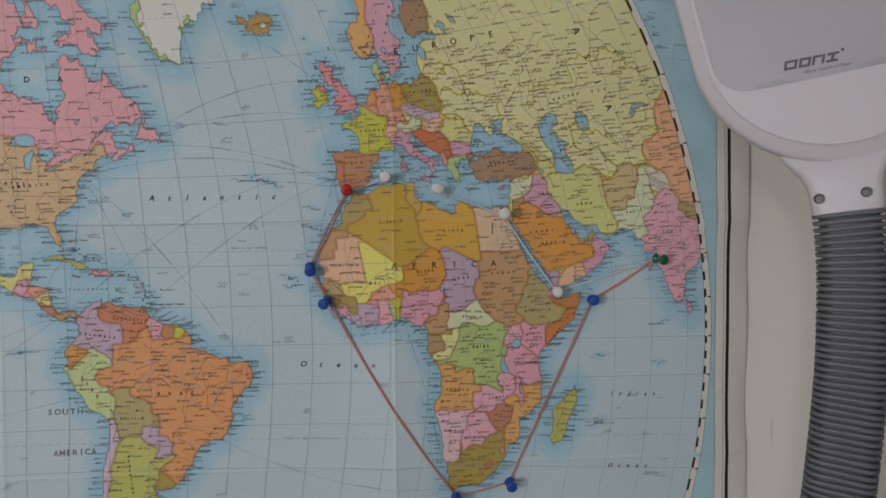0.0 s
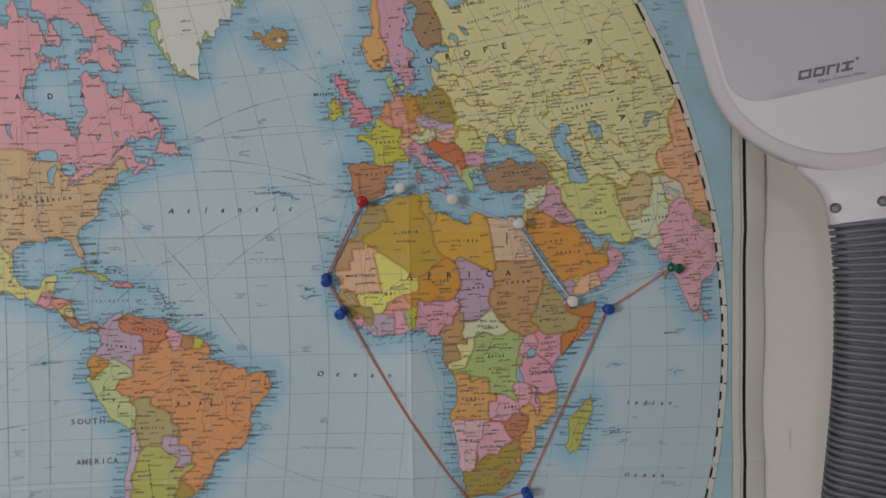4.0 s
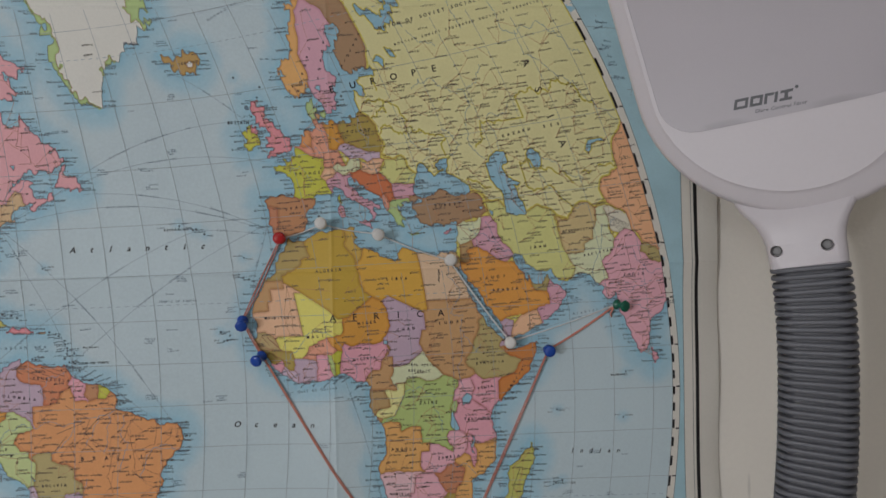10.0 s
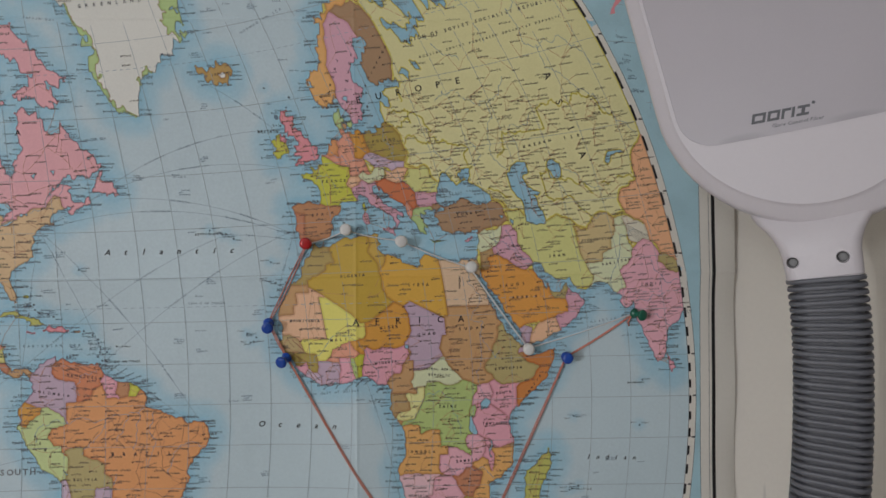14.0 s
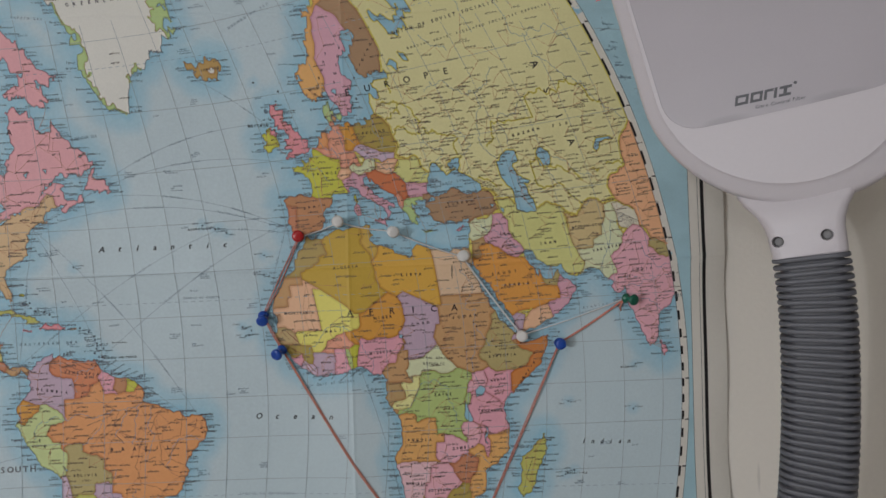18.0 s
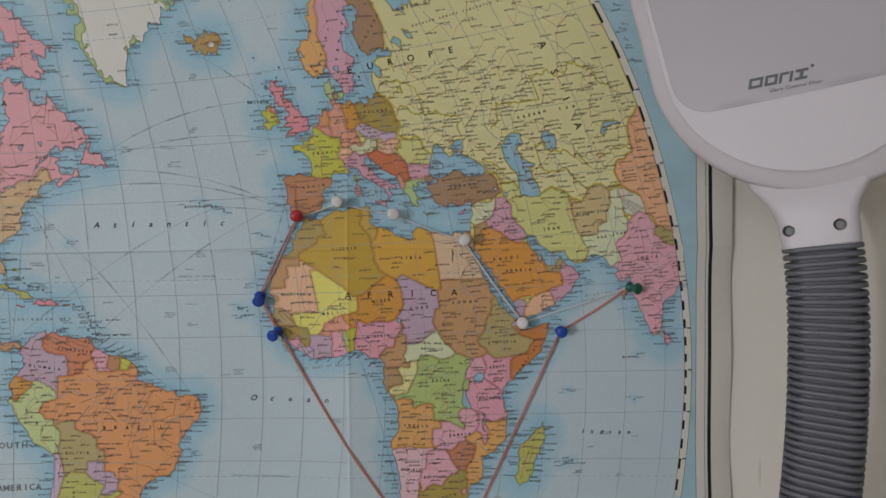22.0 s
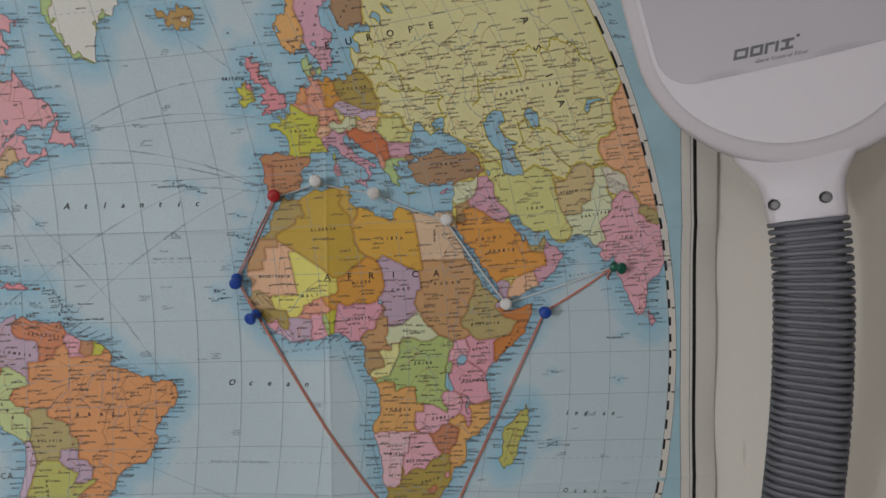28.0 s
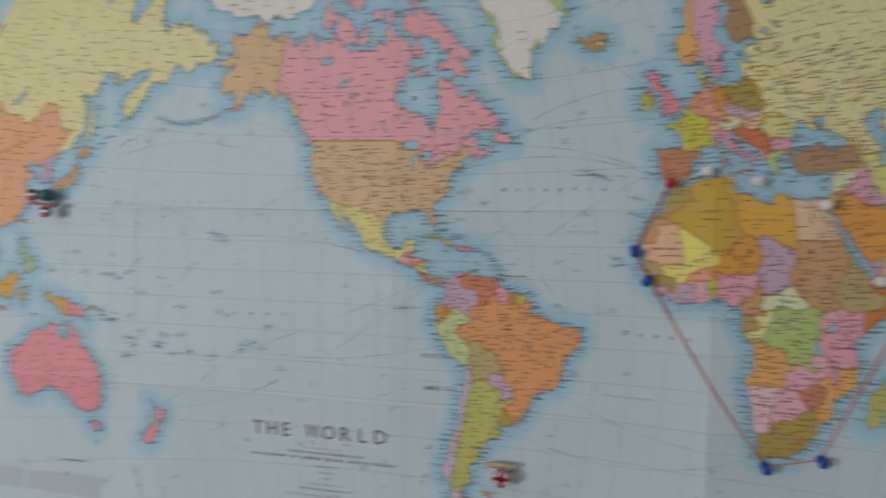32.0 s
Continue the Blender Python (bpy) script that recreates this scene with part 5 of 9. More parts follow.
# small islands: longitude, latitude, size in degrees
ISLES_NORTH = [(-166, 53.9, 0.9), (-169, 53, 0.6), (-172, 52.4, 0.5), (-175, 52, 0.6), (-178, 51.8, 0.6), (179, 51.8, 0.5), (176, 52.2, 0.4), (173, 52.9, 0.5), (147, 44.5, 0.6), (149, 45.8, 0.5), (152, 47.5, 0.4), (155.5, 50.3, 0.5), (-155.5, 19.6, 0.7), (-156.5, 20.9, 0.4), (-158, 21.5, 0.4), (-159.6, 22, 0.3), (-28, 38.6, 0.5), (-25.4, 37.7, 0.4), (-16.6, 28.3, 0.5), (-14, 28.4, 0.5), (-15.5, 27.9, 0.4), (-23.6, 15, 0.5), (-25, 17, 0.4), (-17, 32.7, 0.3), (-7, 62, 0.4), (-1.3, 60.3, 0.4), (-3, 59, 0.3)]
ISLES_NORTH += [(-62.8, 17.3, 0.35), (-61.4, 15.4, 0.35), (-61, 13.9, 0.35), (-61.2, 13.2, 0.3), (-61.7, 12.1, 0.35), (-64.8, 18.3, 0.4), (-60.7, 11.2, 0.3), (-77.9, 26.6, 0.7), (-76.2, 24.7, 0.4), (-75, 22.7, 0.5), (-73, 22.4, 0.4), (-71.8, 21.8, 0.4), (-69, 12.2, 0.35), (-68.3, 12.1, 0.3), (-31.1, 39.5, 0.3), (-27.2, 38.7, 0.4), (-17.9, 28.7, 0.4), (-22.9, 16.1, 0.4), (-24.4, 14.9, 0.35), (18.2, 57.5, 0.5), (16.7, 56.8, 0.4), (20, 60.2, 0.4), (-6.5, 57.8, 0.6), (-6.2, 56.5, 0.4), (10.4, 55.3, 0.7), (12, 54.8, 0.4)]
ISLES_SOUTH = [(-175, -20, 0.4), (-160, -20, 0.4), (-139.5, -9.3, 0.4), (-142, -16.5, 0.4), (-145, -15, 0.4), (173, 1, 0.4), (168, 8, 0.4), (158, 6.9, 0.4), (150, 7.3, 0.4), (145.5, 14.5, 0.4), (-172, -3.5, 0.4), (-157.5, 2, 0.4), (-134, -23, 0.4), (-178, -14, 0.4), (134.5, 7.4, 0.4), (163, 5.3, 0.4), (-169.5, -19, 0.4)]
ISLES_SOUTH += [(178, -17.8, 0.9), (179.3, -16.6, 0.6), (165.5, -21.3, 1.1), (167, -15.5, 0.7), (168.3, -17.7, 0.5), (160, -9.5, 0.8), (157, -8, 0.7), (152, -5.5, 1.4), (155, -6.3, 0.9), (-172, -13.7, 0.5), (-149.5, -17.6, 0.5), (-147, -16, 0.3), (-91, -0.5, 0.6), (57.6, -20.3, 0.4), (55.5, -21.1, 0.4), (43.4, -11.8, 0.4), (55.5, -4.6, 0.3), (73, 4.2, 0.3), (72.3, -7, 0.3), (-61.5, 16.2, 0.4), (-61, 14.5, 0.4), (-61.3, 10.4, 0.5), (-59.5, 13.2, 0.3), (-77.5, 24.5, 0.6), (-76, 23.5, 0.4), (3, 39.6, 0.5), (-58.8, -51.8, 0.9), (-60.2, -51.8, 0.8), (-64.8, 32.3, 0.25)]
ISLES_SOUTH += [(28, 36.3, 0.3), (110.5, -7.3, 2.0), (107.5, -6.9, 1.2), (121, 23.7, 1.2), (125.5, -9, 0.9), (-37, -54.3, 0.7), (69.5, -49.3, 0.8), (8.7, 3.5, 0.35), (6.6, 0.2, 0.25), (39.3, -6.1, 0.3), (54, 12.5, 0.5), (-79.8, 9.3, 0.0)]
for lon, lat, size in ISLES_NORTH + ISLES_SOUTH:
    size *= 0.5 if size < 0.6 else 1.0
    if size:
        blob = random.Random(f"{lon}{lat}")
        LANDS.append((f"island_{lon}_{lat}", f"isle_{lon}_{lat}", blob.choice(["pink_red", "lime", "tan"]) if size > 0.6 else "slate", [(lon + size * blob.uniform(0.55, 1.1) * math.cos(k * math.tau / 8) * 1.1, lat + size * blob.uniform(0.3, 0.75) * math.sin(k * math.tau / 8)) for k in range(8)]))

# ---- the wall map ----
EQUATOR, RADIUS, MIDDLE = 1.45, 1.145 / math.tau, -95.0
SHEET_U, SHEET_V, FRAME_U, FRAME_V, RIM = 0.608, 0.395, 0.578, 0.372, math.pi * RADIUS
FOLDS_U, FOLDS_V = (-0.297, 0.005, 0.307), (-0.296, -0.098, 0.1, 0.298)
CREASE_U, CREASE_V = [tuple(f + d for f in folds for d in (-0.002, 0.0, 0.002)) for folds in (FOLDS_U, FOLDS_V)]


def soft_step(x, a, b):
    x = min(1.0, max(0.0, (x - a) / (b - a)))
    return x * x * (3 - 2 * x)


def view_warp(u, v):
    """Shifts a place of the flat projection, most in the lower part, to fit the camera's view."""
    south, east = 1 - soft_step(v, 0.09, 0.27), soft_step(u, -0.45, 0.10)
    return u + south * east * 0.0175 * (0.37 - u), v + 0.024 * max(0.0, 0.10 - v) * soft_step(v, -0.30, -0.05)


def spot(lon, lat):
    """A place on the globe, in metres from the map's centre, warped to fit the view."""
    return view_warp(*globe(lon, lat))


def globe(lon, lat):
    """Van der Grinten projection of a place on the globe."""
    lam, phi = radians((lon - MIDDLE + 180) % 360 - 180), radians(lat)
    if abs(phi) < 1e-9:
        return RADIUS * lam, 0.0
    th = math.asin(min(1, abs(2 * phi / math.pi)))
    if abs(lam) < 1e-6:
        return 0.0, math.copysign(math.pi * RADIUS * math.tan(th / 2), phi)
    a, s, c = abs(math.pi / lam - lam / math.pi) / 2, math.sin(th), math.cos(th)
    g = c / (s + c - 1)
    p = g * (2 / s - 1)
    q, d = a * a + g, p * p + a * a
    x = (a * (g - p * p) + math.sqrt(max(0, a * a * (g - p * p) ** 2 - d * (g * g - p * p)))) / d
    y = (p * q - a * math.sqrt(max(0, (a * a + 1) * d - q * q))) / d
    return math.copysign(math.pi * RADIUS * x, lam), math.copysign(math.pi * RADIUS * y, phi)


def relief(u, v):
    """How far the folded paper stands off the wall: creases, and a free right-hand edge that ripples."""
    h = 0.0034
    below = 1 / (1 + math.exp((v - FOLDS_V[2]) / 0.014))
    for f, k, reach in zip(FOLDS_U, (0.0020, 0.0020, 0.0030 + 0.0044 * below), (0.05, 0.05, 0.048)):
        h += k * math.exp(-abs(u - f) / reach)
    for f, k in zip(FOLDS_V, (0.0022, 0.0022, 0.0034, 0.0022)):
        h += k * math.exp(-abs(v - f) / (0.022 if v < f else 0.050))
    for f in FOLDS_U:
        h += 0.00022 * max(0.0, 1 - abs(u - f) / 0.002)
    for f in FOLDS_V:
        h += 0.00022 * max(0.0, 1 - abs(v - f) / 0.002)
    h += 0.0010 * math.sin(u * 31 + v * 7) * math.sin(v * 23 - u * 5)
    edge = max(0.0, (abs(u) - 0.55) / 0.058)
    return h + edge ** 4 * (-0.0044 + 0.0012 * math.sin(v * 46 + 1.0) + 0.0008 * math.sin(v * 19))


def at(u, v, off=0.0):
    return (u, -relief(u, v) - off, EQUATOR + v)


# long slanting borders of the desert that were drawn with a ruler
RULED = {((-4.8, 25), (1.2, 21)), ((5.8, 19.4), (12, 23.5)), ((16, 23.4), (24, 19.5)), ((-8.7, 27.3), (-4.8, 25)), ((-6.5, 25), (-5.5, 15.5)), ((14.2, 22.5), (16, 23.4)), ((1.2, 21), (3.2, 19)), ((12, 23.5), (14.2, 22.5)), ((34, -1), (37.7, -3.5))}


def wiggle(a, b, step=0.9, strength=0.075, rough=0):
    """Points along an outline's edge, roughened the same way from either end; borders drawn with a ruler stay straight."""
    if a > b:
        return list(reversed(wiggle(b, a, step, strength, rough)))
    rng = random.Random(f"{a}{b}")
    n, pts = 0, [a, b]
    ruled = abs(a[0] - b[0]) < 0.11 or abs(a[1] - b[1]) < 0.05 or (a, b) in RULED
    while math.dist(pts[0], pts[1]) * math.cos(radians(a[1])) ** 0.5 > step and n < 5:
        out = [pts[0]]
        for p, q in zip(pts, pts[1:]):
            k = 0 if ruled else rng.gauss(0, strength) * (1 + min(0.9, max(0.0, abs(p[1]) - 42) / 18) * rough)
            out += [((p[0] + q[0]) / 2 - k * (q[1] - p[1]), (p[1] + q[1]) / 2 + k * (q[0] - p[0])), q]
        pts, n = out, n + 1
    return pts


def outline(ring, strength=0.075, step=0.9):
    pts = []
    for a, b in zip(ring, ring[1:] + ring[:1]):
        pts += wiggle(a, b, step, strength, 1 if step < 0.9 else 0)[:-1]
    pts = [spot(*p) for p in pts]
    turn = sum(a[0] * b[1] - a[1] * b[0] for a, b in zip(pts, pts[1:] + pts[:1]))
    return pts if turn > 0 else pts[::-1]


world_map = thing("world_map", (0, 0, EQUATOR), "large folded political wall map of the world pinned to the wall", "map")


def sheet_mesh(us, vs, off, keep=lambda u, v: True):
    verts, faces = [], []
    for u in us:
        verts += [at(u, v, off) for v in vs]
    n = len(vs)
    for i in range(len(us) - 1):
        for j in range(n - 1):
            if keep((us[i] + us[i + 1]) / 2, (vs[j] + vs[j + 1]) / 2):
                k = i * n + j
                faces.append((k, k + n, k + n + 1, k + 1))
    return verts, faces


def steps(lo, hi, step, extra=()):
    return sorted({round(lo + (hi - lo) * i / round((hi - lo) / step), 5) for i in range(round((hi - lo) / step) + 1)} | set(extra))


US, VS = steps(-SHEET_U, SHEET_U, 0.004, CREASE_U), steps(-SHEET_V, SHEET_V, 0.004, CREASE_V)
verts, faces = sheet_mesh(US, VS, 0.0)
back = len(verts)
verts += [(x, y + 0.00025, z) for x, y, z in verts]
rimmed = [i * len(VS) for i in range(len(US))] + [(len(US) - 1) * len(VS) + j for j in range(len(VS))] + [i * len(VS) + len(VS) - 1 for i in reversed(range(len(US)))] + [j for j in reversed(range(len(VS)))]
faces += [tuple(reversed([k + back for k in f])) for f in faces] + [(b, a, a + back, b + back) for a, b in zip(rimmed, rimmed[1:]) if a != b]
raw("paper_sheet", verts, faces, paper, world_map, "cream map paper with fold creases", smooth=False)

# land and water: all outlines laid into one triangulation
from mathutils.geometry import delaunay_2d_cdt
from mathutils.kdtree import KDTree

cdt_v, cdt_f, owner = [], [], []
for rank, (name, group, colour, ring) in enumerate(LANDS):
    owner.append(("land", rank))
    pts = outline(ring, 0.11, 0.5) if name != "arctic_ice" else outline(ring, 0.06)
    cdt_f.append(list(range(len(cdt_v), len(cdt_v) + len(pts))))
    cdt_v += pts
for rank, (name, group, colour, ring) in enumerate(COUNTRIES):
    owner.append(("country", rank))
    pts = outline(ring)
    cdt_f.append(list(range(len(cdt_v), len(cdt_v) + len(pts))))
    cdt_v += pts
for ring in [CASPIAN, *LAKES.values()]:
    owner.append(("lake", 0))
    pts = outline(ring, 0.11)
    cdt_f.append(list(range(len(cdt_v), len(cdt_v) + len(pts))))
    cdt_v += pts
cdt_e = []
for u in steps(-0.6, 0.6, 0.012, CREASE_U):
    cdt_e.append((len(cdt_v), len(cdt_v) + 1))
    cdt_v += [(u, -0.38), (u, FRAME_V)]
for v in steps(-0.372, 0.372, 0.012, (*CREASE_V, 0.094, 0.106)):
    cdt_e.append((len(cdt_v), len(cdt_v) + 1))
    cdt_v += [(-0.62, v), (0.62, v)]

for f in cdt_f:
    cdt_e += list(zip(f, f[1:] + f[:1]))
tri_v, _, tri_f, _, _, _ = delaunay_2d_cdt([Vector(p) for p in cdt_v], cdt_e, [], 0, 1e-6, False)
mids = np.array([[sum(tri_v[k].x for k in f) / 3, sum(tri_v[k].y for k in f) / 3] for f in tri_f])
tri_from = [[] for _ in tri_f]
for n, f in enumerate(cdt_f):
    ring = np.array([cdt_v[k] for k in f])
    near = np.nonzero(((mids > ring.min(0)) & (mids < ring.max(0))).all(1))[0]
    odd = np.zeros(len(near), bool)
    for (ax, ay), (bx, by) in zip(ring, np.roll(ring, -1, 0)):
        if ay != by:
            odd ^= ((mids[near, 1] < ay) != (mids[near, 1] < by)) & (mids[near, 0] < ax + (mids[near, 1] - ay) / (by - ay) * (bx - ax))
    for k in near[odd]:
        tri_from[k].append(n)


def belongs(ids):
    groups, best_land, best, wet = set(), None, None, False
    for i in ids:
        kind, rank = owner[i]
        if kind == "land":
            groups.add(LANDS[rank][1])
            best_land = rank if best_land is None else max(best_land, rank)
        wet |= kind == "lake"
    if best_land is None or wet:
        return None
    if "ice" in groups:
        return LANDS[best_land][0], LANDS[best_land][2]
    for i in ids:
        kind, rank = owner[i]
        if kind == "country" and COUNTRIES[rank][1] in groups and (best is None or rank > best):
            best = rank
    return (COUNTRIES[best][0], COUNTRIES[best][2]) if best is not None else (LANDS[best_land][0], LANDS[best_land][2])


homes = [belongs(ids) if abs(m[1]) < FRAME_V else None for ids, m in zip(tri_from, mids)]
across = {}
for n, f in enumerate(tri_f):
    for a, b in zip(f, f[1:] + f[:1]):
        across.setdefault((min(a, b), max(a, b)), []).append(n)
links = [[] for _ in tri_f]
for pair in across.values():
    if len(pair) == 2:
        links[pair[0]].append(pair[1]), links[pair[1]].append(pair[0])


def patches():
    """Connected patches of triangles with one owner."""
    mark, found = [-1] * len(tri_f), []
    for n in range(len(tri_f)):
        if mark[n] < 0:
            mark[n], heap, bunch = len(found), [n], [n]
            while heap:
                for o in links[heap.pop()]:
                    if mark[o] < 0 and homes[o] == homes[n]:
                        mark[o] = len(found)
                        heap.append(o), bunch.append(o)
            found.append(bunch)
    return found


def tri_area(n):
    a, b, c = [tri_v[k] for k in tri_f[n]]
    return abs((b - a).cross(c - a)) / 2


for bunch in patches():
    # slivers between outlines go to the neighbour they touch most
    if homes[bunch[0]] and sum(map(tri_area, bunch)) < 8e-6:
        votes = {}
        for n in bunch:
            for o in links[n]:
                if homes[o] != homes[n]:
                    votes[homes[o]] = votes.get(homes[o], 0) + 1
        if votes and set(votes) != {None}:
            best = max((h for h in votes if h), key=lambda h: votes[h])
            for n in bunch:
                homes[n] = best
bunches = [b for b in patches() if homes[b[0]]]
pieces = [(homes[b[0]], [tri_f[n] for n in b]) for b in bunches]
piece_of = {n: i for i, b in enumerate(bunches) for n in b}
sides = {k: [homes[n] for n in pair] for k, pair in across.items()}


def ribbon(verts, faces, a, b, width, off):
    """A printed stroke from a to b on the paper."""
    d = (Vector(b) - Vector(a))
    if d.length < 1e-7:
        return
    n, e = Vector((-d.y, d.x)).normalized() * width / 2, d.normalized() * width * 0.3
    k = len(verts)
    for p in (Vector(a) - e + n, Vector(a) - e - n, Vector(b) + e - n, Vector(b) + e + n):
        verts.append(at(p.x, p.y, off))
    faces.append((k + 3, k + 2, k + 1, k))


INK_LAND, INK_LINE, INK_TEXT = 0.00030, 0.00040, 0.00050
isle_pts, coast_pts, shore, strokes_coast, strokes_border = [], [], [], ([], []), ([], [])
for (a, b), pair in sides.items():
    if len(pair) == 2 and pair[0] != pair[1]:
        p, q = tri_v[a], tri_v[b]
        if None in pair:
            if abs(p.y) > FRAME_V - 0.001 and abs(q.y) > FRAME_V - 0.001:
                continue
            ribbon(*strokes_coast, p, q, 0.00034, INK_LINE)
            for i in range(max(1, int((q - p).length / 0.002))):
                (isle_pts if any(h and h[0].startswith('island_') for h in pair) else coast_pts).append(p.lerp(q, i / max(1, int((q - p).length / 0.002))))
            shore.append((p, q))
        else:
            ribbon(*strokes_border, p, q, 0.00036, INK_LINE)
bands = [([], []) for _ in pieces]
for (a, b), pair in across.items():
    if len(pair) == 2 and homes[pair[0]] != homes[pair[1]]:
        for n in pair:
            if n in piece_of:
                p, q = tri_v[a], tri_v[b]
                r = tri_v[next(k for k in tri_f[n] if k not in (a, b))]
                d = (q - p).normalized()
                inward = Vector((-d.y, d.x))
                if inward.dot(r - p) < 0:
                    p, q, d, inward = q, p, -d, -inward
                wide = 0.0010 if None in [homes[k] for k in pair] else 0.0014
                vs, fs = bands[piece_of[n]]
                k = len(vs)
                vs += [at(*(p - d * 0.0002), 0.00034), at(*(q + d * 0.0002), 0.00034), at(*(q + inward * wide + d * 0.0002), 0.00034), at(*(p + inward * wide - d * 0.0002), 0.00034)]
                fs.append((k, k + 1, k + 2, k + 3))
for ((name, colour), tris), band in zip(pieces, bands):
    use = {k: i for i, k in enumerate(sorted({k for f in tris for k in f}))}
    ob = raw("printed_country", [at(tri_v[k].x, tri_v[k].y, INK_LAND) for k in use], [tuple(use[k] for k in f) for f in tris], INKS[colour], world_map,
             f"printed area of {'a small island' if name.startswith('island_') else name.replace('_', ' ')} in {colour.replace('_', ' ')}")
    if colour in EDGE_INKS and len(band[1]) > 6:
        raw("border_tint", *band, EDGE_INKS[colour], ob, "stronger tint along the border")
raw("coastline_print", *strokes_coast, ink_line, world_map, "thin grey printed coast lines", "stuff")
raw("border_print", *strokes_border, ink_border, world_map, "thin brown printed border lines", "stuff")

# the sea, tinted by its distance from the nearest coast
tree = KDTree(len(coast_pts))
for i, p in enumerate(coast_pts):
    tree.insert((p.x, p.y, 0), i)
tree.balance()
isle_tree = KDTree(len(isle_pts))
for i, p in enumerate(isle_pts):
    isle_tree.insert((p.x, p.y, 0), i)
isle_tree.balance()
SU, SV = steps(-FRAME_U, FRAME_U, 0.004, CREASE_U), steps(-FRAME_V, FRAME_V, 0.004, CREASE_V)
INSIDE = RIM + 0.003


def from_middle(u, v):
    du, dv = view_warp(u, v)
    return math.hypot(2 * u - du, 2 * v - dv)


verts, faces = sheet_mesh(SU, SV, 0.0001, lambda u, v: from_middle(u, v) < INSIDE)
used = {k: i for i, k in enumerate(sorted({k for f in faces for k in f}))}
pick = list(used)
sea = raw("printed_sea", [verts[k] for k in pick], [tuple(used[k] for k in f) for f in faces], sea_ink(), world_map, "pale blue-grey sea, deeper blue along the coasts")
far = sea.data.attributes.new("from_coast", "FLOAT", "POINT")
far.data.foreach_set("value", [min(1.0, tree.find((verts[k][0], verts[k][2] - EQUATOR, 0))[2] / 0.025, 0.34 + isle_tree.find((verts[k][0], verts[k][2] - EQUATOR, 0))[2] / 0.016) for k in pick])

# the corners outside the globe's rim, the white rim band with its black scale bars, the frame line
CU, CV = steps(-FRAME_U, FRAME_U, 0.006, CREASE_U), steps(-FRAME_V, FRAME_V, 0.006, CREASE_V)
for su in (-1, 1):
    for sv in (-1, 1):
        verts, faces = sheet_mesh(CU, CV, 0.0001, lambda u, v: from_middle(u, v) >= INSIDE and u * su > 0 and v * sv > 0)
        used = {k: i for i, k in enumerate(sorted({k for f in faces for k in f}))}
        raw("printed_corner", [verts[k] for k in used], [tuple(used[k] for k in f) for f in faces], ink_corner, world_map, "flat blue print outside the globe's rim")


def arc(verts, faces, r0, r1, a0, a1, off, n=6):
    for i in range(n):
        s, e = a0 + (a1 - a0) * i / n, a0 + (a1 - a0) * (i + 1) / n
        pts = [(r * math.cos(k), r * math.sin(k)) for r, k in ((r0, s), (r1, s), (r1, e), (r0, e))]
        if all(abs(v) < FRAME_V for _, v in pts):
            k = len(verts)
            verts += [at(*view_warp(u, v), off) for u, v in pts]
            faces.append((k, k + 1, k + 2, k + 3))


TOP = math.asin(FRAME_V / RIM)
for side in (0, math.pi):
    band = ([], [])
    arc(*band, RIM, RIM + 0.0058, side - TOP, side + TOP, 0.0002, 90)
    raw("rim_band", *band, paper, world_map, "cream band along the globe's rim")
    line = ([], [])
    arc(*line, RIM - 0.0003, RIM + 0.0001, side - TOP, side + TOP, 0.0003, 120)
    arc(*line, RIM + 0.0055, RIM + 0.0059, side - TOP, side + TOP, 0.0003, 120)
    raw("rim_line", *line, ink_line, world_map, "thin line along the globe's rim")
    for lat in range(-62, 64, 4):
        (u, v), (x, z) = globe(MIDDLE + 179.99, lat), globe(MIDDLE + 179.99, lat + 2)
        bar, a, b = ([], []), math.atan2(v, u), math.atan2(z, x)
        arc(*bar, RIM, RIM + 0.0018, (side - b) if side else a, (side - a) if side else b, INK_LINE, 3)
        if bar[1]:
            raw("scale_bar", *bar, ink_black, world_map)
for u in (-1, 1):
    verts, faces = [], []
    for a, b in zip(VS, VS[1:]):
        ribbon(verts, faces, (u * 0.5892, a), (u * 0.5892, b), 0.0029, 0.0003)
    raw("frame_line", verts, faces, ink_black, world_map, "thick black frame line on the map's margin")
    verts, faces = [], []
    for a, b in zip(VS, VS[1:]):
        ribbon(verts, faces, (u * 0.5855, a), (u * 0.5855, b), 0.0004, 0.0003)
        ribbon(verts, faces, (u * FRAME_U, a), (u * FRAME_U, b), 0.0004, 0.0003)
    raw("frame_hairline", verts, faces, ink_line, world_map, "thin black line on the map's margin")

# the net of meridians and parallels
verts, faces = [], []
for lon in range(-170, 190, 10):
    pts = [spot(lon, lat) for lat in range(-76, 81, 2)]
    for a, b in zip(pts, pts[1:]):
        if abs(a[1]) < FRAME_V and abs(b[1]) < FRAME_V:
            ribbon(verts, faces, a, b, 0.0003, 0.00036)
for lat in range(-70, 90, 10):
    pts = [spot(MIDDLE + k, lat) for k in [-179.99] + list(range(-177, 180, 3)) + [179.99]]
    for a, b in zip(pts, pts[1:]):
        if abs(a[1]) < FRAME_V and abs(b[1]) < FRAME_V:
            ribbon(verts, faces, a, b, 0.0003, 0.00036)
raw("graticule", verts, faces, ink_grid, world_map, "fine grey net of meridians and parallels", "stuff")
verts, faces = [], []
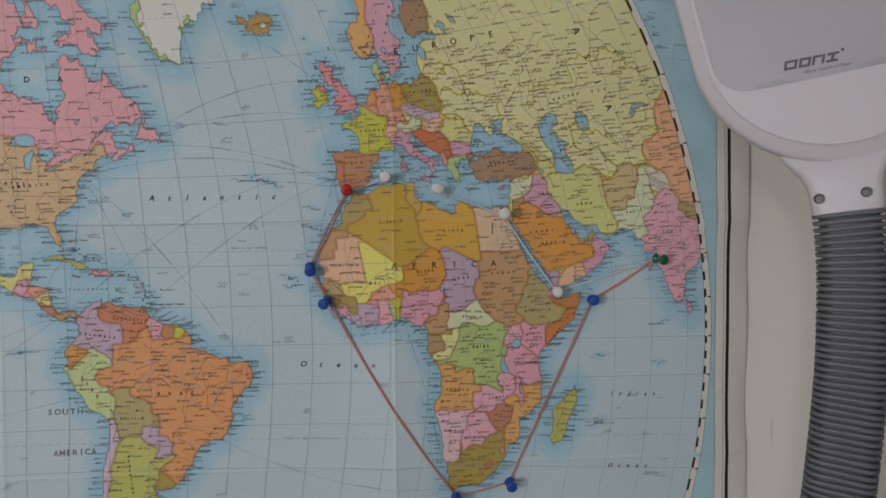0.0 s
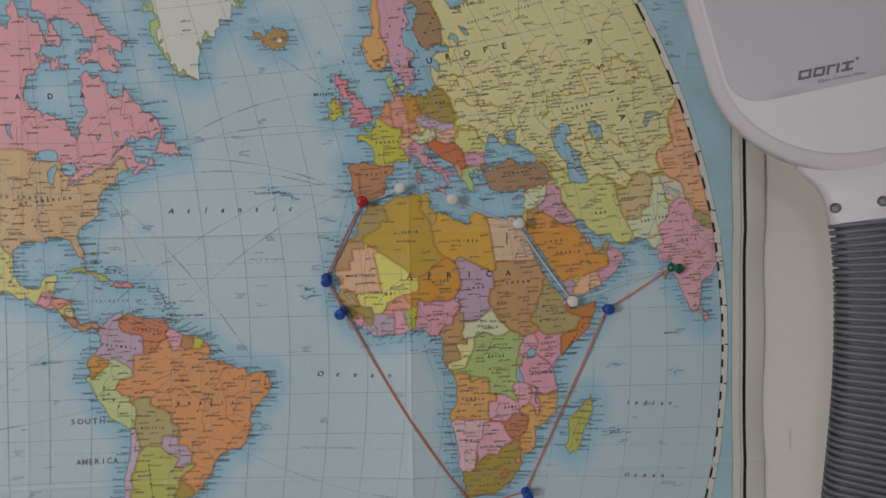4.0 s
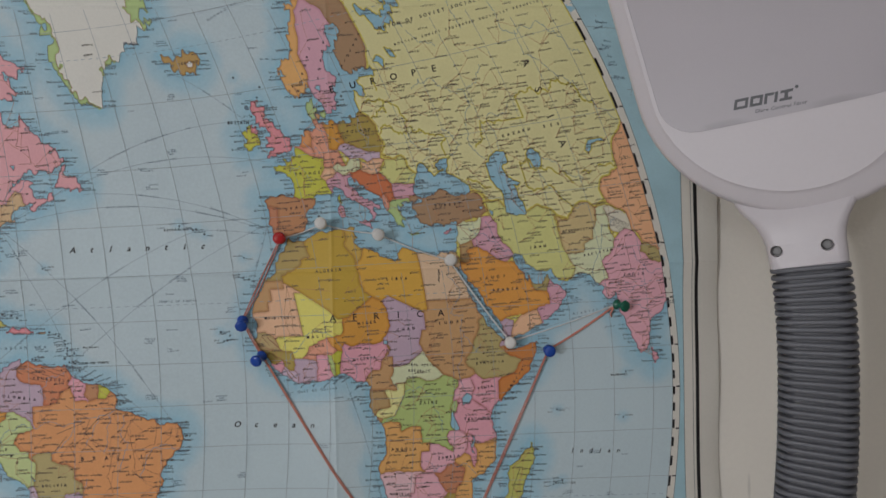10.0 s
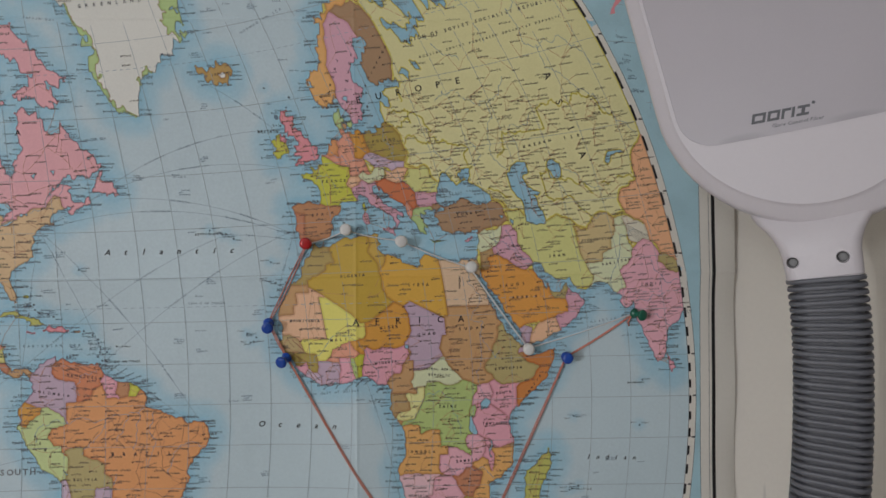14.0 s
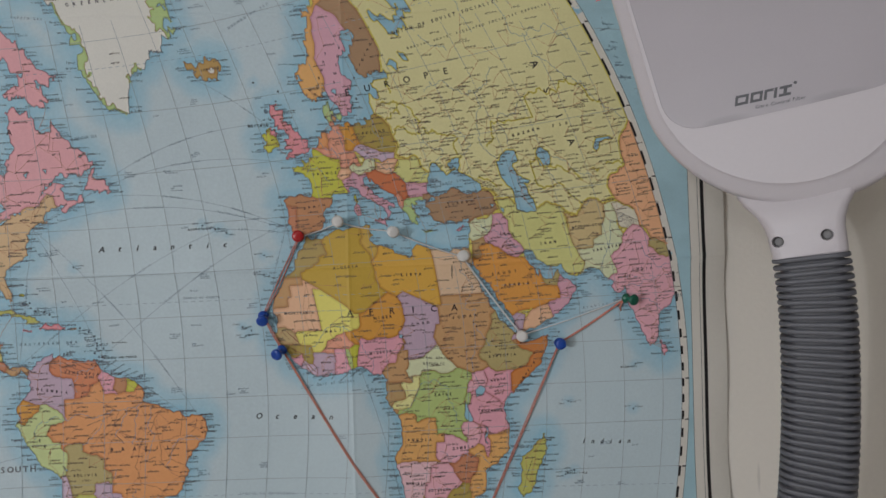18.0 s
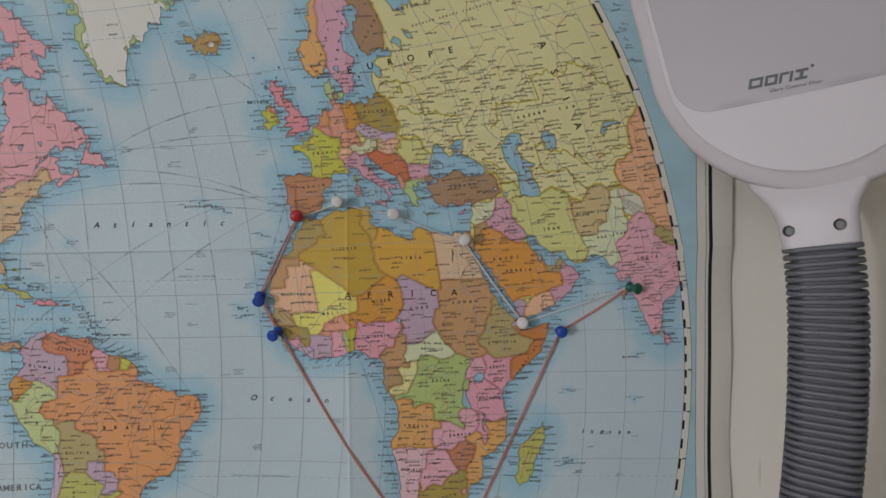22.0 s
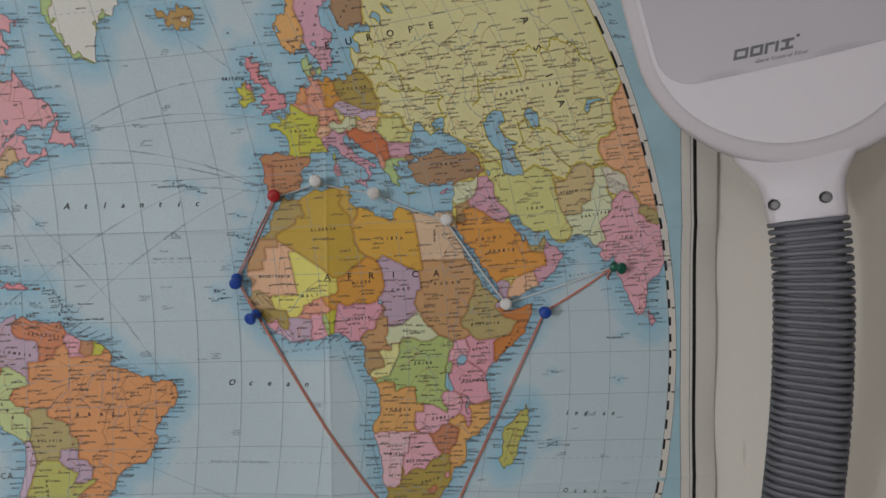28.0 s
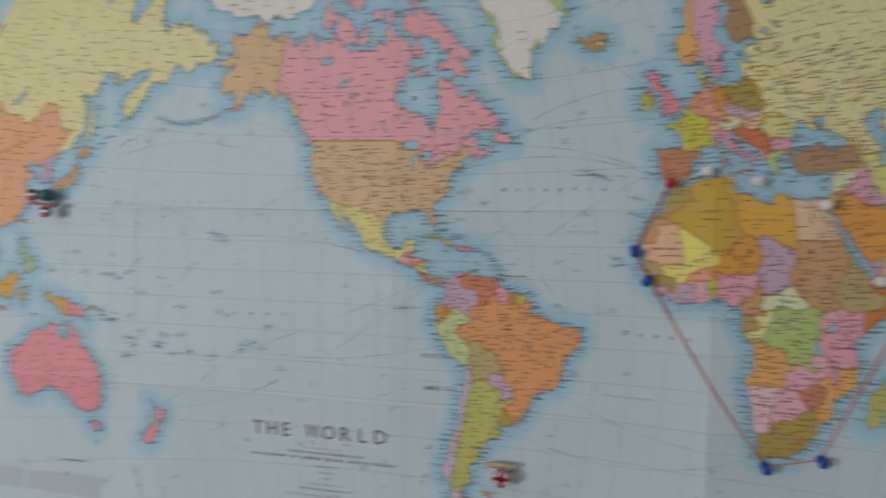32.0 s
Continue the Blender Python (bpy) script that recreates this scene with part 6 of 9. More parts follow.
for lat in (-23.45, 23.45, 66.55):
    pts = [spot(MIDDLE + k, lat) for k in range(-179, 180, 1)]
    for k, (a, b) in enumerate(zip(pts, pts[1:])):
        if k % 2:
            ribbon(verts, faces, a, b, 0.00034, 0.00036)
raw("tropic_line", verts, faces, ink_route, world_map, "pale dashed lines of the tropics and the polar circle", "stuff")

# ---- pins and threads ----
def pushpin_meshes(colour_material):
    """A pushpin with its point in the wall, looking along -y; origin where it enters the paper."""
    bm = bmesh.new()
    profile = [(0.0002, 0.0020), (0.0042, 0.0021), (0.0046, 0.0028), (0.0039, 0.0040), (0.0025, 0.0050), (0.0023, 0.0084), (0.0028, 0.0098), (0.0045, 0.0108), (0.0050, 0.0120), (0.0046, 0.0131), (0.0030, 0.0137), (0.0002, 0.0138)]
    loft(bm, [[(0.90 * r * math.cos(k * math.tau / 20), -0.95 * y, 0.90 * r * math.sin(k * math.tau / 20)) for k in range(20)] for r, y in profile])
    head = finish("pin_head", bm, colour_material, True)
    bm = bmesh.new()
    loft(bm, [[(r * math.cos(k * math.tau / 8), -y, r * math.sin(k * math.tau / 8)) for k in range(8)] for r, y in ((0.0002, -0.007), (0.0005, -0.005), (0.0005, 0.0022))])
    return head, finish("needle", bm, steel, True)


steel = surface("steel", (0.55, 0.55, 0.56), 0.3, 1.0)
PIN_COLOURS = {k: surface("pin_" + k, c, 0.28, 0, 0.02, 400.0, 0.0, 0.03, 40.0) for k, c in dict(white=(0.74, 0.72, 0.69), blue=(0.012, 0.065, 0.36), red=(0.46, 0.018, 0.02), green=(0.008, 0.115, 0.07)).items()}
# colour, place of the head's centre on the map, lean to the right and upwards in degrees
PINS = [("red", 0.2703, 1.5752, 4, 2), ("white", 0.3005, 1.5855, 3, 3), ("white", 0.3425, 1.5762, 10, -6), ("white", 0.3955, 1.5562, 2, 4), ("white", 0.4395, 1.4925, -8, 3), ("green", 0.5275, 1.5178, 24, -5),
        ("blue", 0.2412, 1.5120, 6, -22), ("blue", 0.2512, 1.4860, -18, -16), ("blue", 0.4695, 1.4852, -6, 3), ("blue", 0.4005, 1.3345, 4, -6), ("blue", 0.3560, 1.3245, 4, -8)]
models, pins = {}, []
for colour, x, z, lean, nod in PINS:
    stand = relief(x, z - EQUATOR) + 0.0006
    # the point goes in behind the head, back along the pin's own axis
    foot = (x - 0.010 * math.tan(radians(lean)), -stand, z - 0.010 * math.tan(radians(nod)))
    m = pose(*foot, nod * -1, 0, lean)
    if colour not in models:
        pin = tagged(new("pushpin"), f"{colour} plastic pushpin stuck in the map", "pushpin", "pins on the route")
        for me, nm, lb in zip(pushpin_meshes(PIN_COLOURS[colour]), ("pin_head", "needle"), ("", "steel needle")):
            child = tagged(new(nm, me), lb)
            child.parent = pin
        pin.matrix_basis = m
        models[colour] = pin
    else:
        copy_thing(models[colour], m)
    pins.append((Vector(foot), m))

thread_red = surface("thread_red", (0.64, 0.25, 0.185), 0.85, 0, 0.25, 900.0, 0.4, 0.08, 60.0)
thread_white = surface("thread_white", (0.66, 0.66, 0.66), 0.85, 0, 0.2, 900.0, 0.4, 0.08, 60.0)


def waist(i, out=0.0022):
    return pins[i][1] @ Vector((0, -out, 0))


def strand(bm, a, b, shift, radius, slack):
    d = (b - a)
    n = Vector((-d.z, 0, d.x)).normalized() * shift
    pts = []
    for k in range(15):
        f = k / 14
        p = a.lerp(b, f) + n * (0.4 + 0.6 * math.sin(f * math.pi)) + Vector((0, 0.0003, -slack)) * math.sin(f * math.pi)
        p.y = min(p.y, -relief(p.x, p.z - EQUATOR) - 0.0008)
        pts.append(p)
    tube(bm, pts, radius, 6)


def loop_round(bm, i, radius, turns=2):
    m, pts = pins[i][1], []
    for k in range(turns * 12 + 1):
        w = k / 12 * math.tau
        pts.append(m @ Vector((0.0013 * math.cos(w), -0.0008 - 0.0007 * k / 12, 0.0013 * math.sin(w))))
    tube(bm, pts, radius, 6)


def thread(name, chain, material, radius, apart, label):
    t = thing(name, pins[chain[0]][0], label, "thread")
    for a, b in zip(chain, chain[1:]):
        for s in (-1, 1):
            bm = bmesh.new()
            strand(bm, waist(a), waist(b), s * apart, radius, (0.0066 if (a, b) == (7, 10) else 0.0012) + 0.0006 * s)
            part("strand", bm, material, t, smooth=True)
    for i in chain:
        bm = bmesh.new()
        loop_round(bm, i, radius)
        part("knot_loop", bm, material, t, smooth=True)
    return t


thread("red_thread", [0, 6, 7, 10, 9, 8, 5], thread_red, 0.00045, 0.0009, "coral red thread strung double from pin to pin round Africa")
thread("white_thread", [0, 1, 2, 3, 4, 5], thread_white, 0.00042, 0.0006, "white thread strung double from pin to pin through the Mediterranean")
tail = thing("thread_tail", waist(5), "loose knotted end of red thread below the pin", "thread")
bm = bmesh.new()
tube(bm, [waist(5), waist(5) + Vector((-0.003, -0.001, -0.003)), waist(5) + Vector((-0.0045, 0.001, -0.007)), waist(5) + Vector((-0.003, 0.003, -0.010))], 0.0007, 6)
part("strand", bm, thread_red, tail, smooth=True)

# ---- the reading lamp's head on its gooseneck ----
FACING, NECK_FACING, ROLL = 30.0, 33.0, 6.0
LAMP = Vector((0.570, -0.165, 1.565))


def facing(turn):
    """Level right and backward directions of a front that is turned to the west by so many degrees."""
    return Vector((math.cos(radians(turn)), -math.sin(radians(turn)), 0)), Vector((math.sin(radians(turn)), math.cos(radians(turn)), 0))


level, BACK = facing(FACING)
RIGHT = level * math.cos(radians(ROLL)) + Vector((0, 0, math.sin(radians(ROLL))))
UPWARD = -level * math.sin(radians(ROLL)) + Vector((0, 0, math.cos(radians(ROLL))))
NECK_BACK = facing(NECK_FACING)[1]
HEAD_R, HEAD_UP = 0.0752, 0.120


def lamp_at(a, b, deep=0.0):
    return LAMP + float(a) * RIGHT + float(b) * UPWARD + deep * BACK


def head_at(a, b, deep):
    return lamp_at(float(a) + 0.0015, float(b) + 0.0912, deep)


def lean(a, b):
    """Shears the head's outline sideways to fit the camera's view."""
    return a - 0.13 * b


def tongue(inset, deep, n=28):
    """The lamp head's outline, round below and above, drawn in by inset."""
    r, pts = HEAD_R - inset, []
    for k in range(n + 1):
        w = math.pi + math.pi * k / n
        pts.append((r * math.cos(w), r * math.sin(w)))
    pts += [(r * (1 + 0.02 * k / 8), HEAD_UP * k / 8) for k in range(1, 8)]
    for k in range(n + 1):
        w = math.pi * k / n
        pts.append((r * 1.02 * math.cos(w), HEAD_UP + r * 0.85 * math.sin(w)))
    pts += [(-r * (1 + 0.02 * k / 8), HEAD_UP * k / 8) for k in range(7, 0, -1)]
    # fitted to the view: front set off to one side, body thicker towards the top
    aside = -0.003 * min(1.0, inset / 0.0125) if deep < 0.012 else 0.0
    return [head_at(lean(a, b) + aside, b, deep * (1 + min(0.8, 10 * max(0.0, b + 0.02))) if deep > 0.012 else deep) for a, b in pts]


lamp = thing("gooseneck_lamp", (0.54, -0.15, 0), "white plastic gooseneck reading lamp, switched off, in front of the wall", "lamp")
bm = bmesh.new()
loft(bm, [tongue(i, d) for i, d in ((0.022, 0.034), (0.008, 0.031), (0.0012, 0.024), (0.0, 0.016), (0.0002, 0.0082), (0.0007, 0.0060), (0.0016, 0.0047), (0.0030, 0.0039), (0.0062, 0.0028), (0.0096, 0.0018), (0.0112, 0.0013), (0.0120, 0.0006), (0.0125, 0.0004), (0.0129, 0.0007), (0.0136, 0.0064))])
shell = part("lamp_shell", bm, lamp_white, lamp, "white rounded lamp head shell", smooth=True)


def low_edge(a):
    return -0.0222 + 0.03 * a + 0.28 * a * a


def region(bm, inset, front, back, lower, gap=0.0, rounding=0.018, worn=0.988):
    """A slab inside the head, above or below the filter's lower edge."""
    r = HEAD_R - inset
    reach = [next(w for w in np.linspace(0, -0.7, 281) if r * math.sin(w) <= low_edge(side * r * math.cos(w)) + gap) for side in (-1, 1)]
    ends = [side * r * math.cos(w) for side, w in zip((-1, 1), reach)]
    if lower:
        pts = [(a, low_edge(a) - gap) for a in np.linspace(ends[0] * 0.995, ends[1] * 0.995, 20)]
        pts += [(r * math.cos(w), r * math.sin(w)) for w in np.linspace(reach[1], -math.pi - reach[0], 40)[1:-1]]
        pts.reverse()
    else:
        turns = []
        for side, end, w in zip((-1, 1), ends, reach):
            a1 = r * 0.985 if rounding > 0.005 else abs(end)
            x = side * (a1 - rounding)
            turn = [(x, low_edge(x) + gap)] + [(x + side * rounding * math.sin(k / 6 * math.pi / 2), low_edge(x) + gap + rounding * (1 - math.cos(k / 6 * math.pi / 2))) for k in range(1, 7)]
            turn += [(side * r * math.cos(v), r * math.sin(v)) for v in np.linspace(w, 0, 7)[1:]] if rounding < 0.005 else []
            turns.append(turn)
        pts = [(a, low_edge(a) + gap) for a in np.linspace(turns[0][0][0], turns[1][0][0], 18)[1:-1]]
        pts += turns[1] + [(r * 1.02 * math.cos(w), HEAD_UP + r * 0.85 * math.sin(w)) for w in np.linspace(0, math.pi, 24)] + turns[0][::-1]
    pts = [(lean(a, b) - 0.003, b) for a, b in pts]
    inner = [(a * worn, b * worn - 0.02 * (1 - worn)) for a, b in pts]
    loft(bm, [[head_at(a, b, back) for a, b in pts], [head_at(a, b, front + 0.0006) for a, b in pts], [head_at(a, b, front) for a, b in inner]])


bm = bmesh.new()
region(bm, 0.0121, 0.0002, 0.0064, False, 0.0, 0.0012, 0.9996)
part("filter_frame", bm, lamp_white, lamp, "white frame behind the filter")
bm = bmesh.new()
region(bm, 0.0132, -0.0001, 0.0068, False, 0.0004)
filter_panel = part("filter_panel", bm, lamp_filter, lamp, "matt lavender-white glare filter")
bm = bmesh.new()
region(bm, 0.0120, 0.0001, 0.0070, True, 0.0, worn=0.9996)
part("cover_plate", bm, lamp_white, lamp, "smooth white cover plate below the filter")


def print_on_filter(bm, corners):
    bm.faces.new([bm.verts.new(head_at(a, b, -0.0004)) for a, b in corners])


# two soft darker marks along the filter's lower edge, beside the print
soft_marks(lamp_filter, ((head_at(-0.0290, -0.0222, 0.0), 0.011, 0.0032), (head_at(0.0270, -0.0205, 0.0), 0.013, 0.0030)), 0.16, RIGHT, UPWARD)

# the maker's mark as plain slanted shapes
bm = bmesh.new()
SLANT = 0.24
for k, (w, ring, arm) in enumerate(((0.0070, 1, 0), (0.0062, 1, 0), (0.0046, 0, 1), (0.0017, 0, 0), (0.0060, 0, 1))):
    a, b, h, t = -0.0238 + (0, 0.0080, 0.0150, 0.0200, 0.0226)[k], -0.0144, 0.0056, 0.0015

    def block(x, y, dx, dy):
        print_on_filter(bm, [(x + SLANT * (y - b), y), (x + dx + SLANT * (y - b), y), (x + dx + SLANT * (y + dy - b), y + dy), (x + SLANT * (y + dy - b), y + dy)])

    block(a, b, t if k != 4 else w, h if k != 4 else t)
    if ring:
        block(a + t, b, w - 2 * t, t), block(a + t, b + h - t, w - 2 * t, t), block(a + w - t, b, t, h)
    if arm:
        block(a + (t if k != 4 else 0), b + h - t, w - (t if k != 4 else 0), t)
    if k == 4:
        block(a + w * 0.35, b + t, w * 0.3, h - 2 * t)
print_on_filter(bm, [(0.0078 + 0.0009 * math.cos(k * math.tau / 14), -0.0083 + 0.0009 * math.sin(k * math.tau / 14)) for k in range(14)])
bmesh.ops.recalc_face_normals(bm, faces=bm.faces)
part("maker_mark", bm, lamp_print, filter_panel, "dark grey printed maker's mark")

# the neck's line in the plane of the head: across, up
NECK = [(0.0030, 0.0250), (0.0046, -0.0130), (0.0042, -0.0400), (0.0014, -0.0727), (-0.0043, -0.1163), (-0.0130, -0.1640), (-0.0230, -0.2125), (-0.0340, -0.2600), (-0.0430, -0.3100), (-0.0470, -0.3600), (-0.0480, -0.4100)]


def neck_point(s):
    """Place and direction along the neck's line, s in segments."""
    i = min(len(NECK) - 2, max(0, int(s)))
    f = s - i
    p = [Vector(NECK[max(0, min(len(NECK) - 1, i + k))]) for k in (-1, 0, 1, 2)]
    c2, c3 = 2 * p[0] - 5 * p[1] + 4 * p[2] - p[3], 3 * p[1] - p[0] - 3 * p[2] + p[3]
    pos = 0.5 * (2 * p[1] + (p[2] - p[0]) * f + c2 * f * f + c3 * f ** 3)
    d = 0.5 * ((p[2] - p[0]) + 2 * c2 * f + 3 * c3 * f * f)
    return lamp_at(pos.x, pos.y, 0.0125), (d.x * RIGHT + d.y * UPWARD).normalized()


def rounded(w, d, r, n=4):
    """Half-width, half-depth and corner radius to a ring of (across, depth)."""
    pts = []
    for cx, cy, w0 in ((w - r, d - r, 0), (-w + r, d - r, 90), (-w + r, -d + r, 180), (w - r, -d + r, 270)):
        pts += [(cx + r * math.cos(radians(w0 + 90 * k / n)), cy + r * math.sin(radians(w0 + 90 * k / n))) for k in range(n + 1)]
    return pts


def neck_frame(along):
    behind = (NECK_BACK - along * NECK_BACK.dot(along)).normalized()
    return behind.cross(along) * (1 if behind.cross(along).x > 0 else -1), behind


def cross(pos, along, w, d, r):
    over, behind = neck_frame(along)
    return [pos + over * a + behind * b for a, b in rounded(w, d, r)]


bm = bmesh.new()
top, low = lamp_at(0.0030, 0.0340, 0.0125), lamp_at(0.0046, -0.0133, 0.0125)
axis = (low - top).normalized()
loft(bm, [cross(top.lerp(low, f), axis, w, d, 0.0055) for f, w, d in ((0, 0.033, 0.0040), (0.18, 0.0315, 0.0060), (0.28, 0.0290, 0.0075), (0.37, 0.0256, 0.0095), (0.47, 0.0226, 0.0111), (0.59, 0.0203, 0.0119), (0.705, 0.0193, 0.0121), (0.836, 0.0191, 0.0122), (0.975, 0.0187, 0.0122), (1.0, 0.0179, 0.0114))])
collar = part("collar", bm, lamp_white, lamp, "white collar between head and neck", smooth=True)
over, behind = neck_frame(axis)
for s in (-1, 1):
    # a blind hole sunk into the collar's front, with an added grey disc at its end
    c = top.lerp(low, 0.774) + over * (s * 0.0121 - 0.0022) - behind * 0.0123
    bm = bmesh.new()
    loft(bm, [[c + over * r * math.cos(k * math.tau / 24) - axis * r * math.sin(k * math.tau / 24) + behind * y for k in range(24)] for r, y in ((0.0029, 0.0090), (0.0031, 0.0004), (0.0033, 0.0), (0.0036, -0.004))])
    drill = new("drill", finish("drill", bm, lamp_white))
    cut = collar.modifiers.new("hole", "BOOLEAN")
    cut.operation, cut.object, cut.solver = "DIFFERENCE", drill, "EXACT"
    bpy.context.view_layer.update()
    collar.data = bpy.data.meshes.new_from_object(collar.evaluated_get(bpy.context.evaluated_depsgraph_get()))
    collar.modifiers.clear()
    bpy.data.objects.remove(drill)
    collar.data.set_sharp_from_angle(angle=radians(28))
    bm = bmesh.new()
    loft(bm, [[c + over * r * math.cos(k * math.tau / 20) - axis * r * math.sin(k * math.tau / 20) + behind * y for k in range(20)] for r, y in ((0.0027, 0.0096), (0.0027, 0.0084), (0.0022, 0.0078), (0.0010, 0.0076))])
    part("hole_disc", bm, lamp_dark, collar, "grey disc added at the end of a round hole")

# corrugated neck: its ribs, and a core whose darker grey paints in groove shade
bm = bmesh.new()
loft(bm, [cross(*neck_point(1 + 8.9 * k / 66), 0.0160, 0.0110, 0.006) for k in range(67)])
neck = part("gooseneck", bm, neck_groove_grey, lamp, "grey corrugated plastic neck, core darkened as groove shade", smooth=True)
bm = bmesh.new()
loft(bm, [[Vector((a, b, z)) for a, b in rounded(0.0164 + k, 0.0100 + k, 0.0048 + max(0, k))] for k, z in ((-0.0012, 0.00148), (0.0020, 0.00142), (0.0027, 0.00115), (0.0030, 0.0006), (0.0030, -0.0006), (0.0027, -0.00115), (0.0020, -0.00142), (-0.0012, -0.00148))])
rib = finish("rib", bm, neck_grey, True)
s = 1.03
while s < 9.85:
    pos, along = neck_point(s)
    over, behind = neck_frame(along)
    ob = new("rib", rib)
    ob.parent = neck
    ob.matrix_basis = Matrix.Translation(pos) @ Matrix((over, behind, over.cross(behind))).transposed().to_4x4() @ pose(0, 0, 0, 0, random.uniform(-1.5, 1.5), 0)
    nxt = s
    while (neck_point(nxt)[0] - pos).length < 0.00405:
        nxt += 0.004
    s = nxt
# pole and foot, below the picture
end = neck_point(9.8)[0]
bm = bmesh.new()
tube(bm, [end, end - Vector((0, 0, 0.5)), (end.x, end.y, 0.02)], 0.012, 16)
part("pole", bm, lamp_white, lamp, "white lamp pole", smooth=True)
bm = bmesh.new()
loft(bm, [[(end.x + r * math.cos(k * math.tau / 32), end.y - 0.01 + r * math.sin(k * math.tau / 32), z) for k in range(32)] for r, z in ((0.118, 0.0), (0.12, 0.012), (0.11, 0.022), (0.03, 0.030))])
part("foot", bm, lamp_white, lamp, "round white lamp foot", smooth=False)

# ---- lettering and fine print ----
GLYPHS = {}


def glyph(ch, weight=0.010):
    """The flat faces of one letter of the built-in font, cap height 1, from x = 0."""
    if (ch, weight) not in GLYPHS:
        cu = bpy.data.curves.new("letter", "FONT")
        cu.body, cu.resolution_u, cu.offset = ch, 2, weight
        ob = bpy.data.objects.new("letter", cu)
        me = ob.to_mesh()
        cap = 0.73
        pts = [(v.co.x / cap, v.co.y / cap) for v in me.vertices]
        lo = min((p[0] for p in pts), default=0)
        GLYPHS[ch, weight] = [(x - lo, y) for x, y in pts], [tuple(p.vertices) for p in me.polygons], max((p[0] for p in pts), default=0.4) - lo
        ob.to_mesh_clear()
        bpy.data.objects.remove(ob)
        bpy.data.curves.remove(cu)
    return GLYPHS[ch, weight]


fine_names, sea_names, named = ([], []), ([], []), []


def lettering(text, u0, v0, u1, v1, cap, style, off=INK_TEXT, material=None, label=""):
    """A word whose first and last letters are centred on two places; large letters are pieces of their own, small ones join the fine print."""
    steep = abs(v1 - v0) > 1.3 * abs(u1 - u0)
    turn = -1.15 if text == "ASIA" else 0.0 if steep else math.atan2(v1 - v0, u1 - u0)
    squeeze = 1.0 if style in "bi" else 0.92
    room = math.hypot(u1 - u0, v1 - v0) / max(1, len(text) - 1)
    for k, ch in enumerate(text):
        if ch == " ":
            continue
        pts, fs, width = glyph(ch, 0.024 if style == "c" else 0.010)
        f = k / max(1, len(text) - 1)
        cu, cv = u0 + (u1 - u0) * f, v0 + (v1 - v0) * f
        wide = squeeze if steep else min(squeeze, 0.86 * room / (width * cap))
        verts, faces = ([], []) if style in "bi" else sea_names if style == "s" else fine_names
        base = len(verts)
        for x, y in pts:
            x, y = (x - width / 2) * cap * wide, (y - 0.5) * cap
            if style == "i":
                x += 0.28 * y
            verts.append(at(cu + x * math.cos(turn) - y * math.sin(turn), cv + x * math.sin(turn) + y * math.cos(turn), off))
        faces += [tuple(base + i for i in q) for q in fs]
        named.append((cu, cv, cap))
        if style in "bi":
            raw("printed_letter", verts, faces, material or ink_name, world_map, label or f"printed letter {ch} of the name {text.title()}")


NAMES_1 = [
    ("AFRICA", 0.3070, 0.0650, 0.3880, 0.0660, 0.0051, "b"),
    ("EUROPE", 0.3100, 0.2360, 0.3870, 0.2520, 0.0052, "b"),
    ("ASIA", 0.4580, 0.2560, 0.4855, 0.1940, 0.0058, "b"),
    ("Atlantic", 0.1190, 0.1200, 0.2130, 0.1210, 0.0046, "i"),
    ("Ocean", 0.2340, -0.0130, 0.2900, -0.0150, 0.0046, "i"),
    ("Indian", 0.4880, -0.0440, 0.5245, -0.0455, 0.0037, "i"),
    ("Ocean", 0.4860, -0.1040, 0.5170, -0.1060, 0.0037, "i"),
    ("SOUTH", 0.0388, -0.0462, 0.0610, -0.0462, 0.0047, "b"),
    ("AMERICA", 0.0427, -0.0784, 0.0709, -0.0780, 0.0047, "b"),
    ("BRAZIL", 0.1210, -0.0340, 0.1640, -0.0340, 0.0028, "c"),
    ("UNION OF SOVIET SOCIALIST REPUBLICS", 0.3470, 0.2820, 0.4630, 0.3160, 0.0026, "c"),
    ("KAZAKH", 0.4390, 0.2000, 0.4590, 0.2050, 0.0023, "c"),
    ("SSR", 0.4710, 0.2070, 0.4820, 0.2090, 0.0023, "c"),
    ("ALGERIA", 0.2960, 0.1000, 0.3130, 0.1010, 0.0023, "c"),
    ("LIBYA", 0.3480, 0.0930, 0.3620, 0.0930, 0.0023, "c"),
]
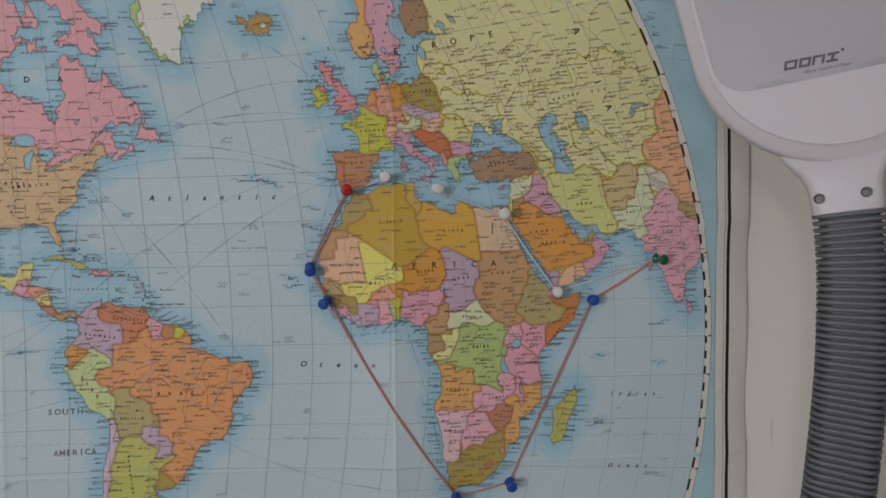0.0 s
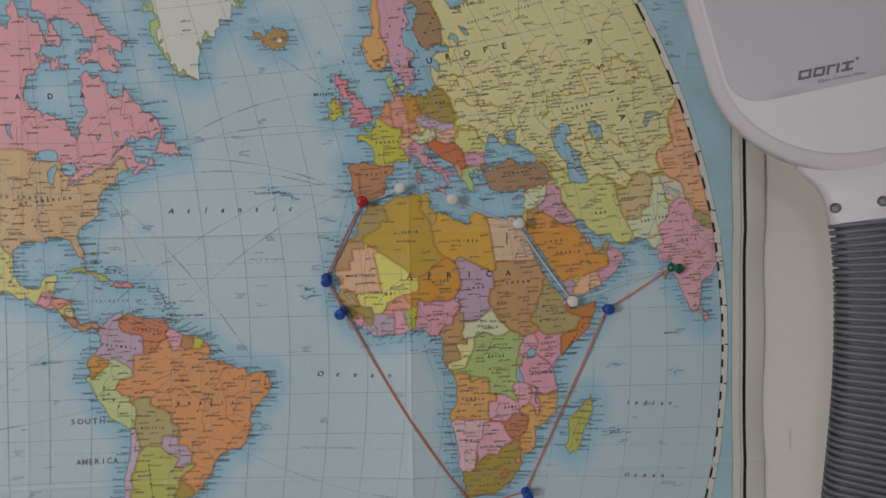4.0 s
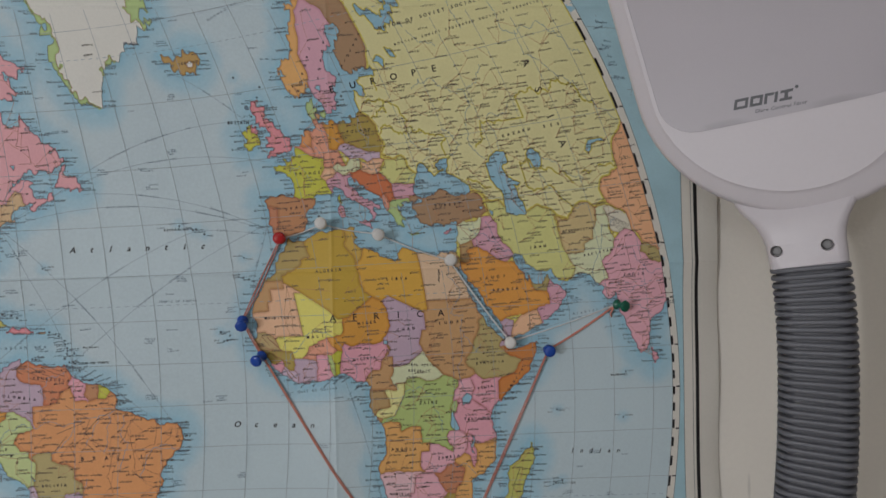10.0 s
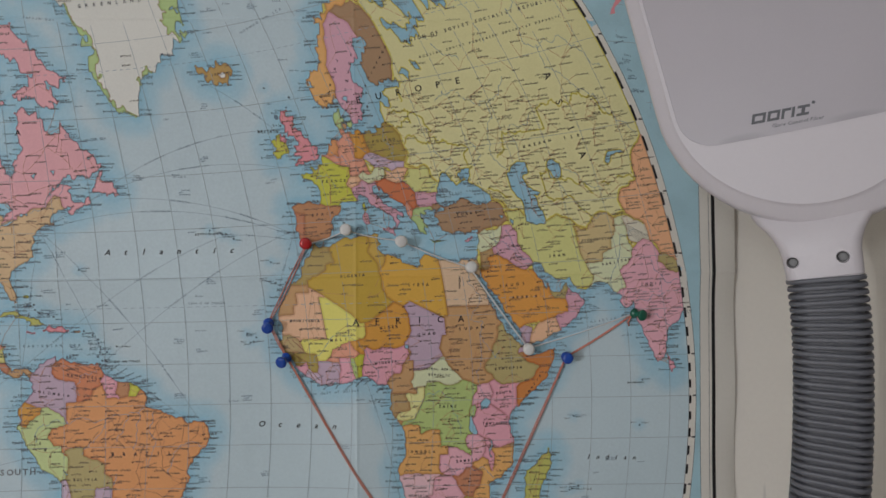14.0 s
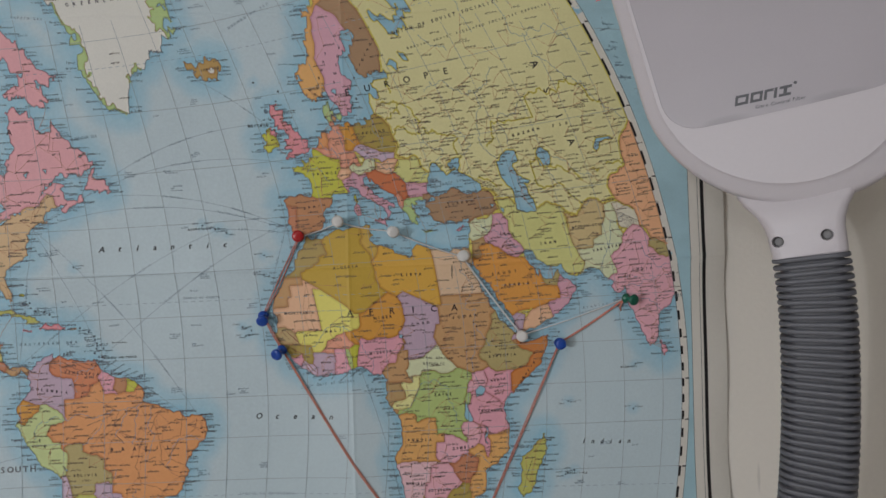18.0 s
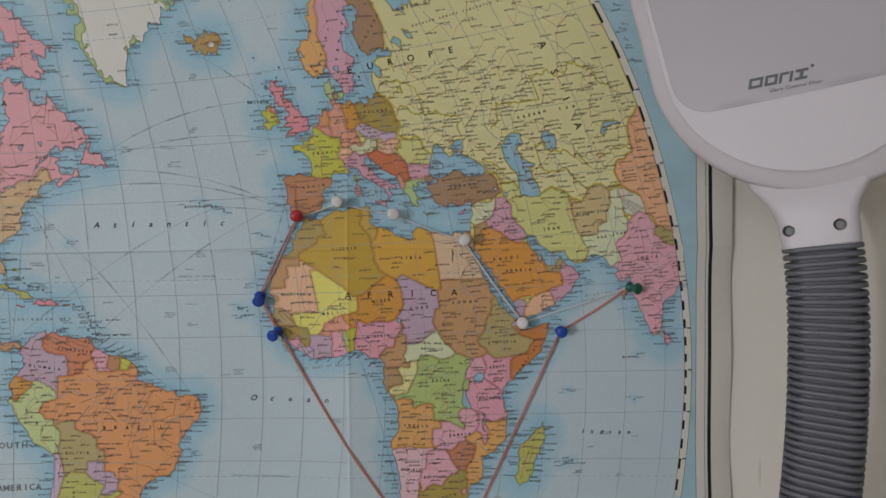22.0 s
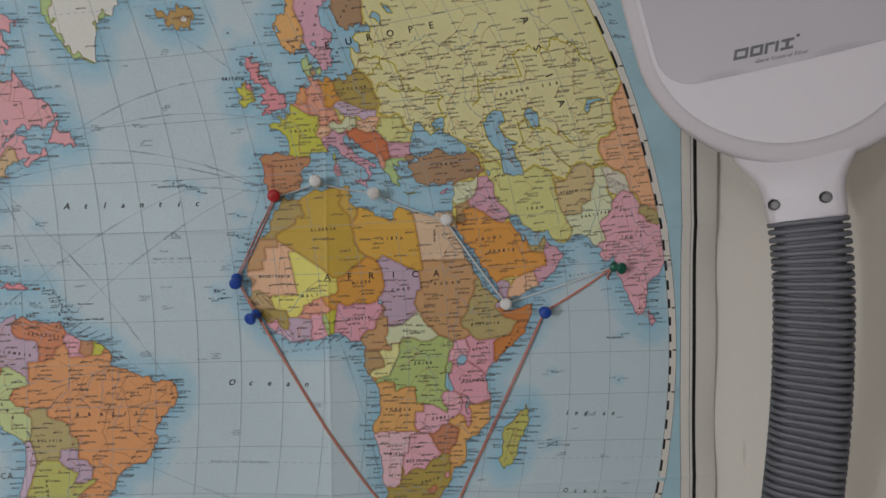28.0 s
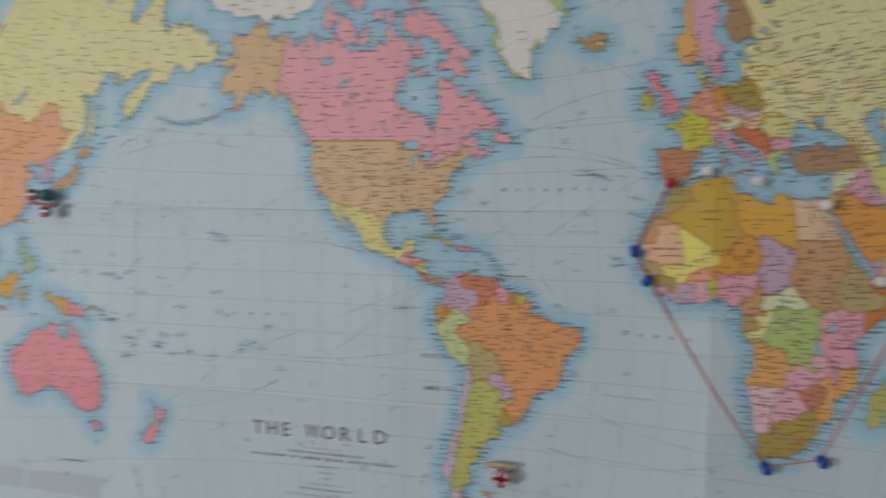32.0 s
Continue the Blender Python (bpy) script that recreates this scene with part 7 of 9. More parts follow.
NAMES_2 = [
    ("MAURITANIA", 0.2570, 0.0660, 0.2780, 0.0660, 0.0021, "c"),
    ("MALI", 0.2880, 0.0510, 0.2990, 0.0520, 0.0023, "c"),
    ("NIGER", 0.3260, 0.0600, 0.3380, 0.0610, 0.0023, "c"),
    ("CHAD", 0.3550, 0.0540, 0.3670, 0.0550, 0.0023, "c"),
    ("SUDAN", 0.3870, 0.0580, 0.4050, 0.0590, 0.0023, "c"),
    ("EGYPT", 0.3870, 0.0980, 0.3870, 0.0900, 0.0021, "c"),
    ("SAUDI", 0.4190, 0.0910, 0.4370, 0.0930, 0.0023, "c"),
    ("ARABIA", 0.4290, 0.0820, 0.4470, 0.0830, 0.0023, "c"),
    ("IRAN", 0.4580, 0.1140, 0.4690, 0.1150, 0.0023, "c"),
    ("IRAQ", 0.4260, 0.1230, 0.4360, 0.1220, 0.0021, "c"),
    ("INDIA", 0.5310, 0.0912, 0.5455, 0.0920, 0.0023, "c"),
    ("PAKISTAN", 0.5000, 0.1070, 0.5210, 0.1110, 0.0021, "c"),
    ("AFGHANISTAN", 0.4840, 0.1260, 0.5070, 0.1280, 0.0021, "c"),
    ("NIGERIA", 0.3220, 0.0330, 0.3370, 0.0340, 0.0021, "c"),
    ("ETHIOPIA", 0.4150, 0.0260, 0.4350, 0.0270, 0.0021, "c"),
]
NAMES_3 = [
    ("ZAIRE", 0.3710, -0.0020, 0.3830, -0.0020, 0.0023, "c"),
    ("KENYA", 0.4160, 0.0070, 0.4260, 0.0080, 0.0021, "c"),
    ("TANZANIA", 0.4050, -0.0160, 0.4230, -0.0170, 0.0021, "c"),
    ("ANGOLA", 0.3490, -0.0360, 0.3660, -0.0370, 0.0021, "c"),
    ("ZAMBIA", 0.3840, -0.0450, 0.3990, -0.0440, 0.0021, "c"),
    ("NAMIBIA", 0.3470, -0.0700, 0.3600, -0.0710, 0.0021, "c"),
    ("BOTSWANA", 0.3640, -0.0770, 0.3800, -0.0770, 0.0021, "c"),
    ("SOUTH", 0.3750, -0.0940, 0.3870, -0.0910, 0.0021, "c"),
    ("AFRICA", 0.3630, -0.1090, 0.3780, -0.1080, 0.0021, "c"),
    ("CENTRAL AFRICAN", 0.3570, 0.0280, 0.3850, 0.0260, 0.0018, "c"),
    ("REPUBLIC", 0.3630, 0.0230, 0.3780, 0.0220, 0.0018, "c"),
    ("SOMALIA", 0.4370, 0.0020, 0.4500, 0.0200, 0.0021, "c"),
    ("BRITAIN", 0.2330, 0.2120, 0.2470, 0.2120, 0.0023, "c"),
    ("ICELAND", 0.1980, 0.2560, 0.2110, 0.2580, 0.0018, "c"),
    ("TURKEY", 0.3860, 0.1470, 0.4040, 0.1490, 0.0021, "c"),
]
NAMES_4 = [
    ("POLAND", 0.3210, 0.2040, 0.3370, 0.2060, 0.0021, "c"),
    ("FRANCE", 0.2820, 0.1730, 0.2990, 0.1740, 0.0021, "c"),
    ("SPAIN", 0.2740, 0.1470, 0.2890, 0.1490, 0.0021, "c"),
    ("UNITED STATES", -0.0270, 0.1330, 0.0250, 0.1310, 0.0025, "c"),
    ("OF AMERICA", 0.0050, 0.1270, 0.0420, 0.1310, 0.0025, "c"),
    ("CANADA", -0.0700, 0.2088, 0.0524, 0.2114, 0.0044, "b"),
    ("GREENLAND", 0.0990, 0.3075, 0.1440, 0.3125, 0.0027, "c"),
    ("Pacific", -0.3170, 0.1060, -0.2130, 0.1070, 0.0043, "i"),
    ("Ocean", -0.1920, -0.0120, -0.1140, -0.0110, 0.0043, "i"),
    ("AUSTRALIA", -0.4230, -0.0930, -0.3560, -0.0860, 0.0027, "c"),
    ("MEXICO", -0.0420, 0.0900, -0.0050, 0.0660, 0.0027, "c"),
    ("ARGENTINA", 0.0970, -0.0830, 0.1000, -0.1120, 0.0021, "c"),
    ("PERU", 0.0630, -0.0200, 0.0740, -0.0350, 0.0021, "c"),
    ("BOLIVIA", 0.0920, -0.0530, 0.1080, -0.0530, 0.0021, "c"),
    ("COLOMBIA", 0.0630, 0.0150, 0.0880, 0.0110, 0.0021, "c"),
]
NAMES_5 = [
    ("VENEZUELA", 0.0880, 0.0270, 0.1120, 0.0240, 0.0021, "c"),
    ("NORWAY", 0.2850, 0.2350, 0.2940, 0.2660, 0.0020, "c"),
    ("SWEDEN", 0.3000, 0.2440, 0.3060, 0.2770, 0.0020, "c"),
    ("FINLAND", 0.3180, 0.2530, 0.3310, 0.2770, 0.0020, "c"),
    ("RUSSIAN SOVIET FEDERATED SOCIALIST REPUBLIC", 0.3580, 0.2700, 0.4670, 0.3020, 0.0018, "c"),
    ("Gulf of Guinea", 0.2800, 0.0100, 0.3080, 0.0130, 0.0023, "s"),
    ("Arabian Sea", 0.4910, 0.0620, 0.5220, 0.0670, 0.0023, "s"),
    ("LABRADOR SEA", 0.1000, 0.2050, 0.1170, 0.2070, 0.0021, "s"),
    ("Mediterranean", 0.3390, 0.1380, 0.3750, 0.1320, 0.0017, "s"),
]
NAMES_6 = [
    ("MALDIVES", 0.5200, 0.0135, 0.5320, 0.0135, 0.0015, "c"),
    ("MAURITIUS", 0.4740, -0.0685, 0.4890, -0.0690, 0.0015, "c"),
    ("AZORES", 0.1850, 0.1330, 0.1950, 0.1335, 0.0016, "c"),
    ("TRINIDAD AND TOBAGO", 0.1161, 0.0363, 0.1411, 0.0365, 0.0015, "c"),
    ("SEYCHELLES", 0.4720, -0.0110, 0.4860, -0.0115, 0.0013, "s"),
    ("TROPIC OF CANCER", 0.1796, 0.0802, 0.2064, 0.0804, 0.0017, "s"),
    ("TROPIC OF CAPRICORN", 0.2178, -0.0722, 0.2581, -0.0736, 0.0017, "s"),
    ("Barbados", 0.1240, 0.0480, 0.1340, 0.0480, 0.0014, "c"),
]
for row in NAMES_1 + NAMES_2 + NAMES_3 + NAMES_4 + NAMES_5 + NAMES_6:
    lettering(*row, material=ink_soft if row[0] in ("SOUTH", "AMERICA") else None)
for text, a, b, cap in (("NORWEGIAN SEA", (-7, 69), (7, 70.5), 0.0019), ("BLACK SEA", (31.6, 43.2), (37.6, 43.4), 0.0016), ("CARIBBEAN SEA", (-79, 15), (-66, 15), 0.0020), ("BAFFIN BAY", (-70, 73.5), (-61, 73), 0.0018)):
    lettering(text, *spot(*a), *spot(*b), cap, "s")
lettering("THE", -0.1455, -0.1350, -0.1115, -0.1345, 0.0155, "b", material=ink_soft, label="large grey letter of the map's title")
lettering("WORLD", -0.0820, -0.1340, -0.0050, -0.1330, 0.0155, "b", material=ink_soft, label="large grey letter of the map's title")
lettering("DEPARTMENT OF ENERGY MINES AND RESOURCES", -0.1500, -0.1640, 0.0110, -0.1625, 0.0030, "c")
raw("country_name_print", *fine_names, ink_text, world_map, "small dark printed names of countries", "stuff")
raw("water_name_print", *sea_names, ink_sea_text, world_map, "small blue printed names of seas", "stuff")


def bar(u, v, width, height, material, name="printed_bar", off=INK_TEXT, label=""):
    verts, faces = [], []
    ribbon(verts, faces, (u - width / 2, v), (u + width / 2, v), height, off)
    raw(name, verts, faces, material, world_map, label)


title_rows = []
for u, v, w, h in ((-0.068, -0.1525, 0.046, 0.0009), (-0.068, -0.1575, 0.088, 0.0022), (-0.066, -0.1715, 0.024, 0.0016), (-0.066, -0.1780, 0.017, 0.0014), (-0.066, -0.1840, 0.011, 0.0014),
                   (-0.066, -0.1905, 0.036, 0.0013), (-0.065, -0.1960, 0.058, 0.0018), (-0.063, -0.2030, 0.096, 0.0013), (-0.063, -0.2085, 0.060, 0.0012), (-0.063, -0.2140, 0.040, 0.0012)):
    title_rows.append((u - w / 2, v, w, h))
ink_index, ink_index_dark = ink("index_grey", (164, 176, 182)), ink("index_text", (140, 146, 152))
for u, v, w, h in ((-0.345, -0.226, 0.155, 0.026), (-0.440, -0.226, 0.012, 0.022), (-0.480, -0.226, 0.03, 0.024)):
    bar(u, v, w, h, ink_index, "index_panel", 0.00034, "grey tinted panel of small print")
bar(-0.385, -0.1965, 0.033, 0.0011, ink_text)

# rivers, roads, sea routes, inner boundaries
RIVERS = []
RIVERS += [[(31, 31), (31.2, 30), (31, 27), (32.8, 25), (33, 22), (30.5, 19), (33.5, 18.5), (32.5, 15.6), (32.5, 10), (31, 7), (31.7, 3.5), (33, 0.4)], [(32.5, 15.6), (34.5, 12.5), (36, 10), (37.3, 12)], [(6, 5), (6.7, 7.8), (4, 12.5), (0, 16.3), (-3, 16.8), (-6, 13.8), (-9.5, 10)], [(12.5, -6), (15.3, -4.3), (17, -1), (18.2, 1.5), (22, 2.2), (25, 0.5), (26, -4), (27, -9)], [(36, -18.5), (33, -16), (29, -16.5), (25.5, -17.9), (23, -15)], [(16.5, -28.6), (20, -28.8), (24, -28.9), (27, -30.2)]]
RIVERS += [[(-50.5, -0.5), (-54.5, -2.2), (-60, -3.2), (-65, -2.8), (-70, -4), (-74, -4.5), (-77, -9)], [(-60, -3.2), (-61.5, -7), (-64, -9), (-66, -12)], [(-62, 9), (-66, 7.5), (-67.5, 5), (-66, 2.5)], [(-58.4, -34), (-60.5, -31.5), (-58.7, -27.4), (-54.5, -25.5), (-52, -21)], [(-58.7, -27.4), (-57.5, -24), (-57.8, -19), (-57, -16)], [(-36.5, -10.4), (-40, -9), (-43.5, -12), (-44.5, -17)], [(-48.5, -1.5), (-49.5, -6), (-48.5, -11), (-50, -15)], [(-54.5, -2.3), (-55.5, -5), (-57.5, -9)], [(-52, -1.6), (-52.5, -5), (-53, -11)], [(-89.2, 29.2), (-91.3, 32), (-89.5, 37), (-91, 41), (-93, 45)]]
RIVERS += [[(-90.2, 38.7), (-95, 39.2), (-97, 43), (-104, 48), (-110, 47.6)], [(-66, 49.8), (-71, 46.9), (-76, 44.3)], [(-135, 69), (-128, 66), (-124, 62.5), (-117, 61.2)], [(-164.5, 62.7), (-158, 64.8), (-150, 65.5), (-143, 65.5), (-138, 62.5)], [(48, 46), (45, 48.5), (46, 51.5), (49, 53.5), (49, 55.8), (44, 56.4), (39, 58), (36, 56.5)], [(49, 55.5), (53, 56.2), (56.5, 58.5)], [(39.3, 47.2), (42.5, 48.5), (39.5, 51.5)], [(32, 46.6), (35, 48.4), (31, 50.5), (31, 54)], [(29.6, 45.2), (27, 44), (22.5, 44.5), (19, 46.5), (17, 48.1), (12, 48.7)]]
RIVERS += [[(51.8, 47), (51.5, 51), (55, 51.7), (59, 53.5)], [(72, 66.5), (66.5, 65), (66, 61.5), (72, 61), (77, 60.5), (83, 57)], [(69, 60.8), (68.3, 58.2), (74, 55), (79, 51.5), (84, 48)], [(84.9, 66), (84, 71.8)], [(60, 46.3), (65, 44.5), (68, 42), (71, 41)], [(59.5, 43.8), (62, 40.5), (66, 37.5), (70, 37.4)], [(67.5, 24.2), (68.5, 28), (71, 31), (72, 34), (76, 35.3)], [(78.5, 29.5), (80.5, 26.5), (84.9, 25.5)], [(48, 30.5), (45, 32.5), (43, 36.5)], [(47, 31), (42, 34.3), (38.5, 36)], [(119, 37.5), (115, 35.3), (110.5, 35), (110, 40), (104, 37)]]
RIVERS += [[(121.5, 31.6), (114, 30), (106, 29), (101, 26)], [(140.5, 53), (135, 48.5), (127, 50), (121, 53)], [(127, 72.5), (124, 66), (130, 62), (118, 60)], [(-80, 43.5), (-84, 41)], [(73, 21.6), (77, 22.5), (81, 23)], [(81, 16.5), (78, 19), (74, 20)], [(20, 54.5), (19, 53), (21, 51.5), (19.5, 50)], [(8.5, 54), (10.5, 53), (14, 51)], [(4.5, 52), (7, 51), (8, 48.5)], [(-1.5, 47.2), (2, 47.8), (4, 45.5)], [(40.5, 64.5), (44, 62), (48, 61)], [(53, 68), (57, 65.5), (56, 62)]]
verts, faces = [], []
for river in RIVERS:
    pts = []
    for a, b in zip(river, river[1:]):
        pts += wiggle(a, b, 0.5, 0.14)[:-1]
    pts = [spot(*p) for p in pts]
    for a, b in zip(pts, pts[1:]):
        ribbon(verts, faces, a, b, 0.00032, 0.00036)
raw("river_print", verts, faces, ink_river, world_map, "thin blue printed rivers", "stuff")

BOUNDS = []
BOUNDS += [[(-110, 49), (-110, 60)], [(-102, 49), (-102, 60)], [(-120, 54), (-120, 60)], [(-139, 60), (-102, 60), (-94.8, 60)], [(-114, 49), (-118, 52), (-120, 54)], [(-95.2, 49), (-95.2, 52.8), (-89, 56.8)], [(-79.5, 51.5), (-79.5, 47), (-76, 45.3)], [(-67, 52), (-64, 52), (-64, 54.8), (-67, 55), (-65, 58.5), (-64.5, 60)], [(-124, 46), (-119, 46), (-117, 46)], [(-124, 42), (-111, 42)], [(-120, 42), (-120, 39), (-114.6, 35)], [(-114, 42), (-114, 37), (-114.6, 35)], [(-109, 45), (-109, 31.4)], [(-104, 49), (-104, 41), (-102, 41), (-102, 37)], [(-114, 37), (-94.6, 37)]]
BOUNDS += [[(-103, 37), (-103, 32), (-106.5, 32)], [(-104, 46), (-96.6, 46)], [(-104, 43), (-91, 43.4)], [(-102, 40), (-95.3, 40)], [(-94.5, 40.6), (-94.5, 33)], [(-89.5, 36.5), (-75.9, 36.5)], [(-88.2, 35), (-88.3, 30.4)], [(-85.2, 35), (-85, 31)], [(-87.5, 41.5), (-87.5, 38)], [(-84.8, 41.6), (-84.8, 39)], [(-80.5, 42), (-80.5, 40)], [(-117, 49), (-117, 42)], [(-111, 45), (-104, 45)], [(-111, 45), (-111, 41)], [(-100, 37), (-100, 34.5), (-94.5, 33.6)], [(-79.8, 42), (-75, 42)], [(-91, 46.5), (-93, 44), (-91, 42.5), (-91, 36.5)]]
BOUNDS += [[(46.5, 48), (50, 51.5), (55, 51), (61, 51), (61, 53.8), (66, 54.5), (71, 54), (77, 53.3), (80, 51)], [(56, 41.3), (56, 45), (61, 44)], [(61, 44), (66, 43), (68, 41)], [(66.5, 37.3), (62, 41), (56, 41.3)], [(71, 42.5), (75, 43), (80, 42.3)], [(27.5, 57.5), (28, 59.5)], [(23, 56.3), (28, 56.2)], [(23.5, 54), (28, 56.2), (31, 55), (32, 53), (31, 51.5), (24, 51.7)], [(32, 52.2), (35, 51), (40, 49.8), (38.3, 47.3)], [(41.5, 43.3), (47, 41.8)], [(44, 41.2), (45.5, 39.5)], [(-45.5, -1.5), (-48, -5), (-46.5, -10), (-46, -15)]]
BOUNDS += [[(-58, -7), (-61, -9), (-60, -13)], [(-58, -7), (-50.5, -9.5), (-52.5, -16), (-51, -20)], [(-41, -3), (-41.5, -9), (-46, -10)], [(-37.5, -5), (-38, -7.5), (-41, -9)], [(-46, -15), (-44, -14.5), (-40, -16)], [(-51, -20), (-47, -21), (-44.5, -22.8)], [(-53, -23), (-49, -25)], [(-53.5, -27), (-49, -28.5)], [(-62, 1), (-59, -1), (-56.5, -2.5), (-58, -7)], [(77, 30), (77, 26), (70, 25)], [(74, 22), (80, 22), (83, 24), (84.9, 24)], [(74, 16), (80, 18), (84, 19)], [(77.5, 13), (79, 13.5)], [(129, -15), (129, -31.5)]]
BOUNDS += [[(138, -16.5), (138, -26), (141, -26), (141, -38)], [(129, -26), (138, -26)], [(141, -29), (149, -29), (153, -28.4)]]
verts, faces, lime = [], [], ([], [])
for line in BOUNDS:
    pts = []
    union = 20 < line[0][0] < 81 and line[0][1] > 36
    for a, b in zip(line, line[1:]):
        pts += wiggle(a, b, 0.35, 0.15) if union else wiggle(a, b, 1.2, 0.05)
    pts = [spot(*p) for p in pts]
    for a, b in zip(pts, pts[1:]):
        ribbon(verts, faces, a, b, 0.00018 if union else 0.0003, 0.00036)
        if union:
            ribbon(*lime, a, b, 0.0012, 0.00033)
raw("union_border_print", *lime, ink_lime, world_map, "yellow-green tint along the inner borders", "stuff")
raw("boundary_print", verts, faces, ink_border, world_map, "fine printed boundaries of states and provinces", "stuff")

PORTS = dict(york=(-73.8, 40.4), halifax=(-63, 44.5), channel=(-6, 49.5), gib=(-6, 36), panama=(-79.7, 9.6), rio=(-42.5, -23.3), recife=(-34.6, -8), cape=(18, -34.3), dakar=(-17.8, 14.7), plate=(-55, -35.5), lisbon=(-9.8, 38.7), race=(-52.5, 46.3), ice=(-22, 63.5), clyde=(-8, 56), trinidad=(-60, 11),
             azores=(-27, 38.5), havre=(-5, 48.8), aden=(45, 12.5), bombay=(72.5, 18.8), horn=(-66, -56), francisco=(-123, 37.7), yokohama=(140.5, 35), honolulu=(-158, 21.2), sydney=(151.6, -34), auckland=(175, -36.5), tahiti=(-149.5, -17.5), vancouver=(-125.5, 48.4), callao=(-77.5, -12), gulf=(-81, 24.4), lagos=(3.4, 6), canary=(-15.5, 28.3))
ROUTES = [("york", "channel"), ("york", "gib"), ("halifax", "clyde"), ("azores", "gib"), ("panama", "azores"), ("trinidad", "lisbon"), ("canary", "lisbon"), ("dakar", "canary"), ("plate", "cape"), ("rio", "cape"), ("york", "recife"), ("york", "trinidad"), ("york", "panama"),
          ("cape", "lagos"), ("trinidad", "recife"), ("aden", "bombay"), ("ice", "clyde"), ("francisco", "honolulu"), ("honolulu", "yokohama"), ("vancouver", "yokohama"), ("francisco", "yokohama"), ("panama", "tahiti"), ("tahiti", "auckland"), ("panama", "auckland"), ("honolulu", "sydney"), ("callao", "tahiti"), ("halifax", "york"), ("panama", "honolulu"), ("race", "gib")]


def great_circle(a, b, n=40):
    (lo, la), (mo, ma) = [(radians(p[0]), radians(p[1])) for p in (a, b)]
    va, vb = [Vector((math.cos(y) * math.cos(x), math.cos(y) * math.sin(x), math.sin(y))) for x, y in ((lo, la), (mo, ma))]
    out = []
    for k in range(n + 1):
        w = va.angle(vb)
        v = (va * math.sin((1 - k / n) * w) + vb * math.sin(k / n * w)) / math.sin(w)
        out.append((math.degrees(math.atan2(v.y, v.x)), math.degrees(math.asin(v.z))))
    return out


# strokes of a small letter in its own box, one wide and one tall: left, low, right, high
STEM, ARCH, FOOT, SIDE = (0, 0, 0.26, 1), (0.26, 0.74, 1, 1), (0.26, 0, 1, 0.26), (0.74, 0, 1, 1)
SHAPES = ((STEM, ARCH, SIDE), (STEM, ARCH, FOOT), (STEM, ARCH, FOOT, SIDE), (STEM, FOOT, SIDE), ((0, 0, 0.26, 1.45),), ((0, 0, 0.26, 1.45), ARCH, SIDE), (STEM, (0.26, 0.74, 0.8, 1)), (STEM, (0.26, 0.37, 1, 0.63), ARCH))


def words(verts, faces, rng, u, v, width, height=0.00085, turn=0.0, off=INK_TEXT):
    """Illegible small print: letter-sized groups of plain bars, a taller one first, as long as a word or two."""
    x, c, s, height, head = 0.0, math.cos(turn), math.sin(turn), height * 1.16, True
    while x < width:
        shape = rng.choice(SHAPES)
        w = height * (0.26 if len(shape) == 1 else rng.uniform(0.62, 0.86)) * (1.25 if head else 1)
        tall = height * (1.4 if head else 1)
        k = 0.26 * height / max(w, 0.26 * height)
        for l, lo, r, hi in shape:
            l, r = (l if l < 0.5 else 1 - k) * w, (k * w if r < 0.5 or len(shape) == 1 else r * w)
            n = len(verts)
            verts += [at(u + p * c - q * s, v + p * s + q * c, off) for p, q in ((x + min(l, w), (lo - 0.5) * tall), (x + r, (lo - 0.5) * tall), (x + r, (hi - 0.5) * tall), (x + min(l, w), (hi - 0.5) * tall))]
            faces.append((n, n + 1, n + 2, n + 3))
        head = rng.random() < 0.06
        x += w + height * 0.34 + (height * 0.7 if head else 0)


rng = random.Random(7)
verts, faces, route_words = [], [], ([], [])
for a, b in ROUTES:
    pts = [spot(*p) for p in great_circle(PORTS[a], PORTS[b])]
    gaps = (rng.randint(6, 16), rng.randint(22, 32))
    for i, (p, q) in enumerate(zip(pts, pts[1:])):
        if math.dist(p, q) < 0.05 and not any(k <= i < k + 4 for k in gaps):
            ribbon(verts, faces, p, q, 0.00028, 0.00022)
    for k in gaps:
        p, q = pts[k], pts[k + 4]
        if math.dist(p, q) < 0.05:
            p, q = (p, q) if p[0] < q[0] else (q, p)
            words(*route_words, rng, *p, math.dist(p, q), 0.00085, math.atan2(q[1] - p[1], q[0] - p[0]), 0.00022)
title_words = ([], [])
for u, v, w, h in title_rows:
    words(*title_words, rng, u, v, w, h * 0.8)
raw("title_print", *title_words, ink_index_dark, world_map, "rows of small illegible print below the title", "stuff")
raw("sea_route_print", verts, faces, ink_route, world_map, "pale blue printed shipping routes", "stuff")
raw("route_name_print", *route_words, ink_sea_text, world_map, "tiny blue print along the shipping routes", "stuff")

# place names: towns on land, ports written out to sea
rings = [np.array([cdt_v[k] for k in f]) for f, o in zip(cdt_f, owner) if o[0] == "land"]


def on_land(p):
    p, hit = np.array(p), np.zeros(len(p), bool)
    for ring in rings:
        near = np.nonzero(((p > ring.min(0)) & (p < ring.max(0))).all(1))[0]
        if not len(near):
            continue
        odd = np.zeros(len(near), bool)
        for (ax, ay), (bx, by) in zip(ring, np.roll(ring, -1, 0)):
            if ay != by:
                odd ^= ((p[near, 1] < ay) != (p[near, 1] < by)) & (p[near, 0] < ax + (p[near, 1] - ay) / (by - ay) * (bx - ax))
        hit[near[odd]] = True
    return hit


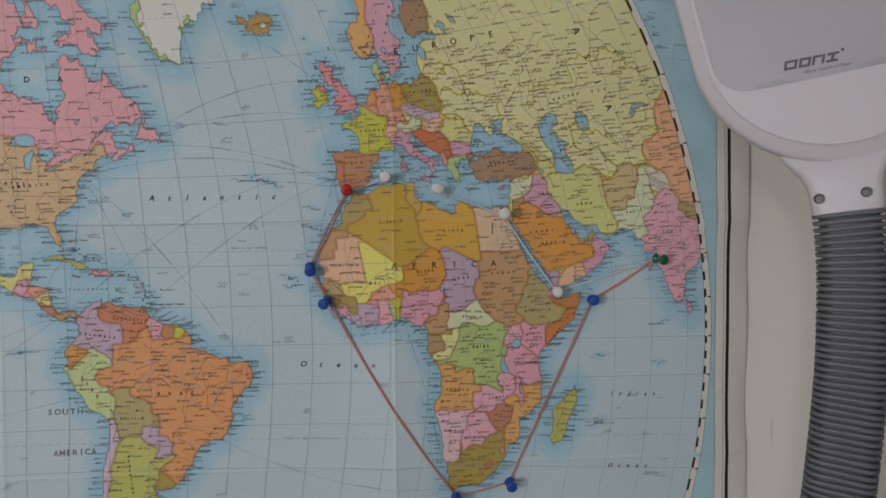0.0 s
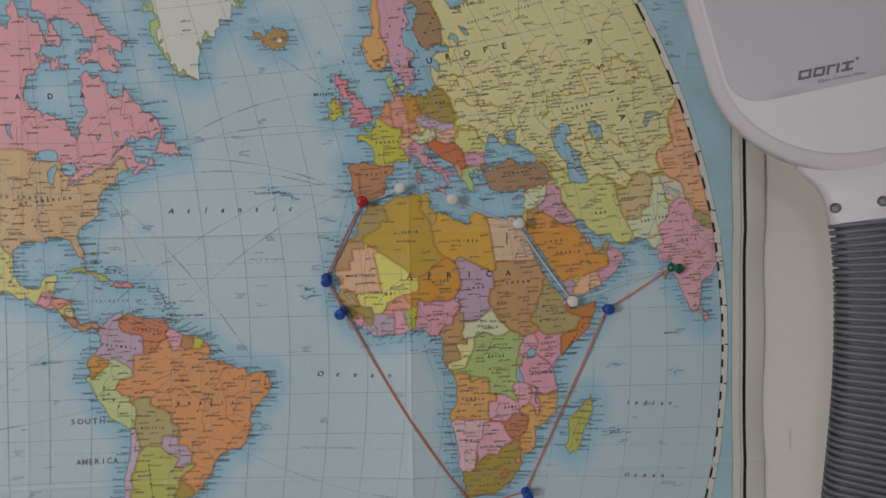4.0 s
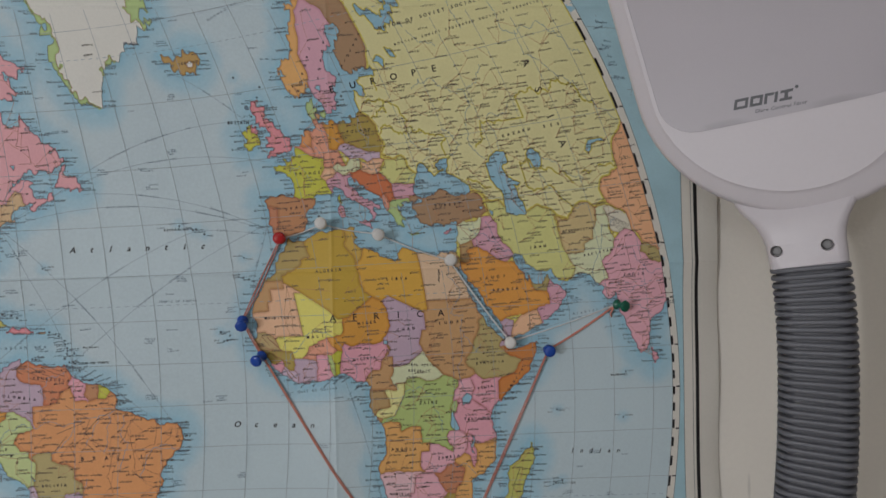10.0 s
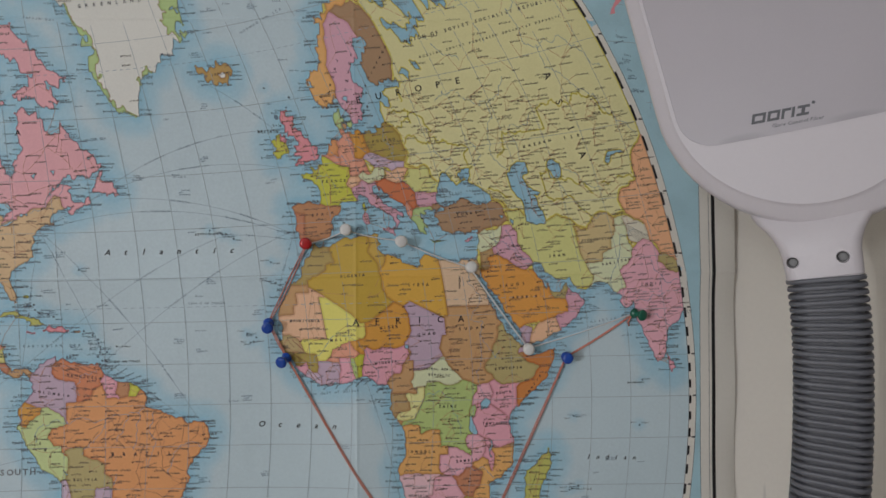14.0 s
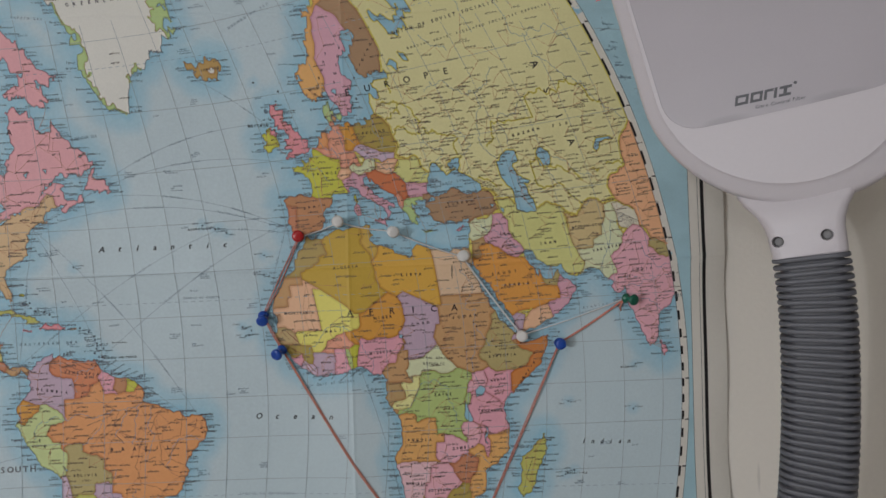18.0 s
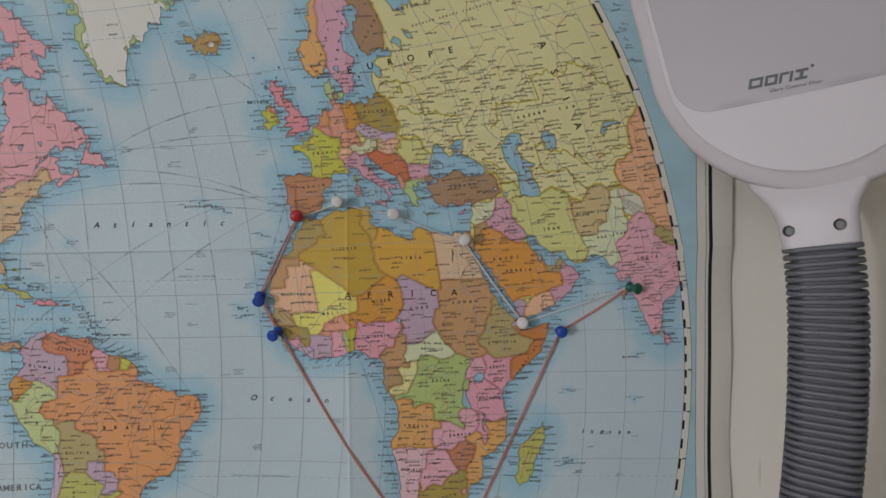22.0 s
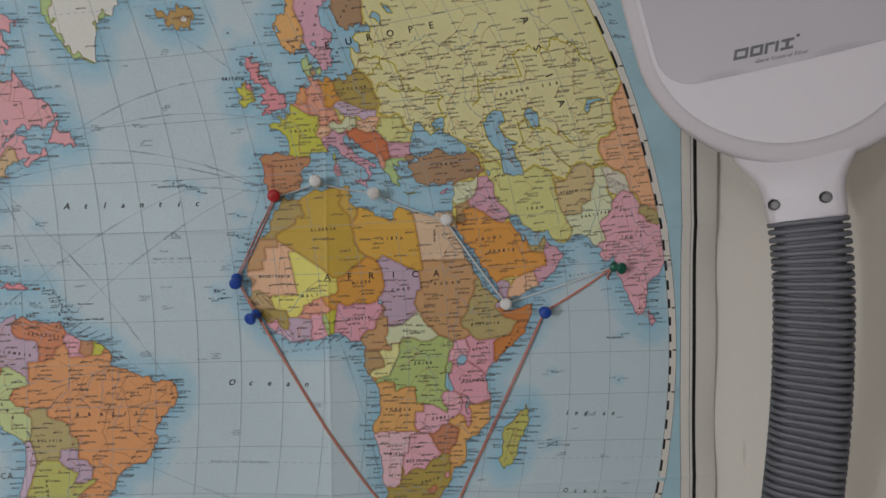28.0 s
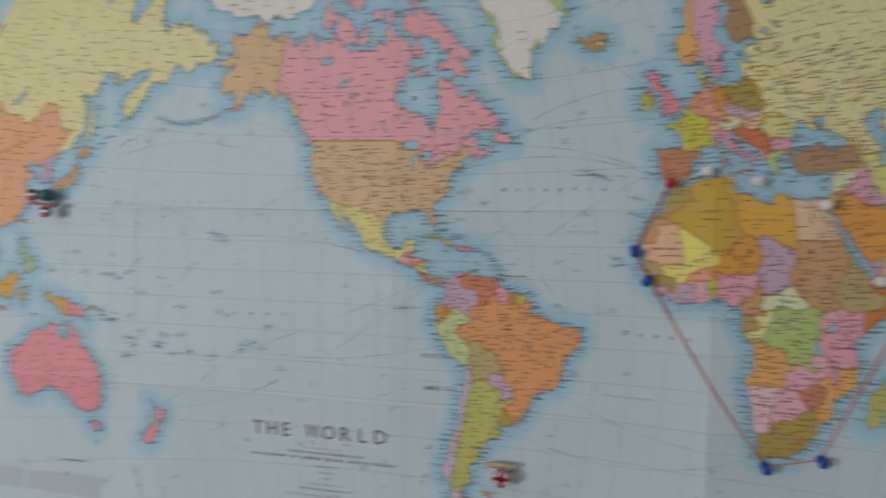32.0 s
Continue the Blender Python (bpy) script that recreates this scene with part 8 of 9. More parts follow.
# towns whose names stand beside their dots: name, longitude, latitude
TOWNS_UNION = [("Moskva", 37.6, 55.8), ("Leningrad", 30.3, 59.9), ("Kiyev", 30.5, 50.4), ("Minsk", 27.6, 53.9), ("Odessa", 30.7, 46.5), ("Kharkov", 36.2, 50), ("Rostov", 39.7, 47.3), ("Volgograd", 44.5, 48.7), ("Saratov", 46, 51.5), ("Kuybyshev", 50.1, 53.2), ("Gorkiy", 44, 56.3), ("Kazan", 49.1, 55.8), ("Perm", 56.2, 58), ("Sverdlovsk", 60.6, 56.8), ("Chelyabinsk", 61.4, 55.2), ("Ufa", 56, 54.7), ("Orenburg", 55.1, 51.8), ("Omsk", 73.4, 55), ("Arkhangelsk", 40.5, 64.4), ("Murmansk", 33.1, 68.9), ("Baku", 49.5, 40.4), ("Tbilisi", 44.8, 41.7), ("Yerevan", 44.5, 40.2), ("Astrakhan", 48, 46.5), ("Guryev", 51.9, 47.2), ("Aktyubinsk", 57.2, 50.3)]
TOWNS_STEPPE = [("Karaganda", 73.1, 49.8), ("Tselinograd", 71.4, 51.2), ("Balkhash", 75, 46.9), ("Alma Ata", 76.9, 43.3), ("Tashkent", 69.2, 41.3), ("Samarkand", 67, 39.7), ("Ashkhabad", 58.4, 38), ("Kzyl Orda", 65.5, 44.9), ("Pavlodar", 77, 52.3), ("Tobolsk", 68.2, 58.2), ("Tyumen", 65.5, 57.2), ("Magnitogorsk", 59, 53.4), ("Kirov", 49.6, 58.6), ("Vologda", 39.9, 59.2), ("Voronezh", 39.2, 51.7), ("Lvov", 24, 49.8), ("Vilnius", 25.3, 54.7), ("Riga", 24.3, 56.9), ("Simferopol", 34.1, 45.1), ("Krasnodar", 39.5, 45), ("Petropavlovsk", 69.1, 54.9), ("Kustanay", 63.6, 53.2), ("Frunze", 74.6, 42.9), ("Dushanbe", 68.8, 38.6), ("Aralsk", 61.7, 46.8), ("Uralsk", 51.4, 51.2), ("Vorkuta", 64, 67.5), ("Syktyvkar", 50.8, 61.7), ("Penza", 45, 53.2)]
TOWNS_EUROPE = [("London", -0.6, 51.5), ("Paris", 2.3, 48.9), ("Madrid", -3.7, 40.4), ("Roma", 12.6, 41.9), ("Berlin", 13.4, 52.5), ("Hamburg", 10, 53.5), ("Warszawa", 20.2, 52.2), ("Praha", 14.4, 50.1), ("Wien", 15.4, 48.2), ("Budapest", 18.4, 47.4), ("Beograd", 19.8, 44.7), ("Bucuresti", 25, 44.5), ("Sofiya", 23.3, 42.7), ("Ankara", 32, 39.9), ("Izmir", 27.3, 38.4), ("Stockholm", 16, 59.3), ("Oslo", 10, 60.2), ("Helsinki", 24.5, 60.6), ("Bordeaux", -0.4, 44.8), ("Lyon", 4.4, 45.8), ("Marseille", 3.9, 43.7), ("Munchen", 10.6, 48.1), ("Krakow", 19, 50.2), ("Sevilla", -6, 37.4), ("Valencia", -1.5, 39.5), ("Adana", 34.8, 37.1), ("Sivas", 37, 39.7), ("Milano", 8.4, 45.4)]
TOWNS_EAST = [("Tehran", 51.4, 35.7), ("Esfahan", 51.7, 32.7), ("Shiraz", 52.5, 29.6), ("Meshed", 58.6, 36.3), ("Yazd", 54.4, 31.9), ("Kerman", 57.1, 30.3), ("Tabriz", 46.3, 38.1), ("Baghdad", 43.4, 33.3), ("Damascus", 36.4, 33.5), ("Riyadh", 46.7, 24.7), ("Mecca", 39.9, 21.4), ("Medina", 39.6, 24.5), ("Kabul", 68.6, 34.5), ("Herat", 62.2, 34.3), ("Kandahar", 65.5, 31.6), ("Karachi", 66.4, 25.6), ("Lahore", 73, 31.2), ("Quetta", 66.4, 30.1), ("Delhi", 77, 28.6), ("Ahmadabad", 72.7, 23), ("Nagpur", 79.1, 21.1), ("Hyderabad", 77, 17.4), ("Bangalore", 76.2, 13), ("Poona", 74, 18.5), ("Jaipur", 74.6, 26.8), ("Kanpur", 80.2, 26.5), ("Hail", 41.7, 27.5), ("Salala", 53.6, 17.3)]
TOWNS_SAHARA = [("Cairo", 31.2, 30), ("Asyut", 31, 27.2), ("Aswan", 32.9, 24.1), ("Tripoli", 13.2, 32.6), ("Sabha", 14.4, 27), ("Tamanrasset", 5.5, 22.8), ("In Salah", 2.5, 27.2), ("Casablanca", -7.4, 33.4), ("Marrakech", -7.9, 31.6), ("Timbuktu", -3, 16.8), ("Gao", 0, 16.3), ("Bamako", -8, 12.6), ("Agades", 8, 17), ("Zinder", 8.5, 13.9), ("Niamey", 2.1, 13.7), ("Faya", 19.1, 17.9), ("Abeche", 19.6, 13.8), ("Khartoum", 32.5, 15.6), ("El Obeid", 30.2, 13.2), ("El Fasher", 25.3, 13.6), ("Juba", 31.4, 4.9), ("Wau", 28, 7.7), ("Atbara", 34, 17.7), ("Kano", 8.5, 12), ("Kaduna", 7.4, 10.5), ("Ibadan", 3.6, 7.4), ("Murzuq", 14, 25.9), ("Kufra", 22.5, 24.2), ("Bechar", -2.2, 31.6), ("Ouargla", 5.4, 32)]
TOWNS_AFRICA = [("Yaounde", 11.3, 3.9), ("Bangui", 18.6, 4.8), ("Kisangani", 25, 0.5), ("Lubumbashi", 25.4, -10.6), ("Luanda", 13.6, -8.8), ("Nairobi", 36.8, -1.3), ("Kampala", 31.6, 0.8), ("Tabora", 32.8, -5), ("Lusaka", 28.3, -15.2), ("Salisbury", 30, -17.9), ("Bulawayo", 28, -20.1), ("Windhoek", 17.1, -22.6), ("Johannesburg", 26, -26.2), ("Kimberley", 23.6, -28.7), ("Addis Ababa", 38.5, 9), ("Asmara", 38.2, 15.2), ("Mogadishu", 45.6, 2), ("Harar", 41.6, 9.3), ("Tananarive", 46.3, -18.9), ("Kananga", 22.4, -5.9), ("Mbandaka", 18.3, 0.1), ("Malanje", 16.3, -9.5), ("Huambo", 15.7, -12.7), ("Maun", 23.4, -20), ("Dodoma", 35.7, -6.2), ("Bambari", 20.6, 5.8), ("Jimma", 36.8, 7.7), ("Nampula", 38, -15.1)]
TOWNS_SOUTH = [("Brasilia", -47.9, -15.8), ("Sao Paulo", -48.5, -23.2), ("Belem", -48.5, -1.9), ("Manaus", -60, -3.1), ("Santarem", -54.7, -2.5), ("Porto Velho", -63.9, -8.8), ("Cuiaba", -56.1, -15.6), ("Teresina", -42.8, -5.1), ("Goiania", -49.3, -17.4), ("Caracas", -67, 10.2), ("Bogota", -74.1, 4.6), ("Quito", -78.5, -0.2), ("La Paz", -68.1, -16.5), ("Iquitos", -73.2, -3.7), ("Asuncion", -57.6, -24.6), ("Cordoba", -64.2, -31.4), ("Porto Alegre", -53.4, -30), ("Curitiba", -51.5, -25.4), ("Barreiras", -45, -12.1), ("Rio Branco", -67.8, -10), ("Boa Vista", -60.7, 2.8), ("Cruzeiro", -72.7, -7.6), ("Tucuman", -65.2, -26.8), ("Sucre", -65.3, -19), ("Montreal", -73.6, 45.6), ("Ottawa", -76.5, 45.9), ("Chicago", -89, 41.3), ("Atlanta", -84.4, 33.7), ("Winnipeg", -97.1, 49.9), ("Denver", -105, 39.7)]
town_words, town_dots = ([], []), ([], [])
for name, lon, lat in TOWNS_UNION + TOWNS_STEPPE + TOWNS_EUROPE + TOWNS_EAST + TOWNS_SAHARA + TOWNS_AFRICA + TOWNS_SOUTH:
    u, v = spot(lon, lat)
    turn, cap, x = 1.2 * u * v, 0.00165, 0.0010
    for ch in name:
        if ch == " ":
            x += 0.0006
            continue
        pts, fs, width = glyph(ch, 0.014)
        base = len(town_words[0])
        for px, py in pts:
            px, py = x + px * cap * 0.92, py * cap - 0.0003
            town_words[0].append(at(u + px * math.cos(turn) - py * math.sin(turn), v + px * math.sin(turn) + py * math.cos(turn), INK_TEXT))
        town_words[1].extend(tuple(base + i for i in f) for f in fs)
        named.append((u + x, v, 0.0022))
        x += width * cap * 0.92 + 0.00024
    ribbon(*town_dots, (u - 0.00018, v), (u + 0.00018, v), 0.0007, INK_TEXT)

# how thickly each part of the land is written over: box of the map, share
THICK = [((0.518, 0.025, 0.572, 0.115), 1.0), ((0.405, 0.07, 0.428, 0.125), 0.85), ((0.385, 0.02, 0.425, 0.07), 0.75), ((0.30, 0.15, 0.56, 0.24), 1.0), ((0.24, 0.13, 0.34, 0.24), 0.9), ((0.34, 0.24, 0.52, 0.36), 0.45), ((0.38, 0.05, 0.57, 0.15), 0.6), ((-0.10, 0.10, 0.08, 0.165), 0.75), ((-0.13, 0.165, 0.12, 0.23), 0.5), ((-0.15, 0.23, 0.12, 0.37), 0.25), ((0.27, 0.062, 0.36, 0.125), 0.22), ((0.23, -0.14, 0.47, 0.062), 0.62), ((0.36, 0.062, 0.47, 0.13), 0.4), ((0.27, 0.125, 0.36, 0.13), 0.5), ((0.05, -0.2, 0.2, 0.035), 0.7), ((-0.06, 0.03, 0.06, 0.11), 0.6), ((-0.6, -0.2, -0.3, 0.3), 0.45)]
spots = [(rng.uniform(-0.57, 0.57), rng.uniform(-0.26, 0.36)) for _ in range(44000)]
land = on_land(spots)
taken, towns = {}, []
for (u, v), dry in zip(spots, land):
    if not dry or math.hypot(u, v) > RIM - 0.006 or (0.085 < u < 0.2 and v > 0.22 and rng.random() < 0.9):
        continue
    share = max([s for (a, b, c, d), s in THICK if a < u < c and b < v < d], default=0.14)
    if rng.random() > share:
        continue
    cell = (round(u / (0.0080 if share > 0.8 else 0.0100)), round(v / (0.0030 if share > 0.8 else 0.0036)), share > 0.8)
    if any((cell[0] + i, cell[1] + j, cell[2]) in taken for i in (-1, 0, 1) for j in ((0,) if share > 0.5 else (-1, 0, 1))):
        continue
    if any(-0.008 < cu - u < 0.0085 and abs(cv - v) < 0.5 * cap + 0.0008 for cu, cv, cap in named):
        continue
    taken[cell] = 1
    towns.append((u, v))
    words(*town_words, rng, u + 0.0009, v + 0.0003, rng.uniform(0.0045, 0.0100), rng.choice((0.00082, 0.00088, 0.00094)), 1.2 * u * v + rng.gauss(0, 0.02))
    ribbon(*town_dots, (u - 0.0002, v), (u + 0.0002, v), rng.choice((0.0005, 0.0006, 0.0009)), INK_TEXT)
port_words = ([], [])
rng.shuffle(shore)
ports = []
for p, q in shore:
    m, out = p.lerp(q, 0.5), Vector((q.y - p.y, p.x - q.x)).normalized() * 0.002
    if math.hypot(m.x, m.y) < RIM - 0.004 and m.y < 0.345:
        ports.append((m, out, rng.uniform(0.0045, 0.0105)))
dry_a, dry_b = on_land([m + o for m, o, _ in ports]), on_land([m - o for m, o, _ in ports])
ways = [(1 if o.x > 0 else -1) * (-1 if a else 1) for (m, o, _), a in zip(ports, dry_a)]
blocked = on_land([(m.x + w * length * 0.8, m.y) for (m, o, length), w in zip(ports, ways)])
used = set()
for (m, o, length), a, b, w, shut in zip(ports, dry_a, dry_b, ways, blocked):
    cell = (round(m.x / 0.013), round(m.y / 0.0044))
    if a == b or shut or cell in used or (m.y > 0.185 and rng.random() < 0.6) or (0.305 < m.x < 0.335 and m.y > 0.235):
        continue
    used.add(cell)
    words(*port_words, rng, m.x + (0.0012 if w > 0 else -0.0012 - length), m.y, length, rng.choice((0.00078, 0.00084, 0.00090)), 0.9 * m.x * m.y + rng.uniform(-0.04, 0.04))
for lon, lat, turn, length in ((-59.5, 8.2, 0.62, 0.011), (-58, 7.3, 0.52, 0.012), (-56.5, 6.6, 0.42, 0.012), (-54.8, 6.2, 0.32, 0.011), (-53, 5.6, 0.2, 0.011), (-51.8, 4.6, 0.1, 0.010)):
    words(*port_words, rng, *spot(lon, lat), length, 0.0008, turn)
for lon, lat, turn, length in ((-12.5, 6.6, 0.35, 0.008), (-10, 5.2, 0.5, 0.010), (-7, 3.4, 0.7, 0.010), (-4, 3.8, 0.8, 0.008), (-1.5, 3.4, 0.75, 0.010), (1, 4.3, 0.7, 0.008), (3, 4.6, 0.6, 0.008), (6, 2.6, 0.7, 0.008)):
    words(*port_words, rng, *spot(lon, lat), length, 0.0008, turn)
for lon, lat, size in ISLES_NORTH + ISLES_SOUTH:
    u, v = spot(lon, lat)
    if size < 0.55 and v < 0.21:
        for k in range(2 if u > 0.02 else 4):
            words(*port_words, rng, u + rng.choice((0.0016, -0.0075)), v + rng.uniform(-0.0022, 0.0022), rng.uniform(0.0035, 0.0065), 0.0007, rng.uniform(-0.02, 0.08))
hatch = ([], [])
VALLEYS = [[(0.1003, -0.0286), (0.1106, -0.0167)], [(0.1224, -0.0161), (0.131, -0.0068), (0.1412, -0.0006)], [(0.1419, -0.0451), (0.1539, -0.0411)], [(0.1563, -0.0443), (0.1655, -0.0518)], [(0.1231, -0.0217), (0.13, -0.0298)], [(0.164, -0.0417), (0.1722, -0.0294)],
           [(0.1031, -0.0148), (0.1217, -0.0075)], [(0.1413, -0.0338), (0.1449, -0.027)], [(0.1483, -0.0236), (0.1536, -0.0159)], [(0.4468, -0.0547), (0.4423, -0.0663), (0.4384, -0.0809)]]
RIDGES = [[(0.0852, 0.0354), (0.0942, 0.0296), (0.1008, 0.0265)], [(0.0834, 0.032), (0.0924, 0.0267), (0.099, 0.024)], [(0.0935, 0.034), (0.1025, 0.0294), (0.11, 0.0276)], [(0.1009, 0.0329), (0.1092, 0.0303)], [(0.0849, 0.0268), (0.0957, 0.0237)], [(0.0726, 0.033), (0.0776, 0.0347), (0.0811, 0.0384)],
          [(0.0759, 0.033), (0.08, 0.0295)], [(0.2534, 0.0523), (0.259, 0.0457)], [(0.2577, 0.0515), (0.2647, 0.0441)], [(0.2598, 0.0493), (0.2683, 0.0412)], [(0.2596, 0.0392), (0.2745, 0.0309)], [(0.2695, 0.0281), (0.2765, 0.0178)], [(0.2723, 0.0266), (0.2787, 0.02)]]
ridge_lines = ([], [])
for line, lines, wide in [(p, hatch, 0.00030) for p in VALLEYS] + [(p, ridge_lines, 0.0005) for p in RIDGES]:
    pts = [Vector(a).lerp(Vector(b), k / 4) for a, b in zip(line, line[1:]) for k in range(5)]
    pts = [p + Vector((rng.gauss(0, 0.00025), rng.gauss(0, 0.00025))) for p in pts]
    for a, b in zip(pts, pts[1:]):
        ribbon(*lines, a, b, wide * rng.uniform(0.7, 1.2), INK_LINE)
raw("mountain_print", *ridge_lines, ink_border, world_map, "brown printed mountain ridges", "stuff")
for k in range(9):
    a, b = spot(73.2 + 0.55 * k, 36.2 - 0.25 * k), spot(76.2 + 0.4 * k, 32.6 + 0.1 * k)
    ribbon(*hatch, a, b, 0.00022, INK_LINE)
for k in range(6):
    ribbon(*hatch, spot(40 + 0.7 * k, 43.6 - 0.45 * k), spot(44.5 + 0.7 * k, 42.2 - 0.5 * k), 0.00025, INK_LINE)
raw("hatch_print", *hatch, ink_town, world_map, "printed hatching over disputed ground and mountains", "stuff")
raw("town_name_print", *town_words, ink_town, world_map, "tiny printed town names", "stuff")
raw("town_dot_print", *town_dots, ink_black, world_map, "tiny printed town dots", "stuff")
raw("port_name_print", *port_words, ink_port, world_map, "tiny illegible printed port names along the coasts", "stuff")

# roads and railways from town to town
grid_of = {}
for t in towns:
    grid_of.setdefault((int(t[0] // 0.02), int(t[1] // 0.02)), []).append(t)
road_v, road_f, done = [], [], set()
for (u, v) in towns:
    thick = max([s for (a, b, c, d), s in THICK if a < u < c and b < v < d], default=0.2)
    if rng.random() > thick + 0.15:
        continue
    near = [t for i in (-1, 0, 1) for j in (-1, 0, 1) for t in grid_of.get((int(u // 0.02) + i, int(v // 0.02) + j), ()) if t != (u, v)]
    for t in sorted(near, key=lambda t: math.dist(t, (u, v)))[1:3]:
        if (t, (u, v)) not in done:
            done.add(((u, v), t))
            bend = (rng.gauss(0, 0.06), rng.gauss(0, 0.06))
            m = ((u + t[0]) / 2 + bend[0] * (t[1] - v), (v + t[1]) / 2 + bend[1] * (t[0] - u))
            ribbon(road_v, road_f, (u, v), m, 0.00024, 0.00036)
            ribbon(road_v, road_f, m, t, 0.00024, 0.00036)
raw("road_print", road_v, road_f, ink_road, world_map, "thin brown printed roads and railways", "stuff")

# scattered small print on the open sea: depths, island names, degrees
sea_words = ([], [])
spots = [(rng.uniform(-0.56, 0.56), rng.uniform(-0.26, 0.33)) for _ in range(520)]
for (u, v), a, b in zip(spots, on_land([(u - 0.004, v) for u, v in spots]), on_land([(u + 0.012, v) for u, v in spots])):
    if math.hypot(u, v) < RIM - 0.02 and not a and not b:
        turn = rng.uniform(-0.02, 0.12 if u > 0 else 0.02)
        for k in range(rng.choice((1, 1, 2, 3))):
            words(*sea_words, rng, u + rng.uniform(0, 0.003), v - 0.0016 * k, rng.uniform(0.003, 0.009), 0.0007, turn)
raw("sea_name_print", *sea_words, ink_sea_text, world_map, "tiny illegible printed sea names", "stuff")
for lat in range(-50, 80, 10):
    for s in (-1, 1):
        u, v = spot(MIDDLE + s * 179.99, lat)
        k = 1 + 0.0042 / RIM
        if abs(v) < FRAME_V:
            bar(u * k, v * k, 0.0022, 0.0011, ink_text, "degree_mark")
# fragments of an inset map in the corner outside the rim
corner = ([], [])
for a, b in (((0.505, 0.283), (0.574, 0.279)), ((0.507, 0.312), (0.572, 0.308)), ((0.537, 0.235), (0.575, 0.232)), ((0.540, 0.23), (0.548, 0.345)), ((0.566, 0.21), (0.570, 0.345)), ((0.512, 0.29), (0.521, 0.345)), ((0.557, 0.205), (0.576, 0.203))):
    ribbon(*corner, a, b, 0.0003, 0.0003)
raw("inset_line_print", *corner, ink_grid, world_map, "thin lines of an inset map", "stuff")
inset_words = ([], [])
for u, v in ((0.526, 0.288), (0.545, 0.262), (0.541, 0.246), (0.556, 0.245), (0.553, 0.253), (0.536, 0.300), (0.561, 0.222), (0.552, 0.268), (0.563, 0.238)):
    words(*inset_words, rng, u, v, rng.uniform(0.005, 0.012), 0.0009, -0.05, 0.0004)
for u, v in ((0.5171, 0.2686), (0.5237, 0.2571), (0.5123, 0.285), (0.5268, 0.242)):
    for k in range(4):
        words(*inset_words, rng, u + rng.uniform(-0.004, 0.003), v + rng.uniform(-0.004, 0.004), rng.uniform(0.003, 0.008), 0.0009, rng.uniform(-0.5, 0.3), 0.0004)
raw("inset_name_print", *inset_words, ink_sea_text, world_map, "tiny print on the inset map", "stuff")
isle = [(0.5075, 0.3035), (0.5115, 0.3045), (0.5110, 0.3090), (0.5150, 0.3130), (0.5205, 0.3190), (0.5170, 0.3205), (0.5120, 0.3150), (0.5085, 0.3080)]
raw("printed_island", [at(u, v, INK_LAND) for u, v in isle], [tuple(reversed(range(len(isle))))], INKS["pink_red"], world_map, "small pink printed island on the inset map")

# small line of print under the maker's mark
verts, faces = [], []
x = -0.0135
for ch in "Glare Control Filter":
    if ch == " ":
        x += 0.0010
        continue
    pts, fs, width = glyph(ch)
    base, size = len(verts), 0.0020
    for px, py in pts:
        verts.append(head_at(x + px * size + 0.2 * py * size, -0.0182 + py * size, -0.0004))
    faces += [tuple(base + i for i in f) for f in fs]
    x += width * size + 0.0003
raw("filter_name", verts, faces, lamp_print, filter_panel, "small grey lettering on the filter")

# ---- toy biplane and round flag badge stuck in the map ----
toy = {k: surface("toy_" + k, c, 0.4, 0, 0.05, 300.0, 0.0, 0.05, 60.0) for k, c in dict(teal=(0.05, 0.13, 0.16), red=(0.34, 0.012, 0.03), white=(0.62, 0.60, 0.58), dark=(0.035, 0.03, 0.035), tan=(0.50, 0.38, 0.22), navy=(0.02, 0.035, 0.14)).items()}


def disc(bm, c, r, y0, y1, n=28):
    return loft(bm, [[Vector((c[0] + s * math.cos(k * math.tau / n), y, c[1] + s * math.sin(k * math.tau / n))) for k in range(n)] for s, y in ((r, y1), (r, y0 + 0.0005), (r - 0.0005, y0))])


def upright(bm, c, w, h, y0, y1, turn=0.0):
    """A small block centred on (x, z), turned in the plane of the wall."""
    cs, sn = math.cos(radians(turn)), math.sin(radians(turn))
    ring = [(c[0] + a * cs - b * sn, c[1] + a * sn + b * cs) for a, b in ((-w / 2, -h / 2), (w / 2, -h / 2), (w / 2, h / 2), (-w / 2, h / 2))]
    return loft(bm, [[Vector((x, y, z)) for x, z in ring] for y in (y1, y0)])


def needle(parent, x, z, deep):
    bm = bmesh.new()
    tube(bm, [(x, 0.008, z), (x, -deep, z)], 0.0005, 8)
    part("needle", bm, steel, parent, "steel needle")


